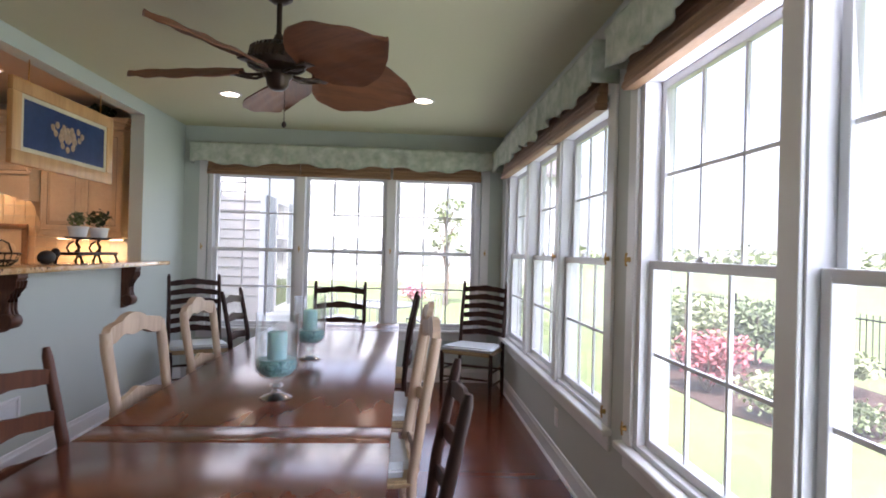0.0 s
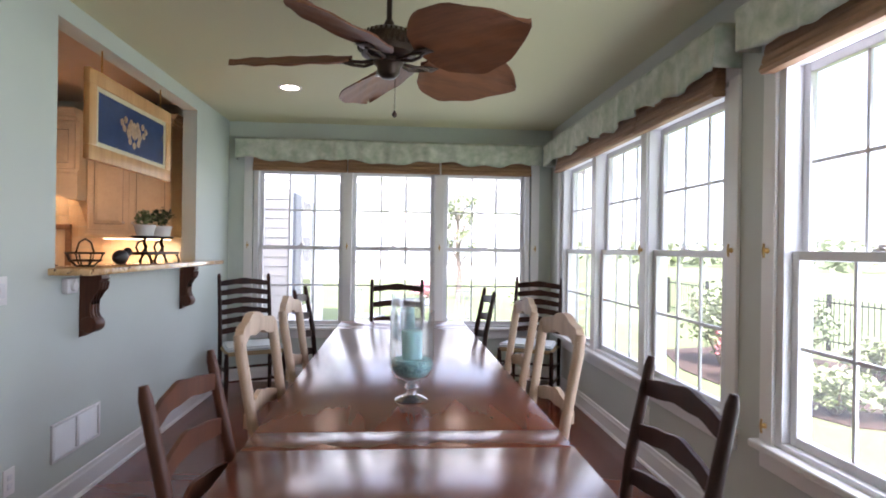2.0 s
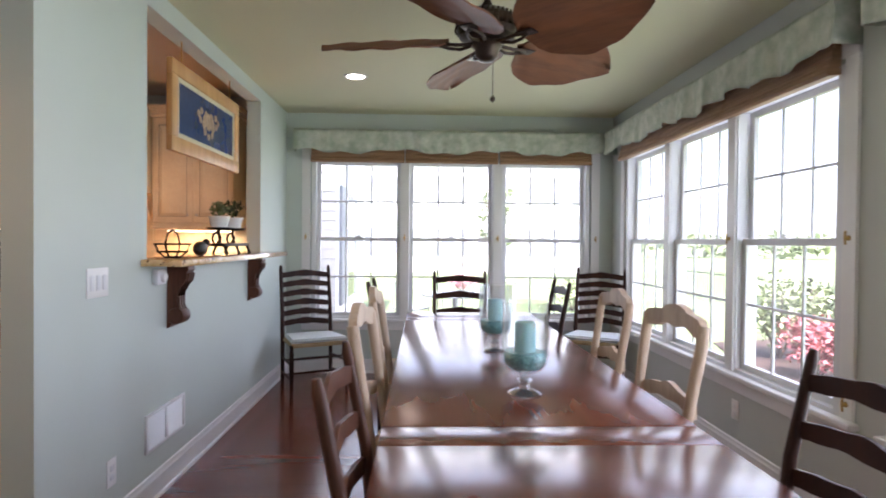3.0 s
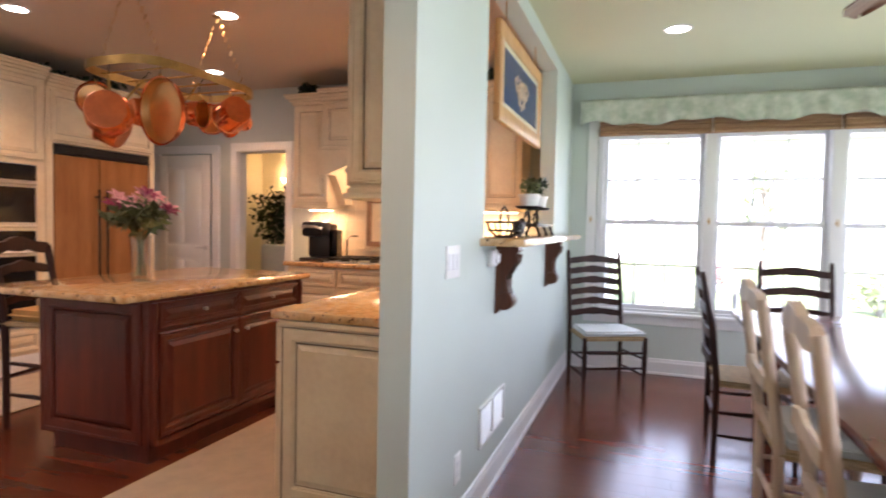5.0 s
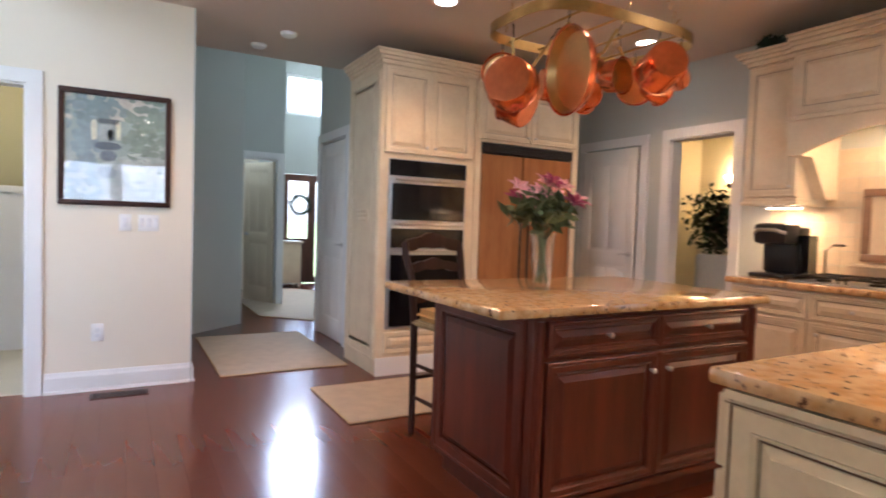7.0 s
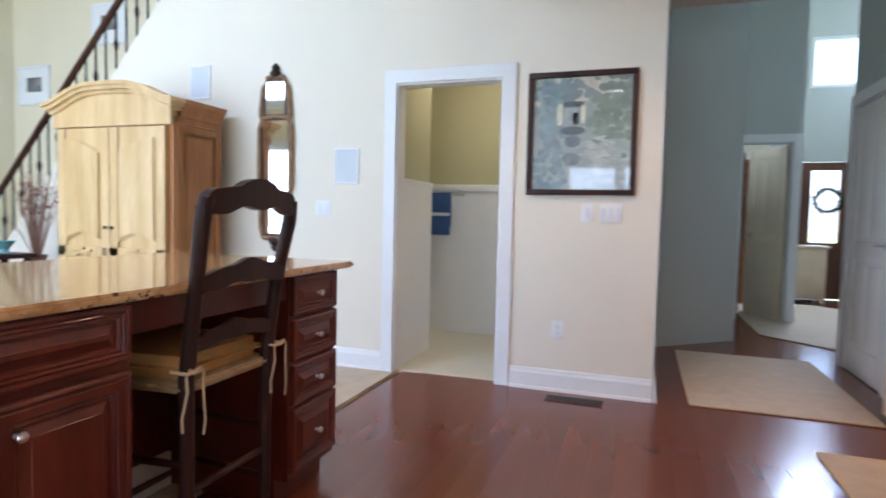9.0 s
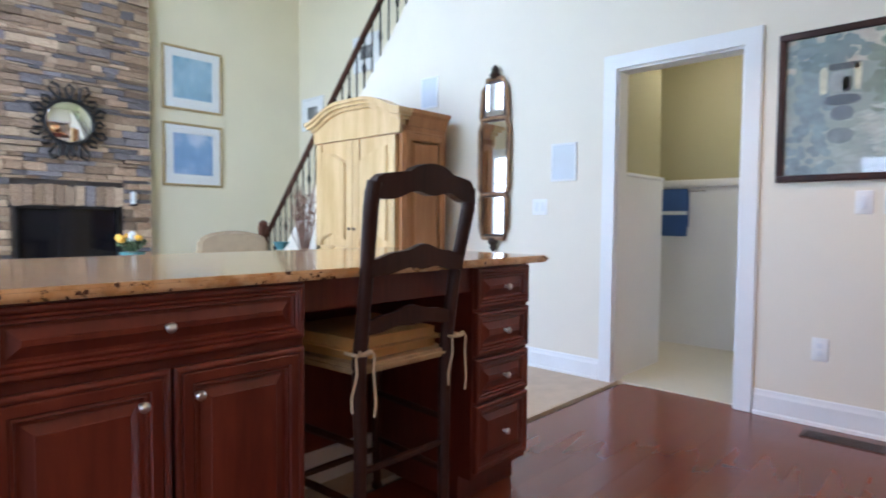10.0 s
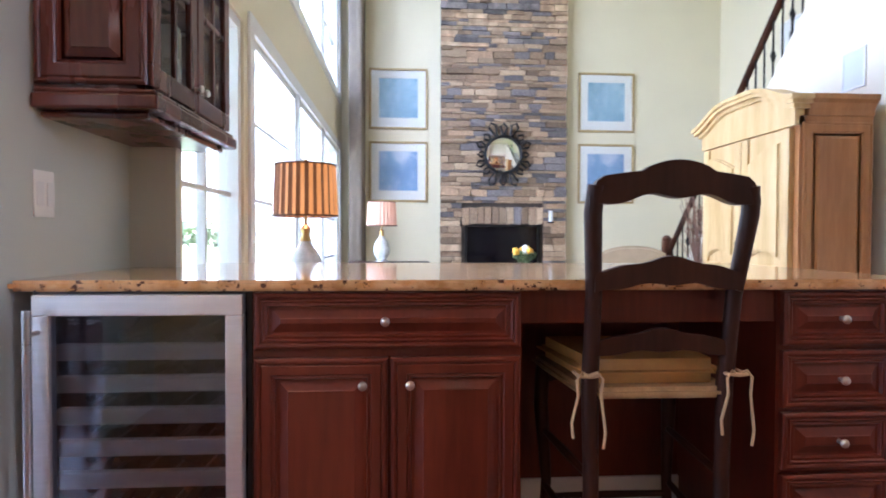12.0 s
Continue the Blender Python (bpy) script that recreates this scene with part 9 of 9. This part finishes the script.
# wing of this house seen past the patio
t = thing("house_wing", "white sided wing of the house with a grey shuttered window", "house", kind="structure")
bm = B()
box(bm, -6.0, 0.05, 7.4, 11.5, -0.32, 4.2)
part("wall", bm, SIDING, t, smooth=0)
for i in range(30):
    bm = B()
    z = -0.25 + i * 0.145
    prism(bm, [(7.4, z), (7.375, z + 0.004), (7.392, z + 0.14), (7.4, z + 0.14)], "x", -3.0, 0.05)
    part("siding_board", bm, SIDING, t, smooth=0)
bm = B()
box(bm, 0.05, 0.12, 8.2, 9.2, 0.3, 2.2)
w = part("window", bm, TRIM, t, smooth=0)
bm = B()
for q in range(2):
    for r in range(3):
        box(bm, 0.10, 0.125, 8.28 + q * 0.44, 8.68 + q * 0.44, 0.38 + r * 0.6, 0.92 + r * 0.6)
part("pane", bm, BLACK_GLASS, w, smooth=0)
for y in (7.95, 9.45):
    bm = B()
    box(bm, 0.05, 0.10, y - 0.22, y + 0.22, 0.3, 2.2, 0.01)
    part("shutter", bm, SHUTTER, t, smooth=0)
# patio furniture
t = thing("patio_table", "round metal patio table beyond the windows", "patio table", pose(1.9, 8.2, -0.27))
bm = B()
lathe(bm, [(0.0, 0.70), (0.55, 0.70), (0.56, 0.72), (0.55, 0.74), (0.0, 0.74)], seg=28)
part("tabletop", bm, SHUTTER, t)
bm = B()
rod(bm, (0, 0, 0.03), (0, 0, 0.71), 0.04)
lathe(bm, [(0.0, 0.0), (0.28, 0.0), (0.26, 0.03), (0.0, 0.05)])
part("pedestal", bm, SHUTTER, t)
for i in range(3):
    a_ = i * 2.1 + 0.5
    c = thing("patio_chair", "grey metal patio chair on the stone patio", "chair", pose(1.9 + 0.85 * math.cos(a_), 8.2 + 0.85 * math.sin(a_), -0.27, 0, 0, math.degrees(a_) + 90), "patio chairs")
    bm = B()
    box(bm, -0.24, 0.24, -0.24, 0.24, 0.42, 0.45, 0.01)
    part("seat", bm, SHUTTER, c)
    bm = B()
    for x in (-0.22, -0.11, 0.0, 0.11, 0.22):
        rod(bm, (x, -0.23, 0.44), (x, -0.27, 0.88), 0.009, seg=6)
    rod(bm, (-0.23, -0.27, 0.88), (0.23, -0.27, 0.88), 0.012, seg=6)
    part("backrest", bm, SHUTTER, c)
    for x in (-0.22, 0.22):
        for y in (-0.22, 0.22):
            bm = B()
            rod(bm, (x, y, 0.0), (x, y, 0.43), 0.012, seg=6)
            part("leg", bm, SHUTTER, c)

# far woods round the lawns
bm = B()
_r = random.Random(77)
for i in range(70):
    a_ = radians(-75 + i * 3.0 + _r.uniform(-1, 1))
    d_ = _r.uniform(62, 80)
    leaves(bm, (d_ * math.cos(a_), d_ * math.sin(a_), 1.2), (4.5, 4.5, _r.uniform(1.4, 2.4)), 130, 1.2, _r)
tagged(part("far_woods", bm, LEAF_LIME, smooth=0), "pale green line of far trees", "woods", kind="stuff")

# ---- floor boards, last ----
def boards(x0, x1, y0, y1, wd, rng, near):
    """Boards along x with staggered ends; those inside the rectangle near are pieces of their own."""
    floor_ob = thing("floor_boards", "glossy red-brown cherry hardwood floor", "floor", kind="structure")
    rest = B()
    cache = {}
    rows = int((y1 - y0) / wd) + 1
    count = 0
    for r in range(rows):
        y = y0 + r * wd
        x = x0 - rng.uniform(0, 1.2)
        while x < x1:
            ln = rng.choice((0.9, 1.2, 1.5, 1.8))
            spans = [s for s in ROW_SPANS if s[2] - 0.01 <= y + wd / 2 <= s[3] + 0.06]
            lo, hi = (min(s[0] for s in spans), max(s[1] for s in spans)) if spans else (0, 0)
            a_, b_ = max(x, lo), min(x + ln, hi)
            x += ln
            if b_ - a_ < 0.05:
                continue
            mid = ((a_ + b_) / 2, y + wd / 2)
            if near[0] < mid[0] < near[1] and near[2] < mid[1] < near[3] and count < 300:
                key = round(b_ - a_, 3)
                if key not in cache:
                    bm = B()
                    box(bm, -key / 2 + 0.0003, key / 2 - 0.0003, -wd / 2 + 0.0003, wd / 2 - 0.0003, -0.02, 0.0)
                    cache[key] = mesh("board", bm, CHERRY_FLOOR, 0)
                ob = new("board", cache[key])
                ob.parent = floor_ob
                ob.location = (mid[0], mid[1], 0)
                count += 1
            else:
                box(rest, a_ + 0.0003, b_ - 0.0003, y + 0.0003, y + wd - 0.0003, -0.02, 0.0)
    tagged(part("board_field", rest, CHERRY_FLOOR, floor_ob, smooth=0), kind="stuff")


# how far each course of boards runs: x from, x to, y from, y to
ROW_SPANS = [(1.0, RW, -2.0, -1.66), (-0.6, RW, -1.66, -1.42), (PW - 0.06, RW, -1.42, 0.31), (-10.8, RW, 0.31, 4.17), (-0.05, RW, 4.17, FW)]
boards(-10.8, RW, -2.0, FW, 0.125, random.Random(3), (-5.0, 0.2, -1.4, 1.9))
